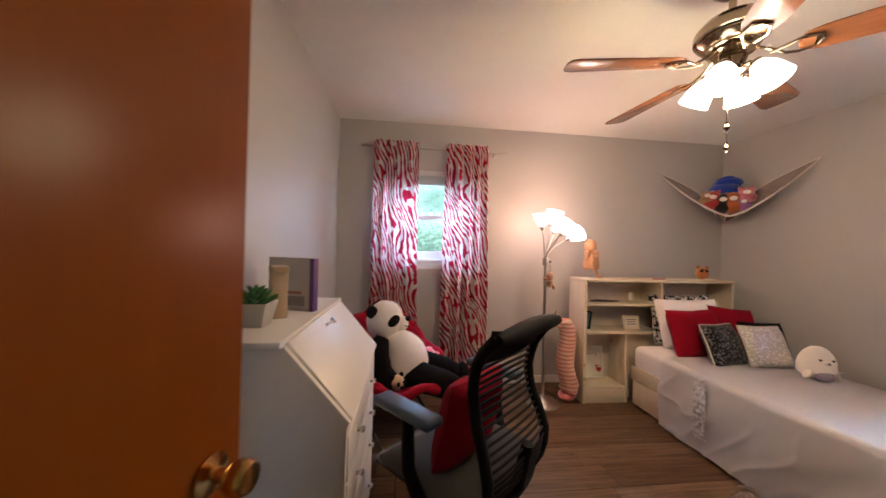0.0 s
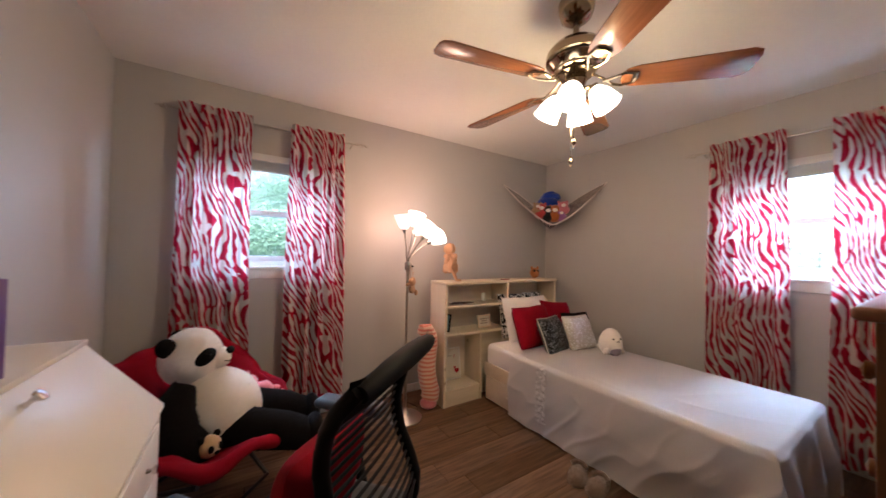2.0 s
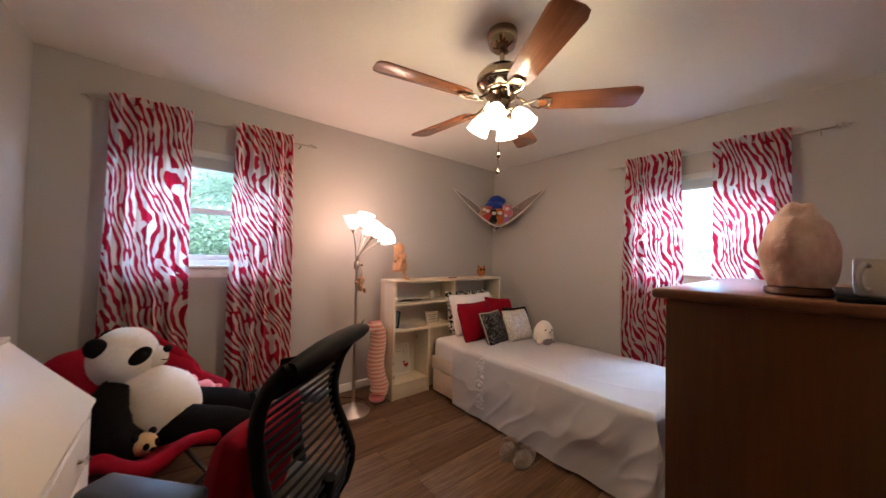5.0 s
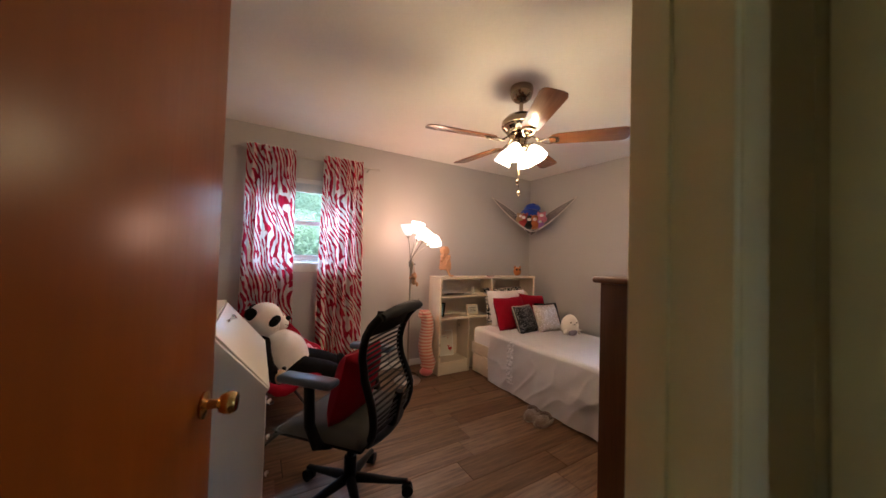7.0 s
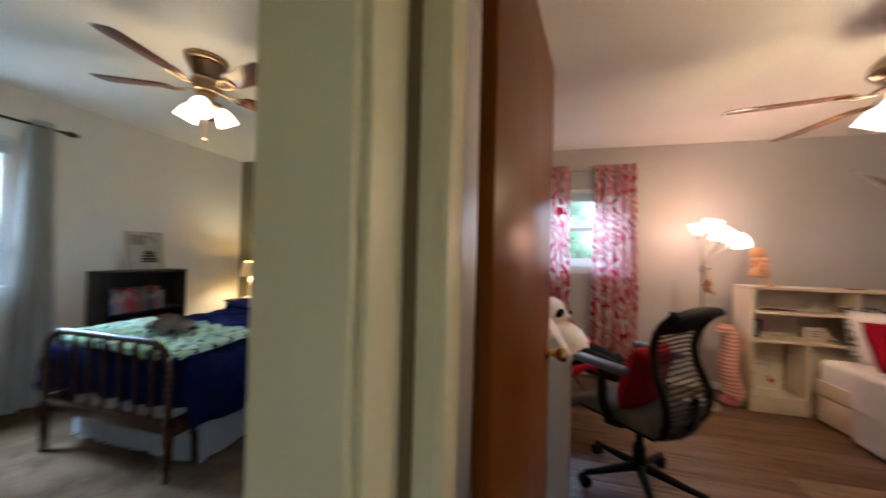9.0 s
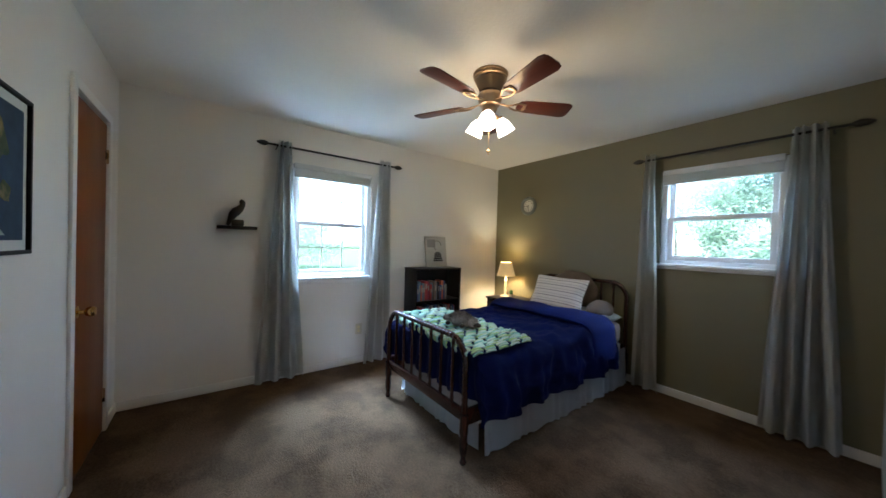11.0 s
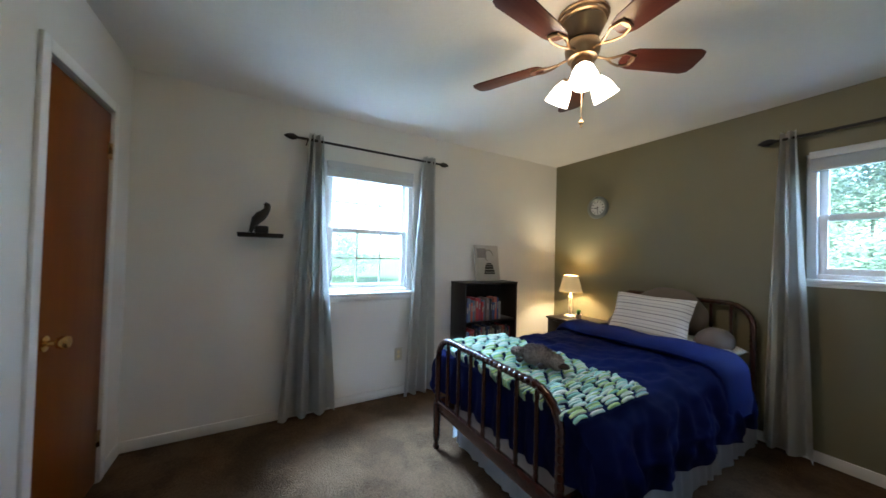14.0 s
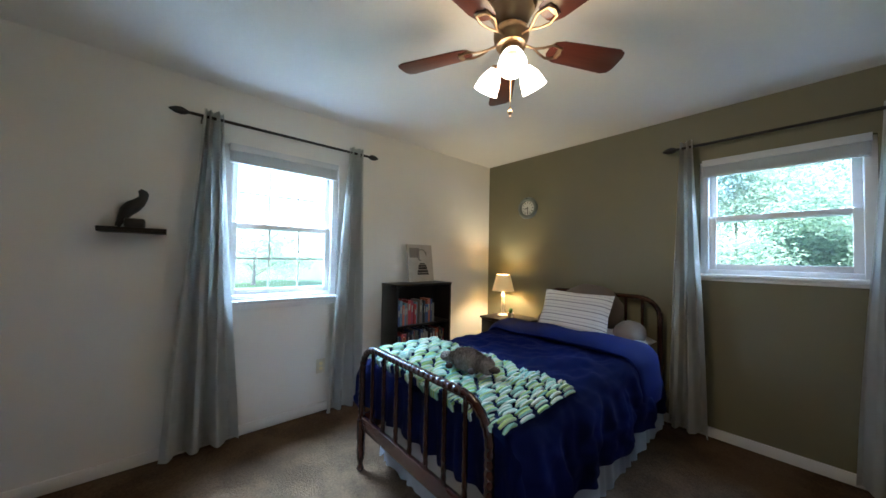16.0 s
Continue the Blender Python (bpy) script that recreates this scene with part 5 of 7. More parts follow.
for z0, z1 in ((0.42, 0.615), (0.08, 0.41)):
    d = part("drawer", Build().box(NX0 + 0.024, NX1 - 0.024, NY0, NY0 + 0.02, z0, z1, 0.004), ESPRESSO, ns)
    part("drawer_knob", Build().lathe([(0, 0), (0.007, 0), (0.006, 0.01), (0.013, 0.018), (0.012, 0.024), (0, 0.027)], n=14), ANTIQUE_BRASS, d, m=pose((NX0 + NX1) / 2, NY0, (z0 + z1) / 2, 90, 0, 0))

tl = thing("table_lamp", "white table lamp with a lit cream shade", "table lamp", -4.21, 2.47, NZ)
CERAMIC = plain("white_ceramic", (0.72, 0.69, 0.62), 0.3, 0, 0.05, 8, 0.05, 100)
part("stem", Build().lathe([(0, 0), (0.062, 0), (0.065, 0.008), (0.055, 0.016), (0.022, 0.024), (0.015, 0.05), (0.02, 0.07), (0.022, 0.10), (0.018, 0.17), (0.016, 0.20), (0.022, 0.215), (0.014, 0.23), (0.01, 0.27), (0, 0.271)], n=28), CERAMIC, tl)


def shade_mat():
    m, t, p, l = nodes_of("lit_cream_shade")
    p.inputs["Base Color"].default_value = (0.70, 0.54, 0.28, 1)
    p.inputs["Emission Color"].default_value = (1.0, 0.62, 0.24, 1)
    p.inputs["Emission Strength"].default_value = 0.03
    p.inputs["Roughness"].default_value = 0.9
    bumped(t, p, noise_of(t, 300, 2), 0.2, 0.001)
    return m


part("shade", Build().lathe([(0.122, 0.275), (0.075, 0.455), (0.073, 0.455), (0.119, 0.276)], n=36), shade_mat(), tl, "lit cream fabric shade")
lamp_light("table_lamp_bulb", "POINT", pose(-4.21, 2.47, NZ + 0.37), 2.0, (1.0, 0.78, 0.46), 0.03)
TERRA = plain("pale_plant_pot", (0.45, 0.40, 0.33), 0.7, 0, 0.15, 20, 0.2, 200)
LEAF = plain("succulent_green", (0.05, 0.14, 0.04), 0.55, 0, 0.35, 25, 0.2, 150)
ca = thing("potted_cactus", "tiny green cactus in a pale pot", "plant", -4.075, 2.43, NZ)
part("pot", Build().lathe([(0, 0), (0.026, 0), (0.034, 0.045), (0.036, 0.05), (0.03, 0.05), (0.028, 0.042), (0, 0.042)], n=20), TERRA, ca)
part("cactus", Build().ball((0, 0, 0.07), (0.02, 0.02, 0.032), lump=0.1).ball((0.018, 0, 0.085), (0.009, 0.009, 0.016)), LEAF, ca)

# wall things
clk = thing("wall_clock", "round silver wall clock with a white face", "clock", -4.04, 2.687, 1.862)
part("rim", Build().lathe([(0.08, 0.0), (0.122, 0.0), (0.124, 0.014), (0.116, 0.028), (0.098, 0.030), (0.082, 0.016), (0.08, 0.014)], n=48, m=pose(0, 0, 0, 90)), plain("grey_clock_rim", (0.20, 0.22, 0.21), 0.3, 0.6, 0.1, 12, 0.05, 150), clk, "brushed silver ring")
part("dial", Build().cyl((0, 0, 0), 0.0795, 0.010, 40, pose(0, 0, 0, 90)), plain("clock_face", (0.70, 0.70, 0.66), 0.6, 0, 0.03, 10, 0), clk)
for k in range(12):
    a = radians(30 * k)
    part("hour_mark", Build().box(-0.004, 0.004, -0.0125, -0.0105, -0.008, 0.008, 0, pose(0.064 * math.sin(a), 0, 0.064 * math.cos(a), 0, math.degrees(a), 0)), BLACK_PLASTIC, clk, smooth=False)
part("hour_hand", Build().box(-0.004, 0.004, -0.0145, -0.0128, -0.01, 0.042, 0, pose(0, 0, 0, 0, -100, 0)), BLACK_PLASTIC, clk, smooth=False)
part("minute_hand", Build().box(-0.003, 0.003, -0.0165, -0.0148, -0.012, 0.062, 0, pose(0, 0, 0, 0, 178, 0)), BLACK_PLASTIC, clk, smooth=False)

sh = thing("floating_shelf", "small black floating wall shelf", "shelf", 0, 0, 0)
part("board", Build().box(-4.62, -4.455, -0.675, -0.39, 1.392, 1.42, 0.002), ESPRESSO, sh)
fig = Build()
fig.box(-4.565, -4.50, -0.575, -0.485, 1.42, 1.475, 0.012)
fig.tube([(-4.53, -0.60, 1.425), (-4.53, -0.585, 1.47), (-4.53, -0.565, 1.515), (-4.53, -0.54, 1.545), (-4.53, -0.515, 1.57), (-4.53, -0.498, 1.60), (-4.53, -0.50, 1.63), (-4.53, -0.515, 1.642)], [0.012, 0.02, 0.034, 0.038, 0.03, 0.022, 0.021, 0.012], 14)
fig.tube([(-4.53, -0.50, 1.625), (-4.53, -0.482, 1.622), (-4.53, -0.478, 1.605)], [0.014, 0.009, 0.003], 10)
tagged(part("bird_figurine", fig, plain("black_carved_wood", (0.015, 0.012, 0.011), 0.4, 0, 0.3, 30, 0.3, 120)), "black carved bird figurine perched on a block", "figurine")

mp_ = thing("framed_map", "framed world map poster in a thin black frame", "picture", 0, 0, 0)
MX0, MX1, MZ0, MZ1 = -3.215, -2.33, 1.232, 1.797
for q in ((MX0, MX1, MZ1 - 0.014, MZ1), (MX0, MX1, MZ0, MZ0 + 0.014), (MX0, MX0 + 0.014, MZ0 + 0.014, MZ1 - 0.014), (MX1 - 0.014, MX1, MZ0 + 0.014, MZ1 - 0.014)):
    part("frame_bar", Build().box(q[0], q[1], -1.27, -1.25, q[2], q[3], 0.002), BLACK_PLASTIC, mp_)
part("mat_board", Build().box(MX0 + 0.014, MX1 - 0.014, -1.268, -1.262, MZ0 + 0.014, MZ1 - 0.014), plain("white_mat_board", (0.62, 0.63, 0.62), 0.7, 0, 0.04, 10, 0.05), mp_, smooth=False)


SEA = mottled("printed_ocean", [(0.3, (0.010, 0.022, 0.055)), (0.6, (0.022, 0.05, 0.10)), (0.75, (0.05, 0.09, 0.14))], 7)
LAND = mottled("printed_land", [(0.32, (0.02, 0.045, 0.02)), (0.48, (0.06, 0.075, 0.025)), (0.58, (0.20, 0.15, 0.05)), (0.7, (0.26, 0.20, 0.09))], 11)
ICE = plain("printed_ice", (0.34, 0.38, 0.40), 0.6, 0, 0.1, 20, 0)
part("map_print", Build().box(MX0 + 0.045, MX1 - 0.045, -1.2615, -1.2595, MZ0 + 0.05, MZ1 - 0.05), SEA, mp_, "deep blue printed ocean", smooth=False)
flip = Matrix(((-1, 0, 0, MX0 + 0.045), (0, 0, 1, -1.2594), (0, 1, 0, MZ0 + 0.05), (0, 0, 0, 1)))


def land(name, mat, pts, label=""):
    """A printed land mass; its outline counts from the print's lower corner by the closet, roughened."""
    fine = []
    for a, b in zip(pts, pts[1:] + pts[:1]):
        for k in range(6):
            q = Vector(a).lerp(Vector(b), k / 6)
            w = 0.008 * noise.noise(Vector((q.x * 40, q.y * 40, 2.0)))
            fine.append((-(q.x + w), q.y + w))
    part(name, Build().prism(fine, 0.0, 0.0009, 0, flip @ Matrix.Diagonal((1, 1, 1, 1))), mat, mp_, label, smooth=False)


land("land_australia", LAND, [(0.10, 0.13), (0.15, 0.14), (0.17, 0.17), (0.13, 0.20), (0.09, 0.18)], "brown printed land")
land("land_asia", LAND, [(0.10, 0.30), (0.16, 0.27), (0.20, 0.24), (0.24, 0.28), (0.31, 0.27), (0.36, 0.31), (0.40, 0.36), (0.36, 0.41), (0.25, 0.43), (0.15, 0.40)], "green and brown printed land")
land("land_africa", LAND, [(0.36, 0.27), (0.38, 0.18), (0.41, 0.11), (0.44, 0.13), (0.45, 0.20), (0.50, 0.23), (0.50, 0.29), (0.44, 0.31)], "green and brown printed land")
land("land_america", LAND, [(0.60, 0.22), (0.64, 0.12), (0.66, 0.04), (0.69, 0.10), (0.72, 0.24), (0.76, 0.34), (0.70, 0.42), (0.62, 0.40), (0.66, 0.30)], "green and brown printed land")
land("ice_shelf", ICE, [(0.12, 0.015), (0.30, 0.008), (0.68, 0.012), (0.62, 0.05), (0.45, 0.045), (0.30, 0.065), (0.18, 0.055)], "pale printed ice shelf")

ol = thing("wall_outlet", "ivory duplex wall outlet", "outlet", -4.62, 0.60, 0.37)
part("cover_plate", Build().box(0, 0.006, -0.036, 0.036, -0.058, 0.058, 0.003), plain("ivory_plastic", (0.62, 0.58, 0.46), 0.4, 0, 0.03, 10, 0), ol)
for z in (-0.02, 0.02):
    part("socket", Build().cyl((0.006, 0, z), 0.015, 0.0025, 18, pose(0, 0, 0, 0, 90)), TRIM_CREAM, ol)

# ---- pink room: chairs and toys ----
MESH_BLACK = plain("black_chair_mesh", (0.012, 0.012, 0.014), 0.6, 0, 0.2, 20, 0.3, 400)
GREY_SEAT = cloth("grey_seat_fabric", (0.078, 0.076, 0.075), 0.12, 0.95, 500, 0.05, 0.35)
PAD = plain("slate_arm_pad", (0.042, 0.066, 0.105), 0.34, 0, 0.1, 12, 0.1, 300)
RED = cloth("red_plush_fabric", (0.235, 0.0035, 0.014), 0.25, 0.9, 350, 0.0, 0.3, 8)

oc = thing("office_chair", "black mesh-back office chair with grey seat and slate arm pads", "office chair", -0.258, 1.218, 0, 132)
for k in range(5):
    a = 72 * k + 62
    mk = pose(0, 0, 0, 0, 0, a)
    leg = part("base_leg", Build().tube([(0.03, 0, 0.115), (0.12, 0, 0.10), (0.22, 0, 0.082), (0.30, 0, 0.072)], [0.026, 0.022, 0.017, 0.014], 10), BLACK_PLASTIC, oc, m=mk)
    w = Build().cyl((0.30, -0.022, 0.03), 0.03, 0.018, 20, pose(0, 0, 0, -90)).cyl((0.30, 0.004, 0.03), 0.03, 0.018, 20, pose(0, 0, 0, -90)).box(0.282, 0.318, -0.006, 0.006, 0.03, 0.072, 0.004)
    part("caster", w, BLACK_PLASTIC, leg)
part("gas_column", Build().cyl((0, 0, 0.09), 0.032, 0.14, 20, bev=0.004).cyl((0, 0, 0.23), 0.018, 0.14, 16), BLACK_PLASTIC, oc)
part("mechanism", Build().box(-0.14, 0.13, -0.09, 0.09, 0.355, 0.42, 0.02), BLACK_PLASTIC, oc)
part("seat_pan", Build().box(-0.21, 0.26, -0.25, 0.25, 0.415, 0.435, 0.01), BLACK_PLASTIC, oc)
seat = Build().sheet(lambda u, v: Vector((-0.21 + 0.48 * u, -0.255 + 0.51 * v, 0.437 + 0.055 * min(1, 9 * u, 9 * v, 9 * (1 - v), 5 * (1 - u)) ** 0.5 - 0.03 * max(0, u - 0.82) / 0.18)), 26, 24)
seat.sheet(lambda u, v: Vector((-0.21 + 0.48 * u, -0.255 + 0.51 * v, 0.436)), 4, 4)
part("seat_cushion", seat, GREY_SEAT, oc, "grey upholstered seat")
for s in (1, -1):
    arm = part("arm_post", Build().tube([(-0.02, s * 0.20, 0.40), (0.0, s * 0.27, 0.43), (0.03, s * 0.285, 0.52), (0.045, s * 0.28, 0.70)], [0.022, 0.026, 0.024, 0.022], 12), BLACK_PLASTIC, oc)
    part("arm_pad", Build().box(-0.09, 0.195, s * 0.280 - 0.042, s * 0.280 + 0.042, 0.69, 0.725, 0.016, seg=3), PAD, arm, "slate blue-grey soft arm pad")


# side profile of the backrest: out at the lumbar, in above it, flared back at the top
BACK_Z = (0, 0.1, 0.22, 0.35, 0.5, 0.65, 0.8, 0.9, 1.0)
BACK_X = (-0.20, -0.232, -0.242, -0.220, -0.183, -0.166, -0.178, -0.207, -0.262)


def back_pt(v, w):
    """A point of the backrest: v up it (0 to 1), w across (-1 to 1)."""
    z = 0.42 + 0.58 * v
    x = float(np.interp(v, BACK_Z, BACK_X)) - 0.03 * (1 - w * w) * (1 - 0.5 * v)
    half = float(np.interp(v, (0, 0.22, 0.6, 1.0), (0.175, 0.208, 0.190, 0.220)))
    return Vector((x, w * half, z))


fr = [back_pt(v / 12, 1) for v in range(13)] + [back_pt(1.0 + 0.03 * (1 - abs(w)), w) for w in (0.75, 0.5, 0.25, 0, -0.25, -0.5, -0.75)] + [back_pt(v / 12, -1) for v in range(12, -1, -1)] + [back_pt(0, w) for w in (-0.6, -0.2, 0.2, 0.6)]
part("back_frame", Build().tube(fr, 0.019, 10, closed=True), BLACK_PLASTIC, oc)
part("top_roll", Build().tube([back_pt(1.0, w) + Vector((-0.012, 0, 0.016 * (1 - w * w))) for w in (-1, -0.8, -0.5, 0, 0.5, 0.8, 1)], [0.018, 0.024, 0.028, 0.03, 0.028, 0.024, 0.018], 12).sheet(lambda u, v: back_pt(0.83 + 0.19 * v, (2 * u - 1) * (1 + 0.11 * v)) + Vector((-0.004, 0, 0.022 * v * (2 * u - 1) ** 2)), 20, 6, 0.016), BLACK_PLASTIC, oc, "solid padded top edge")
part("back_spine", Build().tube([(-0.10, 0, 0.385), (-0.19, 0, 0.39), (-0.235, 0, 0.45), (-0.265, 0, 0.60)], [0.03, 0.03, 0.026, 0.02], 12), BLACK_PLASTIC, oc)
for k in range(20):
    v = 0.06 + 0.76 * k / 19
    part("mesh_slat", Build().tube([back_pt(v, w / 4) + Vector((0.004, 0, 0.016 * (1 - (w / 4) ** 2))) for w in range(-4, 5)], 0.0052, 6), MESH_BLACK, oc)
tagged(part("red_cushion", pillow(Build(), 0.34, 0.31, 0.14, pose(-0.258, 1.218, 0, 0, 0, 132) @ pose(-0.055, 0.06, 0.645, 0, 76, 0), seed=6.0), RED), "red plush cushion on the office chair seat", "cushion")

# saucer chair
mc = thing("saucer_chair", "red padded folding saucer chair", "chair", -0.67, 2.29, 0, -40)
tilt = pose(0, 0, 0.41, 0, 27, 0)


def saucer(rad, depth, off, seed=0.0):
    def fn(u, v):
        a, r = u * 2 * math.pi, v
        wob = (1 + 0.05 * math.sin(3 * a + 0.6) + 0.03 * math.sin(7 * a)) * (1 - 0.13 * max(0, math.cos(a - 3.4)))
        b = math.remainder(a, 2 * math.pi)
        wob *= 1 - 0.20 * math.exp(-((b - 0.5) / 0.34) ** 2)
        lobes = 0.075 * math.exp(-((b + 0.12) / 0.34) ** 2) + 0.10 * math.exp(-((b - 2.5) / 0.30) ** 2) - 0.06 * math.exp(-((b - 1.45) / 0.45) ** 2)
        rr = rad * r * wob
        z = depth * (r ** 2.2) + off + lobes * r ** 3 - (0.03 * max(0, r - 0.93) / 0.07) + 0.008 * math.sin(a * 12) * r + 0.035 * r * r * noise.noise(Vector((2.4 * math.cos(a) * r, 2.4 * math.sin(a) * r, 3.3))) + 0.014 * r * noise.noise(Vector((7 * math.cos(a) * r, 7 * math.sin(a) * r, 1.3)))
        return tilt @ Vector((rr * math.cos(a), rr * math.sin(a), z))
    return fn


sb = Build().sheet(saucer(0.465, 0.21, 0.0), 96, 22).sheet(saucer(0.468, 0.21, -0.05), 96, 22)
part("padded_bowl", sb, RED, mc, "red quilted bowl")
rim = saucer(0.465, 0.21, -0.02)
part("rim_roll", Build().tube([rim(k / 72, 1.0) for k in range(72)], [0.030 + 0.007 * math.sin(k * 0.9) for k in range(72)], 10, closed=True), RED, mc, "thick red rim")
for s in (1, -1):
    part("frame_leg", Build().tube([(-0.24, s * 0.26, 0.50), (0.0, s * 0.25, 0.27), (0.27, s * 0.25, 0.012)], 0.011, 8), BLACK_METAL, mc)
    part("frame_leg", Build().tube([(0.30, s * 0.23, 0.28), (0.02, s * 0.225, 0.20), (-0.26, s * 0.22, 0.012)], 0.011, 8), BLACK_METAL, mc)
part("cross_bar", Build().tube([(0.27, -0.25, 0.013), (0.27, 0.25, 0.013)], 0.010, 8), BLACK_METAL, mc)
part("cross_bar", Build().tube([(-0.26, -0.22, 0.013), (-0.26, 0.22, 0.013)], 0.010, 8), BLACK_METAL, mc)

WHITE_FUR = plain("white_plush", (0.76, 0.70, 0.64), 1.0, 0, 0.08, 40, 0.7, 260, sheen=0.2, bdist=0.006)
BLACK_FUR = plain("black_plush", (0.006, 0.005, 0.005), 0.95, 0, 0.3, 40, 0.7, 260, sheen=0.0, bdist=0.006)
PINK_FUR = plain("pink_plush", (0.72, 0.22, 0.24), 0.95, 0, 0.15, 40, 0.6, 260, sheen=0.5, bdist=0.005)
TAN = plain("tan_plush", (0.50, 0.35, 0.20), 0.95, 0, 0.2, 40, 0.5, 260, sheen=0.4, bdist=0.004)
pd = thing("plush_panda", "large black and white plush panda sitting in the red chair", "stuffed toy", -0.595, 2.165, 0.395, -6)
part("torso", Build().ball((0.075, -0.01, 0.115), (0.172, 0.178, 0.195), pose(0, 0, 0, 0, -28, 0), 28, 20, 0.04).ball((0.0, 0.02, 0.235), (0.095, 0.10, 0.09), None, 20, 14).fuzz(9000, 0.008, 0.0016, 1), WHITE_FUR, pd)
hd = part("head", Build().ball((-0.06, 0.03, 0.368), (0.126, 0.134, 0.138), None, 30, 20, 0.03).ball((0.035, 0.03, 0.350), (0.068, 0.066, 0.058), None, 20, 14).fuzz(8000, 0.007, 0.0016, 2), WHITE_FUR, pd)
part("nose", Build().ball((0.097, 0.03, 0.384), (0.020, 0.033, 0.018), None, 14, 10), BLACK_FUR, hd)
part("mouth", Build().tube([(0.082, -0.020, 0.346), (0.097, 0.004, 0.334), (0.102, 0.03, 0.337), (0.097, 0.056, 0.334), (0.082, 0.080, 0.346)], 0.0024, 6), BLACK_FUR, hd)
for s in (1, -1):
    part("eye_patch", Build().ball((0.012, 0.03 + s * 0.098, 0.385), (0.050, 0.026, 0.034), pose(0, 0, 0, 0, -35, -s * 32), 18, 12), BLACK_FUR, hd, "black eye patch")
    part("eye", Build().ball((0.030, 0.03 + s * 0.117, 0.396), 0.009, None, 10, 8), BLACK_PLASTIC, hd)
    part("ear", Build().ball((-0.135, 0.03 + s * 0.096, 0.440), (0.040, 0.028, 0.044), None, 16, 12), BLACK_FUR, hd, "black ear")
    part("arm", Build().tube([(-0.05, s * 0.13, 0.285), (-0.075, s * 0.19, 0.20), (-0.05, s * 0.22, 0.09), (0.02, s * 0.20, 0.02), (0.06, s * 0.19, 0.01)], [0.045, 0.082, 0.088, 0.074, 0.045], 16).fuzz(3000, 0.013, 0.0013, 3), BLACK_FUR, pd, "black arm")
    part("leg", Build().tube([(0.05, s * 0.09, 0.045), (0.20, s * 0.12, 0.04), (0.36, s * 0.13, 0.0), (0.46, s * 0.125, -0.04)], [0.07, 0.094, 0.088, 0.074], 14).ball((0.495, s * 0.125, -0.035), (0.05, 0.08, 0.09), None, 16, 12).fuzz(3000, 0.013, 0.0013, 4), BLACK_FUR, pd, "black outstretched leg")
cub = thing("small_plush_cub", "tiny tan and black plush beside the panda", "stuffed toy", -0.555, 1.93, 0.385, -50)
part("head", Build().ball((0, 0, 0.055), (0.05, 0.048, 0.045), None, 16, 12), TAN, cub)
for s in (1, -1):
    part("ear", Build().ball((0.0, s * 0.036, 0.095), (0.016, 0.014, 0.016), None, 10, 8), BLACK_FUR, cub)
    part("eye_patch", Build().ball((0.043, s * 0.02, 0.06), (0.010, 0.012, 0.015), None, 10, 8), BLACK_FUR, cub)
part("nose", Build().ball((0.05, 0, 0.04), (0.008, 0.012, 0.008), None, 10, 8), BLACK_FUR, cub)
pk = thing("pink_plush", "small pink plush toy tucked in the red chair", "stuffed toy", -0.36, 2.38, 0.41, 10)
part("body", Build().ball((0, 0, 0.05), (0.09, 0.06, 0.06), None, 18, 12, 0.15), PINK_FUR, pk)
part("head", Build().ball((-0.05, 0, 0.115), (0.05, 0.045, 0.045), None, 16, 12, 0.1), PINK_FUR, pk)
for s in (1, -1):
    part("ear", Build().ball((-0.05, s * 0.04, 0.155), (0.016, 0.014, 0.02), None, 10, 8), PINK_FUR, pk)
    part("foot", Build().ball((0.10, s * 0.04, 0.03), (0.04, 0.024, 0.024), None, 12, 8), PINK_FUR, pk)

# ---- pink room: bed things ----
tagged(part("white_pillow", pillow(Build(), 0.60, 0.42, 0.16, pose(1.91, 2.40, 0.69, 72, 0, 0), seed=2.0), SHEET), "white bed pillow propped on the headboard", "pillow")
ZPIL = mottled("black_white_print", [(0.44, (0.01, 0.01, 0.01)), (0.49, (0.02, 0.02, 0.02)), (0.52, (0.66, 0.63, 0.60)), (0.6, (0.7, 0.67, 0.64))], 38, 0.85)
tagged(part("printed_pillow", pillow(Build(), 0.61, 0.42, 0.07, pose(1.915, 2.482, 0.715, 78, 0, 0), seed=9.0), ZPIL), "black and white animal-print pillow behind the white one", "pillow")
tagged(part("red_pillow", pillow(Build(), 0.46, 0.37, 0.15, pose(1.76, 2.20, 0.662, 70, 0, 5), seed=4.0), RED), "red square throw pillow", "pillow", "red throw pillows")
tagged(part("red_pillow", pillow(Build(), 0.38, 0.35, 0.13, pose(2.20, 2.30, 0.675, 68, 6, -8), seed=5.0), RED), "red square throw pillow", "pillow", "red throw pillows")


def sequin_mat(name, dark, bright, share, rough):
    """Small overlapping discs with a bump each; a random share is coloured brighter as painted glints."""
    m, t, p, l = nodes_of(name)
    co = t.nodes.new("ShaderNodeTexCoord")
    v = t.nodes.new("ShaderNodeTexVoronoi")
    v.inputs["Scale"].default_value = 110
    l.new(co.outputs["Object"], v.inputs["Vector"])
    sp = t.nodes.new("ShaderNodeSeparateColor")
    l.new(v.outputs["Color"], sp.inputs[0])
    l.new(mixed(t, ramp(t, sp.outputs[0], [(1 - share, 0.0), (min(1.0, 1.02 - share * 0.6), 1.0)]), dark, bright), p.inputs["Base Color"])
    p.inputs["Metallic"].default_value, p.inputs["Roughness"].default_value = 0.6, rough
    bumped(t, p, sp.outputs[1], 0.8, 0.004)
    return m


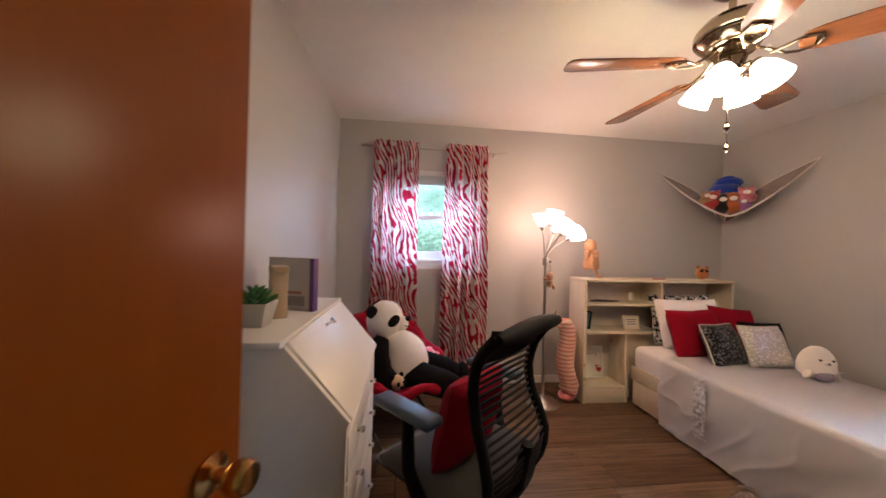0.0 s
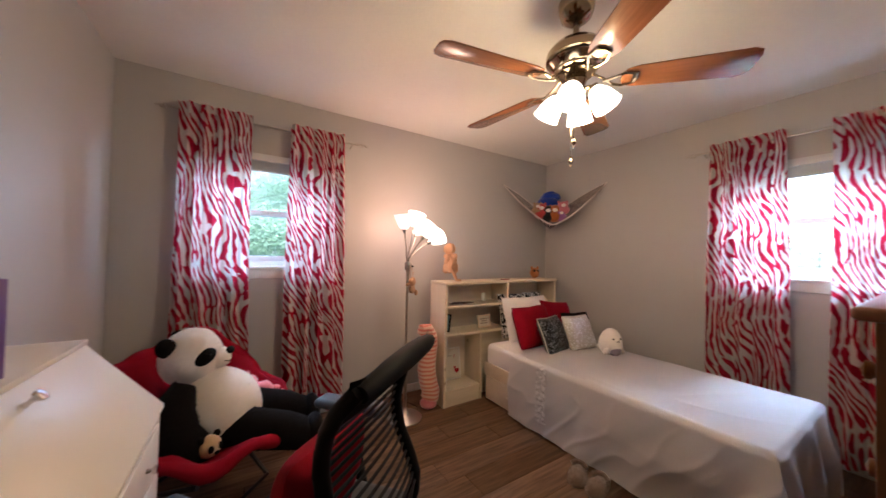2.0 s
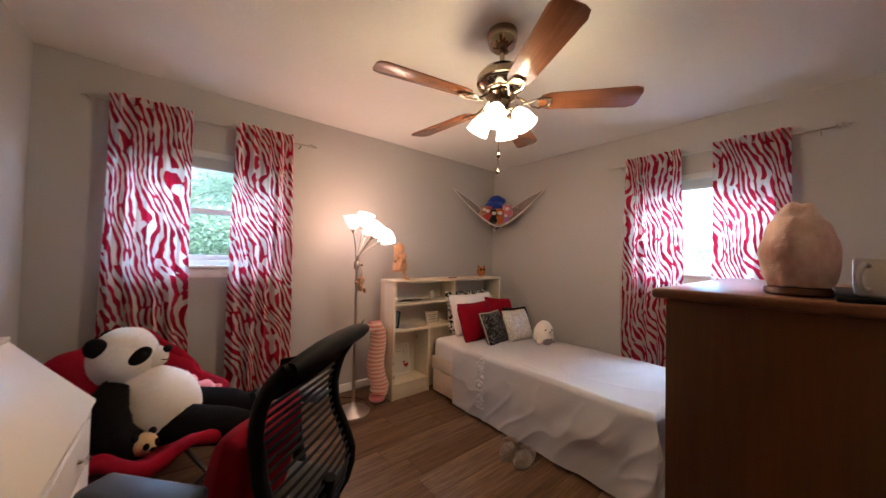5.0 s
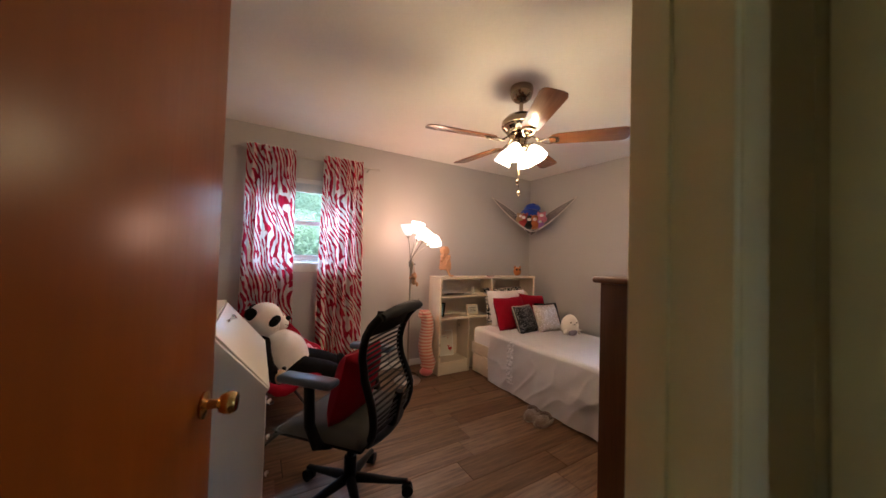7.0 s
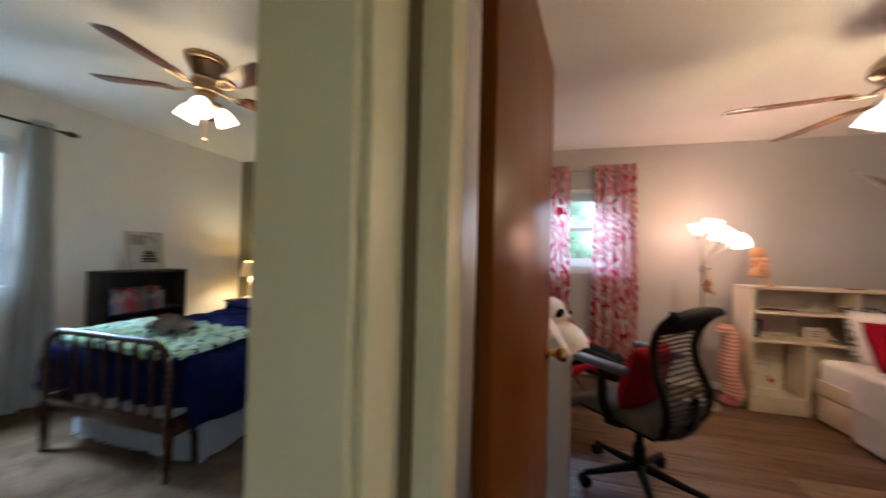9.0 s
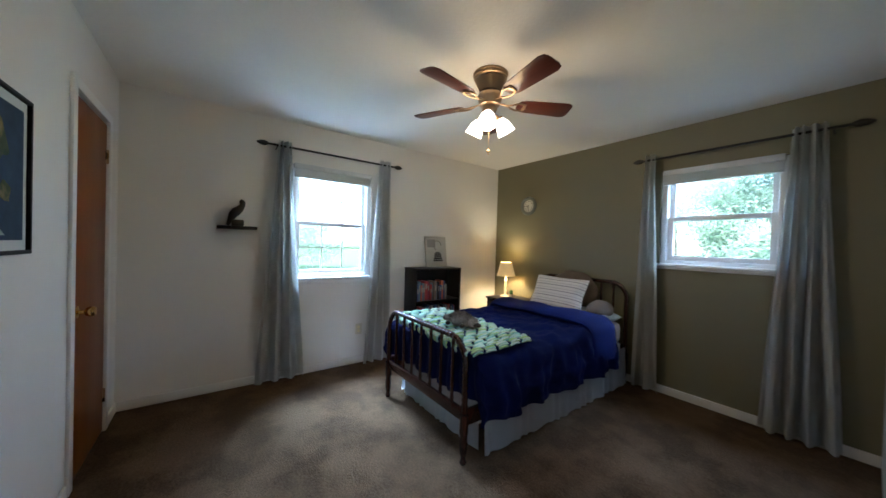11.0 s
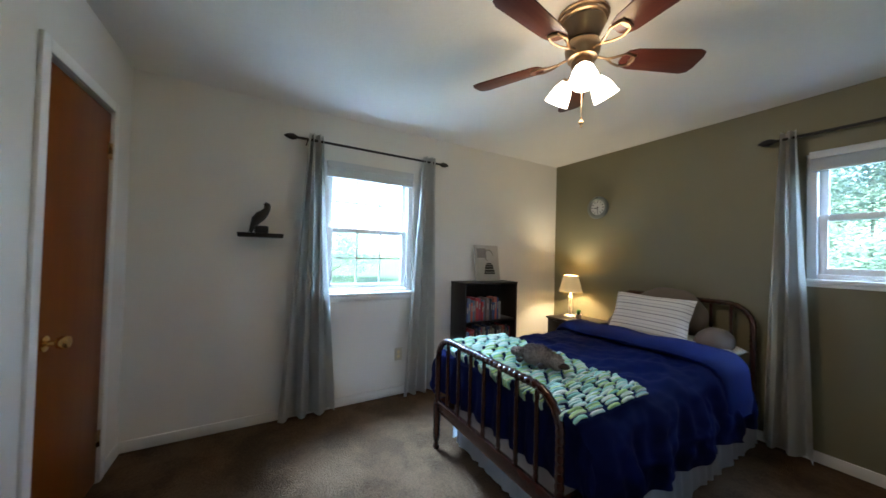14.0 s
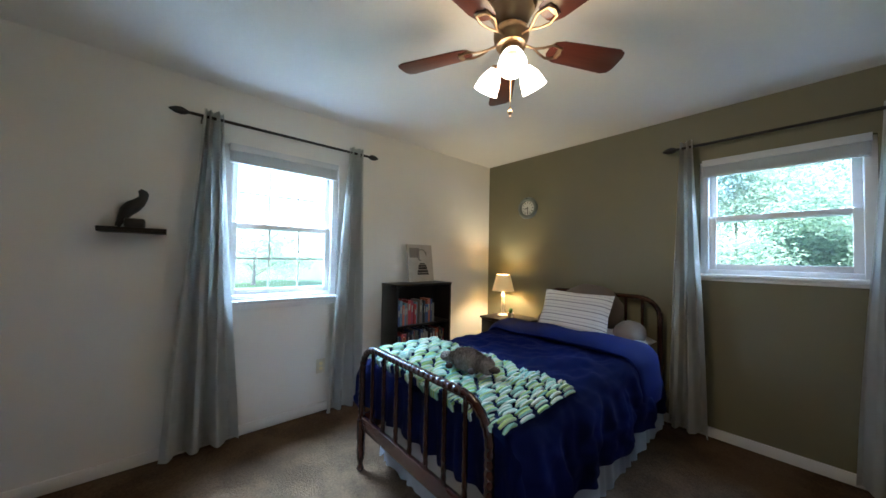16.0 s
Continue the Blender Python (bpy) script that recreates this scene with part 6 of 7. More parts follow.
SEQ_BLACK = sequin_mat("black_sequin", (0.012, 0.012, 0.012), (0.22, 0.22, 0.22), 0.3, 0.4)
SEQ_SILVER = sequin_mat("silver_sequin", (0.60, 0.56, 0.50), (0.85, 0.85, 0.85), 0.3, 0.32)
PIPING = cloth("ivory_piping", (0.60, 0.54, 0.46), 0.1)


def sequin_pillow(label, mat, m):
    t = thing("sequin_pillow", label, "pillow")
    b = part("cover", pillow(Build(), 0.30, 0.30, 0.12, m, seed=7.0), mat, t)
    ring = [m @ Vector((sx * 0.15 * (1 - 0.05 * (1 - abs(sy))), sy * 0.15 * (1 - 0.05 * (1 - abs(sx))), 0)) for sx, sy in [(-1 + k / 5, -1) for k in range(10)] + [(1, -1 + k / 5) for k in range(10)] + [(1 - k / 5, 1) for k in range(10)] + [(-1, 1 - k / 5) for k in range(10)]]
    part("piping", Build().tube(ring, 0.005, 6, closed=True), PIPING, t)
    return t


sequin_pillow("black sequined square pillow with pale piping", SEQ_BLACK, pose(1.765, 1.99, 0.632, 66, 0, 8))
sequin_pillow("silver sequined square pillow with pale piping", SEQ_SILVER, pose(2.035, 1.93, 0.632, 66, 0, -6))
tagged(part("dark_pillow", pillow(Build(), 0.30, 0.29, 0.10, pose(2.17, 2.04, 0.64, 66, 0, -14), seed=8.0), BLACK_FUR), "small dark pillow behind the silver one", "pillow")
CREAM_FUR = plain("cream_plush", (0.82, 0.76, 0.70), 0.95, 0, 0.06, 30, 0.4, 260, sheen=0.5, bdist=0.004)
pg = thing("plush_seal", "egg-shaped white plush seal with a lilac belly on the bed", "stuffed toy", 2.10, 1.74, 0.512, -118)
pg.matrix_basis = pose(2.10, 1.70, 0.515, 0, 0, -112) @ pose(0, 0, 0, 0, 8, 0) @ Matrix.Diagonal((0.92, 0.92, 0.92, 1))
part("body", Build().lathe([(0, 0), (0.06, 0.004), (0.088, 0.03), (0.096, 0.075), (0.09, 0.125), (0.07, 0.175), (0.042, 0.207), (0.018, 0.218), (0, 0.22)], n=30).fuzz(3500, 0.005, 0.0012, 9), CREAM_FUR, pg)
part("muzzle", Build().ball((0.078, 0, 0.138), (0.014, 0.024, 0.013), None, 14, 10), CREAM_FUR, pg)
part("nose", Build().ball((0.093, 0, 0.142), (0.004, 0.007, 0.005), None, 10, 8), BLACK_PLASTIC, pg)
part("mouth", Build().tube([(0.088, -0.014, 0.134), (0.094, -0.006, 0.130), (0.095, 0, 0.134), (0.094, 0.006, 0.130), (0.088, 0.014, 0.134)], 0.0014, 6), BLACK_PLASTIC, pg)
for s in (1, -1):
    part("eye", Build().ball((0.073, s * 0.034, 0.153), (0.006, 0.010, 0.007), None, 10, 8), BLACK_PLASTIC, pg)
    part("flipper", Build().ball((0.05, s * 0.078, 0.045), (0.03, 0.012, 0.038), pose(0, 0, 0, s * 20, 0, 0), 14, 10), CREAM_FUR, pg)
part("belly_patch", Build().ball((0.060, 0.0, 0.048), (0.044, 0.056, 0.050), None, 16, 12), plain("mauve_plush", (0.34, 0.28, 0.34), 0.95, 0, 0.1, 30, 0.4, 260), pg, "lilac belly patch")
# lace band across the bedspread
LACE = plain("white_lace", (0.84, 0.82, 0.83), 0.95, 0, 0.06, 80, 0.8, 120, bdist=0.006)


def lace(u, v):
    s = u * 1.40 - 0.42
    W = BX1 - BX0
    y = 1.76 + 0.085 * (v - 0.5)
    r = 0.035
    o = 0.013 * noise.noise(Vector((s * 45, y * 60, 1)))
    if s < 0:
        d = -s
        x = BX0 - (r * math.sin(min(d / r, 1.57))) - 0.016 * min(1, d / 0.25)
        z = 0.522 - (r * (1 - math.cos(min(d / r, 1.57))) + max(0, d - r * 1.57))
        return Vector((x - 0.018 + o, y - 0.02 * d, z))
    return Vector((BX0 + s, y, 0.522 + 0.3 * o))


part("lace_band", Build().sheet(lambda u, v: lace(u * 0.98, v), 160, 10, 0.003), LACE, cover, "ruffled white lace band")

TAUPE_FUR = plain("taupe_fleece", (0.20, 0.145, 0.115), 1.0, 0, 0.25, 60, 0.8, 240, sheen=0.6, bdist=0.008)
for x, y, rz in ((1.262, 1.395, 205), (1.275, 1.275, 192)):
    sl = thing("slipper", "fuzzy taupe slipper on the floor by the bed", "slipper", x, y, 0.0, rz, "pair of slippers")
    part("sole", Build().prism([(0.12 * math.cos(a) * (1.0 if math.cos(a) > 0 else 0.95), 0.045 * math.sin(a)) for a in [k * math.pi / 12 for k in range(24)]], 0, 0.018, 0.004), TAUPE_FUR, sl)
    part("upper", Build().ball((0.045, 0, 0.018), (0.085, 0.052, 0.042), None, 20, 12, 0.12, 2.0, 12).fuzz(1500, 0.012, 0.0016, 5), TAUPE_FUR, sl)
    part("cuff", Build().tube([(-0.015, -0.042, 0.045), (-0.03, -0.02, 0.058), (-0.034, 0, 0.06), (-0.03, 0.02, 0.058), (-0.015, 0.042, 0.045)], 0.014, 8), TAUPE_FUR, sl)

# toy hammock in the corner
hm = thing("toy_hammock", "white-edged net toy hammock strung across the corner", "hammock")
P0, P1, PC = Vector((2.02, 2.90, 2.10)), Vector((2.745, 2.11, 2.085)), Vector((2.735, 2.89, 2.02))
NET = plain("white_net_cord", (0.68, 0.62, 0.58), 0.9, 0, 0.1, 40, 0.3, 300)
NET_DARK = cloth("open_netting", (0.36, 0.25, 0.22), 0.25, 0.9, 200, 0.2, 0.6)
nt = NET_DARK.node_tree
holes = nt.nodes.new("ShaderNodeBsdfTransparent")
net_mix = nt.nodes.new("ShaderNodeMixShader")
net_mix.inputs[0].default_value = 0.55
nt.links.new(nt.nodes["Principled BSDF"].outputs[0], net_mix.inputs[1])
nt.links.new(holes.outputs[0], net_mix.inputs[2])
nt.links.new(net_mix.outputs[0], nt.nodes["Material Output"].inputs[0])


def ham(u, v):
    a = P0.lerp(P1, u)
    sag = 1 - abs(2 * u - 1) ** 1.4
    front = a + Vector((-0.02, -0.02, 0)) * sag - Vector((0, 0, 0.455 * sag))
    back = a.lerp(PC, 0.78 * (1 - (2 * u - 1) ** 2)) - Vector((0, 0, 0.38 * sag))
    p = front.lerp(back, v)
    p.z -= 0.035 * math.sin(math.pi * v) * sag
    return p


part("front_cord", Build().tube([ham(k / 40, 0) for k in range(41)], [0.0045 + 0.0035 * math.sin(math.pi * k / 40) * (1 + 0.3 * math.sin(k * 2.4)) for k in range(41)], 8), NET, hm, "thick white edge cord")
part("back_cord", Build().tube([ham(k / 24, 1) for k in range(25)], 0.004, 6), NET, hm)
part("netting", Build().sheet(ham, 40, 12, 0.003), NET_DARK, hm, "thin open netting")
for k in range(4, 37, 3):
    part("net_strand", Build().tube([ham(k / 40, j / 8) + Vector((0, 0, -0.006)) for j in range(9)], 0.0028, 6), NET, hm)
for p, d in ((P0, (0, 1, 0)), (P1, (1, 0, 0))):
    part("hook", Build().tube([p, p + Vector(d) * 0.012], 0.005, 8), CHROME, hm)
TOYS = [("blue plush toy", (0.012, 0.045, 0.34), 0.48, 1.800, 0.130, 0.110), ("red plush toy", (0.45, 0.05, 0.05), 0.36, 1.720, 0.070, 0.075), ("black plush toy", (0.010, 0.010, 0.011), 0.455, 1.685, 0.072, 0.080),
        ("orange plush toy", (0.40, 0.12, 0.03), 0.555, 1.685, 0.074, 0.082), ("lilac plush toy", (0.36, 0.16, 0.40), 0.645, 1.695, 0.055, 0.055), ("pink plush toy", (0.62, 0.20, 0.24), 0.665, 1.765, 0.068, 0.062), ("tan plush toy", (0.38, 0.24, 0.12), 0.31, 1.77, 0.060, 0.055)]
for k, (lab, c, u, v, s, h) in enumerate(TOYS):
    s, h = s * 1.12, h * 1.08
    b0 = ham(u, 0.42 if k else 0.62)
    fm = plain(lab.split()[0] + "_toy_fur", c, 0.95, 0, 0.25, 50, 0.6, 260, sheen=0.4, bdist=0.005)
    ty = thing("plush_toy", "small " + lab + " lying in the toy hammock", "stuffed toy", b0.x, b0.y, v, -135, "toys in the hammock")
    part("body", Build().ball((0, 0, h * 0.75), (s * 0.9, s, h * 0.8), None, 18, 12, 0.12, k), fm, ty)
    if k:
        part("head", Build().ball((s * 0.35, 0, h * 1.55), (s * 0.7, s * 0.75, h * 0.6), None, 16, 12, 0.08, k), fm, ty)
        for q in (1, -1):
            part("ear", Build().ball((s * 0.2, q * s * 0.55, h * 2.05), (s * 0.22, s * 0.22, s * 0.26), None, 10, 8), fm, ty)
        part("muzzle", Build().ball((s * 0.98, 0, h * 1.42), (s * 0.25, s * 0.34, s * 0.26), None, 12, 8), CREAM_FUR, ty)
    else:
        part("flap", Build().ball((0, 0.02, h * 1.55), (s * 0.7, s * 0.72, h * 0.5), None, 16, 10, 0.3), fm, ty)

# things on the headboard
SKIN = plain("peach_doll_cloth", (0.58, 0.33, 0.19), 0.8, 0, 0.25, 40, 0.3, 200)
dl = Build()
dl.lathe([(0, 0.165), (0.052, 0.168), (0.05, 0.175), (0.05, 0.20), (0.04, 0.23), (0.026, 0.26), (0.02, 0.275), (0.022, 0.30), (0.0, 0.31)], (0.0, 0, -0.09), 20)
dl.ball((0, 0, 0.245), (0.03, 0.028, 0.036), None, 16, 12)
dl.ball((-0.008, 0.008, 0.25), (0.04, 0.036, 0.045), None, 16, 12, 0.2)
for k in range(16):
    a = k * 0.393
    dl.ball((0.034 * math.cos(a), 0.034 * math.sin(a), 0.085 + 0.035 * (k % 4)), (0.018, 0.018, 0.024), None, 8, 6, 0.3, k)
dl.fuzz(2600, 0.012, 0.0018, 12)
for s in (1, -1):
    dl.tube([(0.012, s * 0.014, 0.09), (0.03, s * 0.015, 0.045), (0.045, s * 0.016, 0.008)], [0.010, 0.009, 0.008], 8)
    dl.ball((0.058, s * 0.016, 0.008), (0.02, 0.01, 0.008), None, 10, 8)
    dl.tube([(0, s * 0.02, 0.195), (0.01, s * 0.045, 0.165), (0.02, s * 0.05, 0.13)], 0.008, 8)
doll = tagged(part("doll", dl, SKIN, m=pose(1.12, 2.60, 1.052, 0, 0, -40) @ Matrix.Diagonal((1.3, 1.3, 1.15, 1))), "peach cloth doll in a ruffled dress standing on the headboard", "doll")
owl = thing("small_owl_plush", "little orange plush owl on the headboard", "stuffed toy", 2.285, 2.66, 1.052, -115)
ORANGE = plain("orange_plush", (0.42, 0.15, 0.04), 0.95, 0, 0.3, 50, 0.6, 260, sheen=0.4, bdist=0.004)
part("body", Build().ball((0, 0, 0.055), (0.048, 0.052, 0.058), None, 18, 12, 0.1), ORANGE, owl)
for s in (1, -1):
    part("eye", Build().ball((0.038, s * 0.02, 0.08), (0.012, 0.014, 0.014), None, 10, 8), BLACK_PLASTIC, owl)
    part("tuft", Build().ball((0, s * 0.035, 0.11), (0.012, 0.014, 0.02), None, 10, 8), ORANGE, owl)
tagged(part("red_glasses", Build().tube([(0, -0.06, 0.006), (0.03, -0.03, 0.006), (0.01, 0, 0.006), (0.03, 0.03, 0.006), (0.0, 0.07, 0.006), (-0.02, 0.11, 0.005)], 0.005, 8), plain("dark_red_plastic", (0.20, 0.012, 0.02), 0.4), m=pose(1.72, 2.54, 1.052, 0, 0, -80)), "folded dark red glasses lying on the headboard", "glasses")
tagged(part("hair_band", Build().tube([(0, 0, 0.008), (0.06, 0.015, 0.006), (0.14, 0.012, 0.006), (0.22, 0.0, 0.007), (0.28, 0.012, 0.006)], [0.004, 0.014, 0.012, 0.007, 0.004], 8), plain("dark_brown_plastic", (0.05, 0.022, 0.014), 0.4), m=pose(1.09, 2.56, 0.845)), "dark brown hair accessory lying on a shelf", "hair accessory")
tagged(part("small_jar", Build().lathe([(0, 0), (0.022, 0), (0.024, 0.05), (0.019, 0.06), (0.02, 0.072), (0, 0.073)], n=18), CERAMIC, m=pose(1.56, 2.66, 0.845)), "small pale jar on a shelf", "jar")
tagged(part("small_jar", Build().lathe([(0, 0), (0.03, 0), (0.034, 0.03), (0.03, 0.055), (0.026, 0.055), (0, 0.05)], n=18), CERAMIC, m=pose(2.10, 2.63, 0.845)), "small pale bowl on a shelf", "jar")


def photo_frame(label, x, y, z, w, h, rz, lean, border, picture, extra=None, cat="photo frame"):
    f = thing("photo_frame", label, cat, x, y, z)
    f.matrix_basis = pose(x, y, z + 0.001, 0, 0, rz) @ pose(0, 0, 0, -lean)
    t = 0.012
    for q in ((-w / 2, w / 2, h - t, h), (-w / 2, w / 2, 0, t), (-w / 2, -w / 2 + t, t, h - t), (w / 2 - t, w / 2, t, h - t)):
        part("frame_bar", Build().box(q[0], q[1], 0, 0.014, q[2], q[3], 0.002), border, f)
    part("print", Build().box(-w / 2 + t, w / 2 - t, 0.006, 0.010, t, h - t), picture, f, smooth=False)
    if extra:
        extra(f)
    return f


BLUEPIC = plain("pale_blue_picture", (0.22, 0.42, 0.48), 0.3, 0, 0.3, 25, 0)
WHITEPIC = plain("white_card", (0.66, 0.62, 0.56), 0.5, 0, 0.04, 20, 0)
photo_frame("small picture in a black frame", 1.055, 2.60, 0.607, 0.12, 0.155, -58, 12, BLACK_PLASTIC, BLUEPIC)


def plaque_print(f):
    for z, w in ((0.075, 0.10), (0.055, 0.07), (0.035, 0.09)):
        part("text_line", Build().box(-w / 2, w / 2, 0.0035, 0.0055, z, z + 0.008), MIDINK, f, "grey lettering bar", smooth=False)


photo_frame("small white plaque with grey lettering", 1.50, 2.56, 0.607, 0.165, 0.115, 4, 8, PINE, WHITEPIC, plaque_print)


def board_print(f):
    red = plain("red_marker", (0.42, 0.015, 0.03), 0.6, 0, 0.1, 20, 0)
    hb_ = Build()
    for cx, cz, s in ((0.075, 0.075, 1.0), (0.055, 0.105, 0.5)):
        pts = []
        for k in range(20):
            a = 2 * math.pi * k / 20
            pts.append((cx + s * 0.0016 * 16 * math.sin(a) ** 3, cz + s * 0.0016 * (13 * math.cos(a) - 5 * math.cos(2 * a) - 2 * math.cos(3 * a) - math.cos(4 * a))))
        hb_.prism(pts, 0.0, 0.002, 0, Matrix(((1, 0, 0, 0), (0, 0, 1, 0.0035), (0, 1, 0, 0), (0, 0, 0, 1))))
    part("heart", hb_, red, f, "red hearts", smooth=False)
    cu = bpy.data.curves.new("question", "FONT")
    cu.body, cu.size, cu.extrude = "?", 0.05, 0.0006
    tmp = bpy.data.objects.new("question", cu)
    me = bpy.data.meshes.new_from_object(tmp)
    me.materials.append(red)
    q = new("question_mark", me)
    q.parent = f
    q.matrix_basis = pose(0.045, 0.0045, 0.185, 90)
    part("text_line", Build().box(-0.06, 0.03, 0.0035, 0.0055, 0.21, 0.214), MIDINK, f, "grey lettering bar", smooth=False)


photo_frame("white framed board with hearts and a question mark", 1.185, 2.66, 0.135, 0.235, 0.285, -4, 9, TRIM_WHITE, WHITEPIC, board_print, "sign")

# plush worm by the headboard and a trinket on the lamp


def worm_mat():
    m, t, p, l = nodes_of("striped_orange_plush")
    co = t.nodes.new("ShaderNodeTexCoord")
    w = t.nodes.new("ShaderNodeTexWave")
    w.bands_direction = "Z"
    w.inputs["Scale"].default_value, w.inputs["Distortion"].default_value, w.inputs["Detail"].default_value = 9.5, 2.5, 1.0
    l.new(co.outputs["Object"], w.inputs["Vector"])
    f = ramp(t, w.outputs["Fac"], [(0.35, 0.0), (0.6, 1.0)])
    l.new(mixed(t, f, (0.62, 0.20, 0.15), (0.72, 0.48, 0.36)), p.inputs["Base Color"])
    p.inputs["Roughness"].default_value = 0.95
    p.inputs["Sheen Weight"].default_value = 0.4
    bumped(t, p, noise_of(t, 260, 3), 0.7, 0.006)
    return m


wm = thing("plush_worm", "long orange and pink striped plush worm leaning by the headboard", "stuffed toy", 0.885, 2.56, 0)
part("body", Build().tube([(0.01, -0.02, 0.085), (0.025, -0.02, 0.14), (-0.005, -0.02, 0.22), (-0.02, -0.01, 0.32), (-0.005, 0, 0.42), (0.01, 0, 0.52), (0.005, 0, 0.60), (-0.02, 0, 0.65), (-0.06, 0, 0.655), (-0.085, 0, 0.62)], [0.075, 0.078, 0.075, 0.074, 0.072, 0.07, 0.068, 0.062, 0.05, 0.025], 18).fuzz(2500, 0.010, 0.0016, 6), worm_mat(), wm)
part("foot", Build().ball((0.0, -0.02, 0.045), (0.072, 0.07, 0.045), None, 16, 12), PINK_FUR, wm)
tk = Build().ball((0, 0, 0), (0.03, 0.026, 0.035), None, 14, 10, 0.2).ball((0, 0, -0.055), (0.026, 0.024, 0.035), None, 14, 10, 0.2).ball((-0.035, 0, -0.02), (0.02, 0.014, 0.014)).ball((0.03, -0.01, -0.085), (0.014, 0.014, 0.022)).tube([(0, 0, 0.03), (0.004, 0, 0.07), (-0.008, 0.008, 0.115)], 0.0025, 6)
tagged(part("hanging_plush", tk, plain("tan_peach_plush", (0.48, 0.28, 0.17), 0.95, 0, 0.25, 50, 0.6, 260), m=pose(0.668, 2.455, 1.07)), "small tan plush hanging from the floor lamp", "stuffed toy")

# on the chest


def salt_mat():
    m, t, p, l = nodes_of("pink_rock_salt")
    a = noise_of(t, 18, 6, (1, 1, 0.6))
    l.new(ramp(t, a, [(0.3, (0.46, 0.25, 0.20)), (0.5, (0.66, 0.45, 0.39)), (0.7, (0.80, 0.68, 0.62))]), p.inputs["Base Color"])
    p.inputs["Roughness"].default_value = 0.5
    p.inputs["Subsurface Weight"].default_value = 0.4
    p.inputs["Subsurface Radius"].default_value = (0.03, 0.012, 0.008)
    bumped(t, p, noise_of(t, 60, 5), 0.6, 0.008)
    return m


TOPZ = CZ + 0.024
sa = thing("salt_lamp", "unlit pink rock salt lamp on a wooden base", "salt lamp", 0.535, 0.10, TOPZ)
part("base", Build().lathe([(0, 0), (0.046, 0), (0.051, 0.005), (0.050, 0.015), (0.045, 0.018), (0, 0.018)], n=28), plain("dark_walnut_base", (0.10, 0.035, 0.014), 0.25, 0, 0.2, 40, 0.1), sa)
sb_ = Build().ball((0, 0, 0.084), (0.062, 0.060, 0.106), None, 48, 34, 0.10, 3.0, 9.0)
for v in sb_.bm.verts:
    v.co.z = max(v.co.z, 0.0185)
    v.co += v.co.normalized() * (0.0035 * noise.noise(v.co * 45) + 0.0016 * noise.noise(v.co * 120))
    k = 0.94 - 0.16 * max(0, (v.co.z - 0.11) / 0.1)
    v.co.x, v.co.y = v.co.x * k, v.co.y * k
part("salt_rock", sb_, salt_mat(), sa, "rough pink salt crystal")
tr = tagged(part("black_tray", Build().box(0.44, 0.86, -0.11, 0.052, TOPZ, TOPZ + 0.008, 0.003), BLACK_PLASTIC), "flat black tray on the chest", "tray")
MUG = plain("white_glazed_mug", (0.74, 0.71, 0.66), 0.18, 0, 0.03, 20, 0.02)
cd = thing("mug", "white ceramic mug standing on the chest", "mug", 0.520, 0.000, TOPZ + 0.008, 150)
cd.scale = (0.78, 0.78, 0.84)
part("bowl", Build().lathe([(0, 0), (0.034, 0), (0.039, 0.004), (0.0405, 0.02), (0.0405, 0.078), (0.0395, 0.080), (0.037, 0.078), (0.037, 0.012), (0.03, 0.007), (0, 0.007)], n=36), MUG, cd)
part("handle", Build().tube([(0.038, 0, 0.066), (0.052, 0, 0.070), (0.064, 0, 0.060), (0.067, 0, 0.042), (0.062, 0, 0.025), (0.050, 0, 0.015), (0.038, 0, 0.016)], 0.0058, 10), MUG, cd)

# on the desk
DT = ZT + 0.02
po = thing("potted_succulent", "green succulent in a white square pot", "plant", -1.0, 1.06, DT)
part("pot_bottom", Build().prism([(-0.034, -0.034), (0.034, -0.034), (0.034, 0.034), (-0.034, 0.034)], 0, 0.004, 0), CERAMIC, po)
pb = Build()
for a in range(4):
    pb.sheet(lambda u, v, a=a: (pose(0, 0, 0, 0, 0, 90 * a) @ Vector(((0.036 + 0.016 * v), (2 * u - 1) * (0.036 + 0.016 * v), 0.078 * v))), 6, 6, 0.004)
part("pot_wall", pb, CERAMIC, po)
part("soil", Build().box(-0.046, 0.046, -0.046, 0.046, 0.06, 0.066), plain("dark_soil", (0.03, 0.02, 0.014), 0.95, 0, 0.3, 60, 0.6, 200), po)
for ring, (n, r, up, s) in enumerate(((9, 0.045, 0.012, 1.0), (7, 0.03, 0.028, 0.9), (5, 0.016, 0.042, 0.7))):
    for k in range(n):
        mk = pose(0, 0, 0.072, 0, 0, 360 * k / n + 20 * ring) @ pose(r, 0, up, 0, -28 - 14 * ring, 0)
        part("leaf", Build().ball((0, 0, 0), (0.03 * s, 0.012 * s, 0.006 * s), mk, 10, 6), LEAF, po)
BOX = plain("cream_box_card", (0.56, 0.52, 0.47), 0.6, 0, 0.08, 12, 0.1, 150)
PURPLE = plain("purple_cover", (0.10, 0.045, 0.20), 0.45, 0, 0.12, 20, 0.1, 150)
bx_ = thing("boxed_game", "cream shadow box with a printed panel on the desk", "box", -0.985, 1.335, DT, -18)
part("box_body", Build().box(-0.095, 0.095, -0.018, 0.018, 0, 0.215, 0.002), BOX, bx_)
part("printed_panel", Build().box(-0.02, 0.075, -0.0195, -0.0182, 0.02, 0.06), MIDINK, bx_, "dark printed panel", smooth=False)
part("printed_stripe", Build().box(-0.02, 0.06, -0.0195, -0.0182, 0.068, 0.08), plain("red_print", (0.35, 0.16, 0.10), 0.6), bx_, smooth=False)
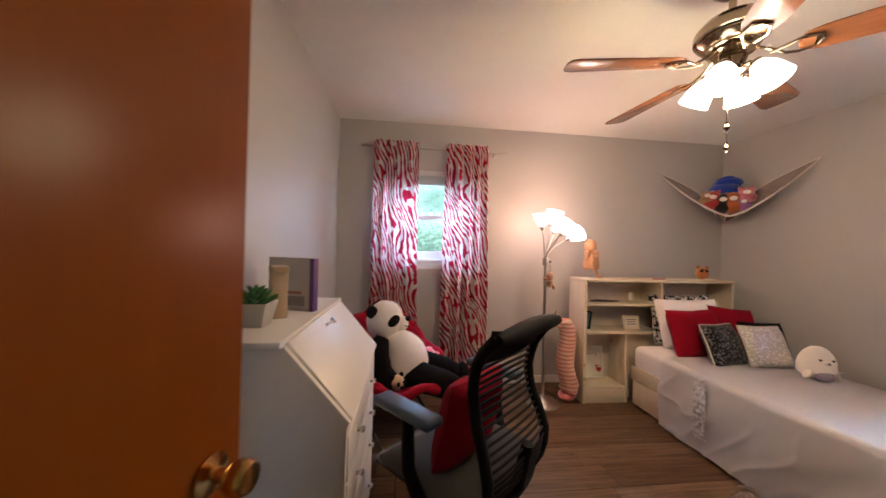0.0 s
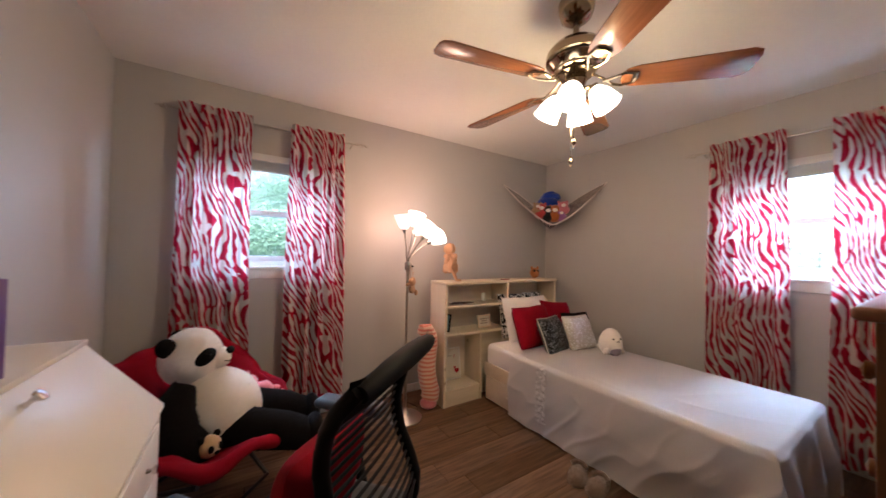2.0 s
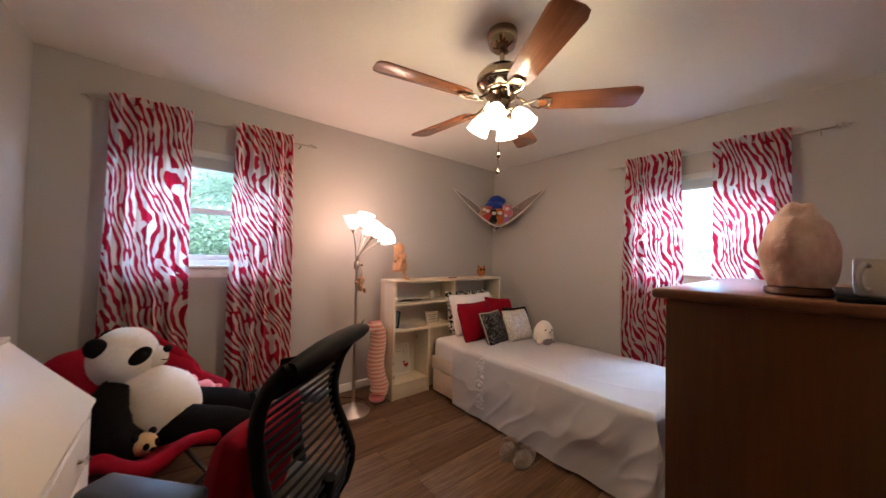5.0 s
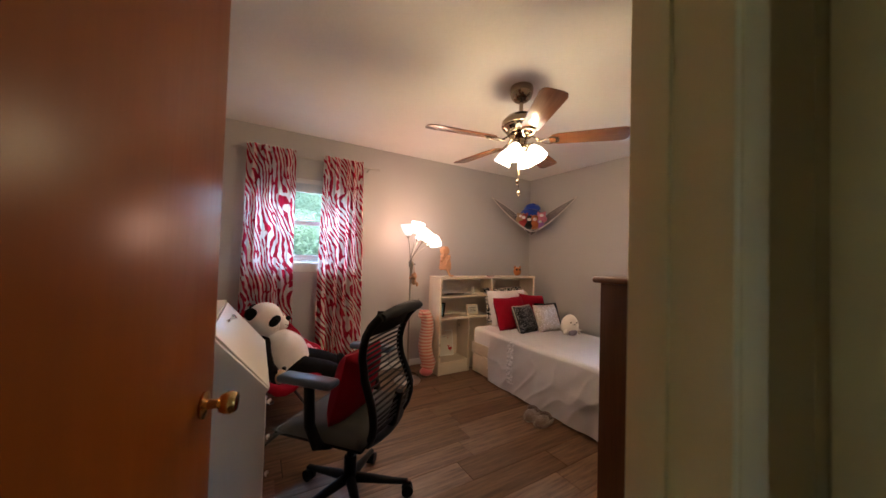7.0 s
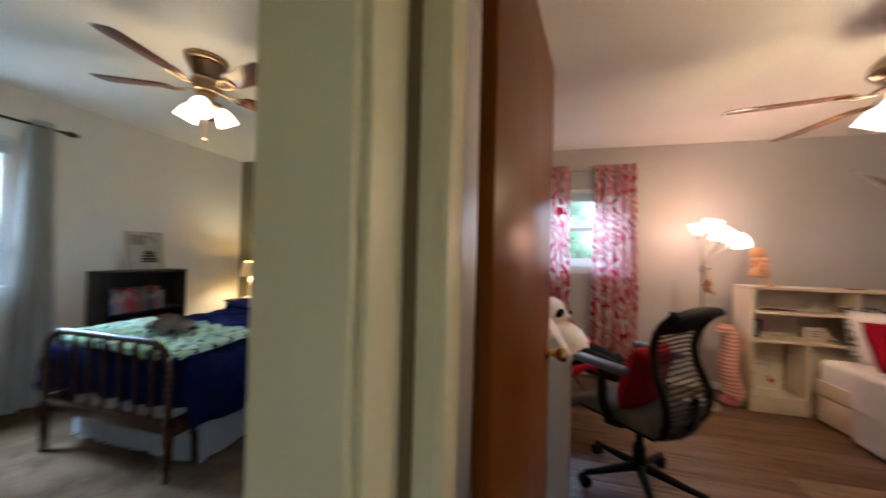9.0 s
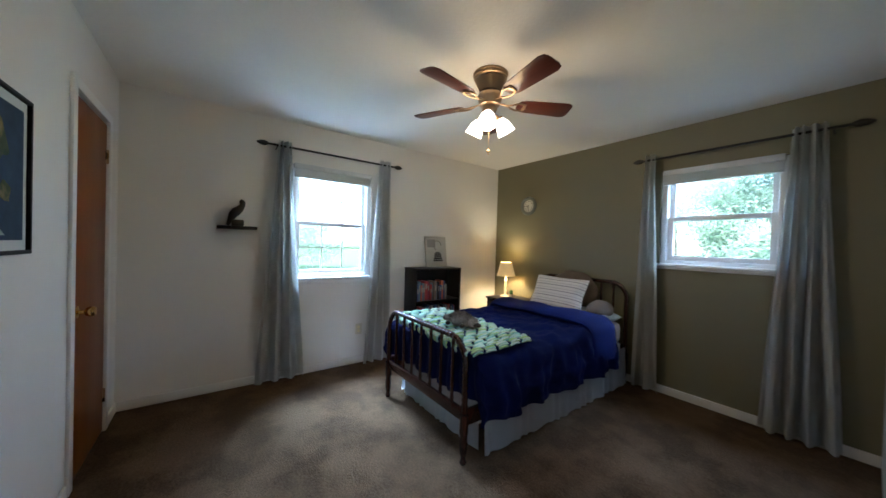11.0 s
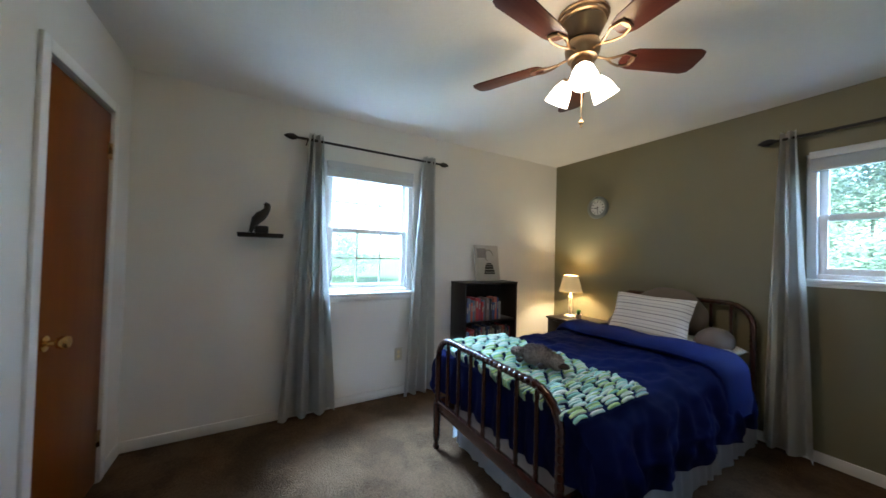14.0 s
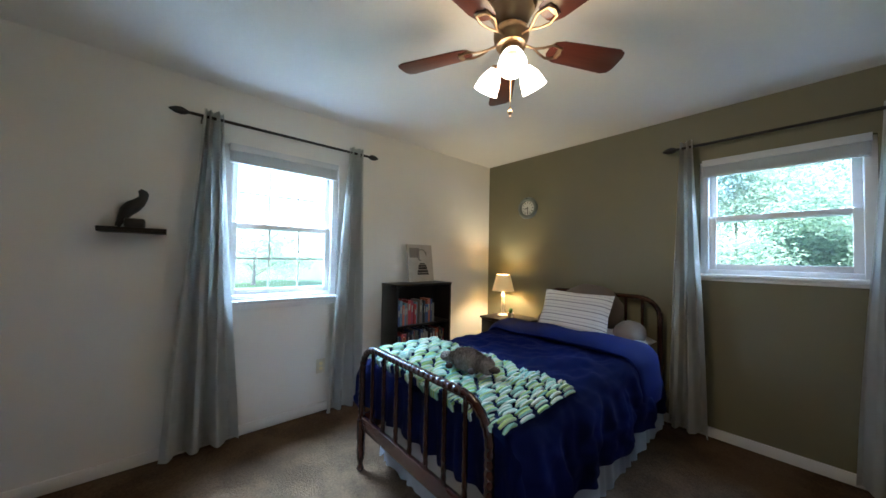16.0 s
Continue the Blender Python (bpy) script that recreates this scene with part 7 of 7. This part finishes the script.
part("spine", Build().box(0.0952, 0.099, -0.0185, 0.0185, 0.001, 0.214, 0.001), PURPLE, bx_, "purple side panel")
part("spine", Build().box(0.0992, 0.112, -0.016, 0.0165, 0.0, 0.213, 0.001), PURPLE, bx_, "purple booklet side")
LET = wood("raw_letter_wood", (0.38, 0.26, 0.15), (0.52, 0.38, 0.24), 0.6, "z", 5.0)
lt = thing("wooden_letter", "raw wooden letter H standing on the desk", "letter", -0.985, 1.20, DT, -62)
part("stroke", Build().box(-0.05, -0.022, -0.026, 0.026, 0, 0.165, 0.002), LET, lt)
part("stroke", Build().box(0.022, 0.05, -0.026, 0.026, 0, 0.165, 0.002), LET, lt)
part("cross_stroke", Build().box(-0.022, 0.022, -0.0255, 0.0255, 0.075, 0.10, 0.002), LET, lt)
for q in ((-0.062, -0.010), (0.010, 0.062)):
    part("serif", Build().box(q[0], q[1], -0.0265, 0.0265, 0.165, 0.187, 0.002), LET, lt)

# ---- outdoors ----
GRASS = plain("lawn_grass", (0.05, 0.085, 0.035), 0.95, 0, 0.35, 0.7, 0.6, 30, bdist=0.03)
tagged(part("ground", Build().box(-300, 300, -300, 300, -0.62, -0.6), GRASS, None, "", False), "green mown lawn reaching the horizon", "lawn", "", "structure")
tagged(part("driveway", Build().box(-16, -11.5, -25, 25, -0.598, -0.588), plain("pale_concrete", (0.26, 0.25, 0.23), 0.9, 0, 0.1, 2, 0.3, 60), None, "", False), "pale concrete road beyond the lawn", "road", "", "structure")
BARK = plain("tree_bark", (0.16, 0.14, 0.12), 0.95, 0, 0.3, 8, 0.8, 40, bdist=0.02)


def leaf_mat(name, c):
    m, t, p, l = nodes_of(name)
    gi = t.nodes.new("ShaderNodeNewGeometry")
    l.new(mixed(t, gi.outputs["Random Per Island"], tuple(v * 0.75 for v in c), tuple(v * 1.25 for v in c)), p.inputs["Base Color"])
    p.inputs["Roughness"].default_value = 0.6
    tr_ = t.nodes.new("ShaderNodeBsdfTranslucent")
    tr_.inputs[0].default_value = rgba(tuple(v * 1.4 for v in c))
    ms = t.nodes.new("ShaderNodeMixShader")
    ms.inputs[0].default_value = 0.75
    l.new(p.outputs[0], ms.inputs[1])
    l.new(tr_.outputs[0], ms.inputs[2])
    l.new(ms.outputs[0], t.nodes["Material Output"].inputs[0])
    return m


LEAVES = leaf_mat("tree_leaves", (0.18, 0.25, 0.18))


def leafy(blobs, count, size, seed):
    r = random.Random(seed)
    vs, fs = [], []
    for k in range(count):
        c, rad = r.choice(blobs)
        d = Vector((r.gauss(0, 1), r.gauss(0, 1), r.gauss(0, 1))).normalized()
        p = Vector(c) + d * rad * (r.random() ** 0.45) * (0.8 + 0.35 * noise.noise(d * 2.2 + Vector(c)))
        a = Vector((r.uniform(-1, 1), r.uniform(-1, 1), r.uniform(-0.6, 0.6))).normalized()
        b = a.cross(Vector((r.uniform(-1, 1), r.uniform(-1, 1), 1))).normalized()
        s = size * r.uniform(0.6, 1.3)
        i = len(vs)
        vs += [tuple(p - a * s), tuple(p + b * s * 0.45), tuple(p + a * s), tuple(p - b * s * 0.45)]
        fs.append((i, i + 1, i + 2, i + 3))
    return vs, fs


def tree(x, y, h, spread, seed, label, count=11000):
    r = random.Random(seed)
    t = thing("tree", label, "tree", x, y, -0.6)
    tips = []
    b = Build().tube([(0, 0, 0), (0.04, 0.02, h * 0.2), (-0.03, 0.05, h * 0.45), (0.05, 0, h * 0.75)], [0.13, 0.09, 0.06, 0.02], 10)
    for k in range(12):
        a = k * 2.4 + r.uniform(-0.3, 0.3)
        z0 = h * r.uniform(0.08, 0.6)
        q = Vector((math.cos(a) * spread * r.uniform(0.5, 0.85), math.sin(a) * spread * r.uniform(0.5, 0.85), z0 + h * r.uniform(0.1, 0.3)))
        b.tube([(0, 0, z0), tuple(q * 0.5 + Vector((0, 0, z0 * 0.55))), tuple(q)], [0.03, 0.02, 0.008], 7)
        tips.append((tuple(q), spread * r.uniform(0.30, 0.48)))
        tips.append((tuple(q * 0.6 + Vector((0, 0, h * 0.25))), spread * r.uniform(0.28, 0.42)))
    part("trunk", b, BARK, t)
    vs, fs = leafy(tips, count, 0.075, seed)
    me = bpy.data.meshes.new("crown")
    me.from_pydata(vs, [], fs)
    me.materials.append(LEAVES)
    c = new("crown", me)
    c.parent = t
    return t


tree(-4.2, 21.0, 9.0, 4.6, 1, "leafy green tree on the lawn", 46000)
tree(0.8, 24.0, 8.0, 4.6, 2, "leafy green tree on the lawn", 42000)
tree(5.5, 27.0, 6.0, 4.4, 6, "leafy green tree far across the lawn", 9000)
tree(-9.0, 24.0, 9.0, 4.6, 3, "leafy green tree on the lawn", 12000)
tree(-0.8, 19.0, 7.0, 4.0, 8, "leafy green tree on the lawn", 20000)
tree(-3.6, 15.5, 4.2, 3.0, 11, "low leafy green tree on the lawn", 26000)
tree(0.2, 16.0, 4.0, 3.0, 12, "low leafy green tree on the lawn", 26000)
tree(24.0, 3.5, 4.2, 3.4, 4, "leafy green tree far across the lawn", 5000)
tree(-24.0, 3.5, 4.4, 3.6, 5, "leafy green tree across the road", 14000)
tree(-27.0, -4.0, 4.6, 3.6, 7, "leafy green tree across the road", 7000)


def shrub(x, y, s, seed):
    t = thing("shrub", "rounded green shrub on the lawn", "shrub", x, y, -0.6, 0, "shrubs outside")
    r = random.Random(seed)
    blobs = [((r.uniform(-s, s), r.uniform(-s, s), s * r.uniform(0.5, 0.9)), s * r.uniform(0.5, 0.8)) for _ in range(7)]
    vs, fs = leafy(blobs, 2600, 0.07, seed)
    me = bpy.data.meshes.new("foliage")
    me.from_pydata(vs, [], fs)
    me.materials.append(LEAVES)
    c = new("foliage", me)
    c.parent = t
    part("stems", Build().tube([(0, 0, 0), (0.1, 0.1, s * 0.7)], [0.04, 0.02], 6).tube([(0, 0, 0), (-0.15, 0, s * 0.7)], [0.04, 0.02], 6), BARK, t)


for k, (x, y, s) in enumerate(((-9.2, 1.6, 0.75), (-9.6, 0.2, 0.6), (-1.2, 6.6, 0.6), (0.2, 7.6, 0.7))):
    shrub(x, y, s, 20 + k)

# ---- floor planks ----
rp = random.Random(12)
plank_meshes = {}
PW, GAP = 0.178, 0.0016
row = 0
y = -0.22
while y < 2.91:
    y1 = min(y + PW, 2.905)
    x = -1.147 - rp.uniform(0.0, 1.1)
    while x < 2.75:
        ln = 1.22
        x0, x1 = max(x, -1.145), min(x + ln, 2.754)
        if x1 - x0 > 0.03:
            key = (round(x1 - x0, 2), round(y1 - y, 3))
            if key not in plank_meshes:
                b = Build().box(0, key[0] - GAP, 0, key[1] - GAP, -0.004, 0.0, 0.0012, seg=1)
                bmesh.ops.recalc_face_normals(b.bm, faces=b.bm.faces)
                me = bpy.data.meshes.new("plank")
                b.bm.to_mesh(me)
                b.bm.free()
                me.materials.append(PLANK)
                plank_meshes[key] = me
            o = new("plank", plank_meshes[key])
            o.parent = floor_1
            o.location = (x0, y, 0)
        x += ln
    y += PW
    row += 1
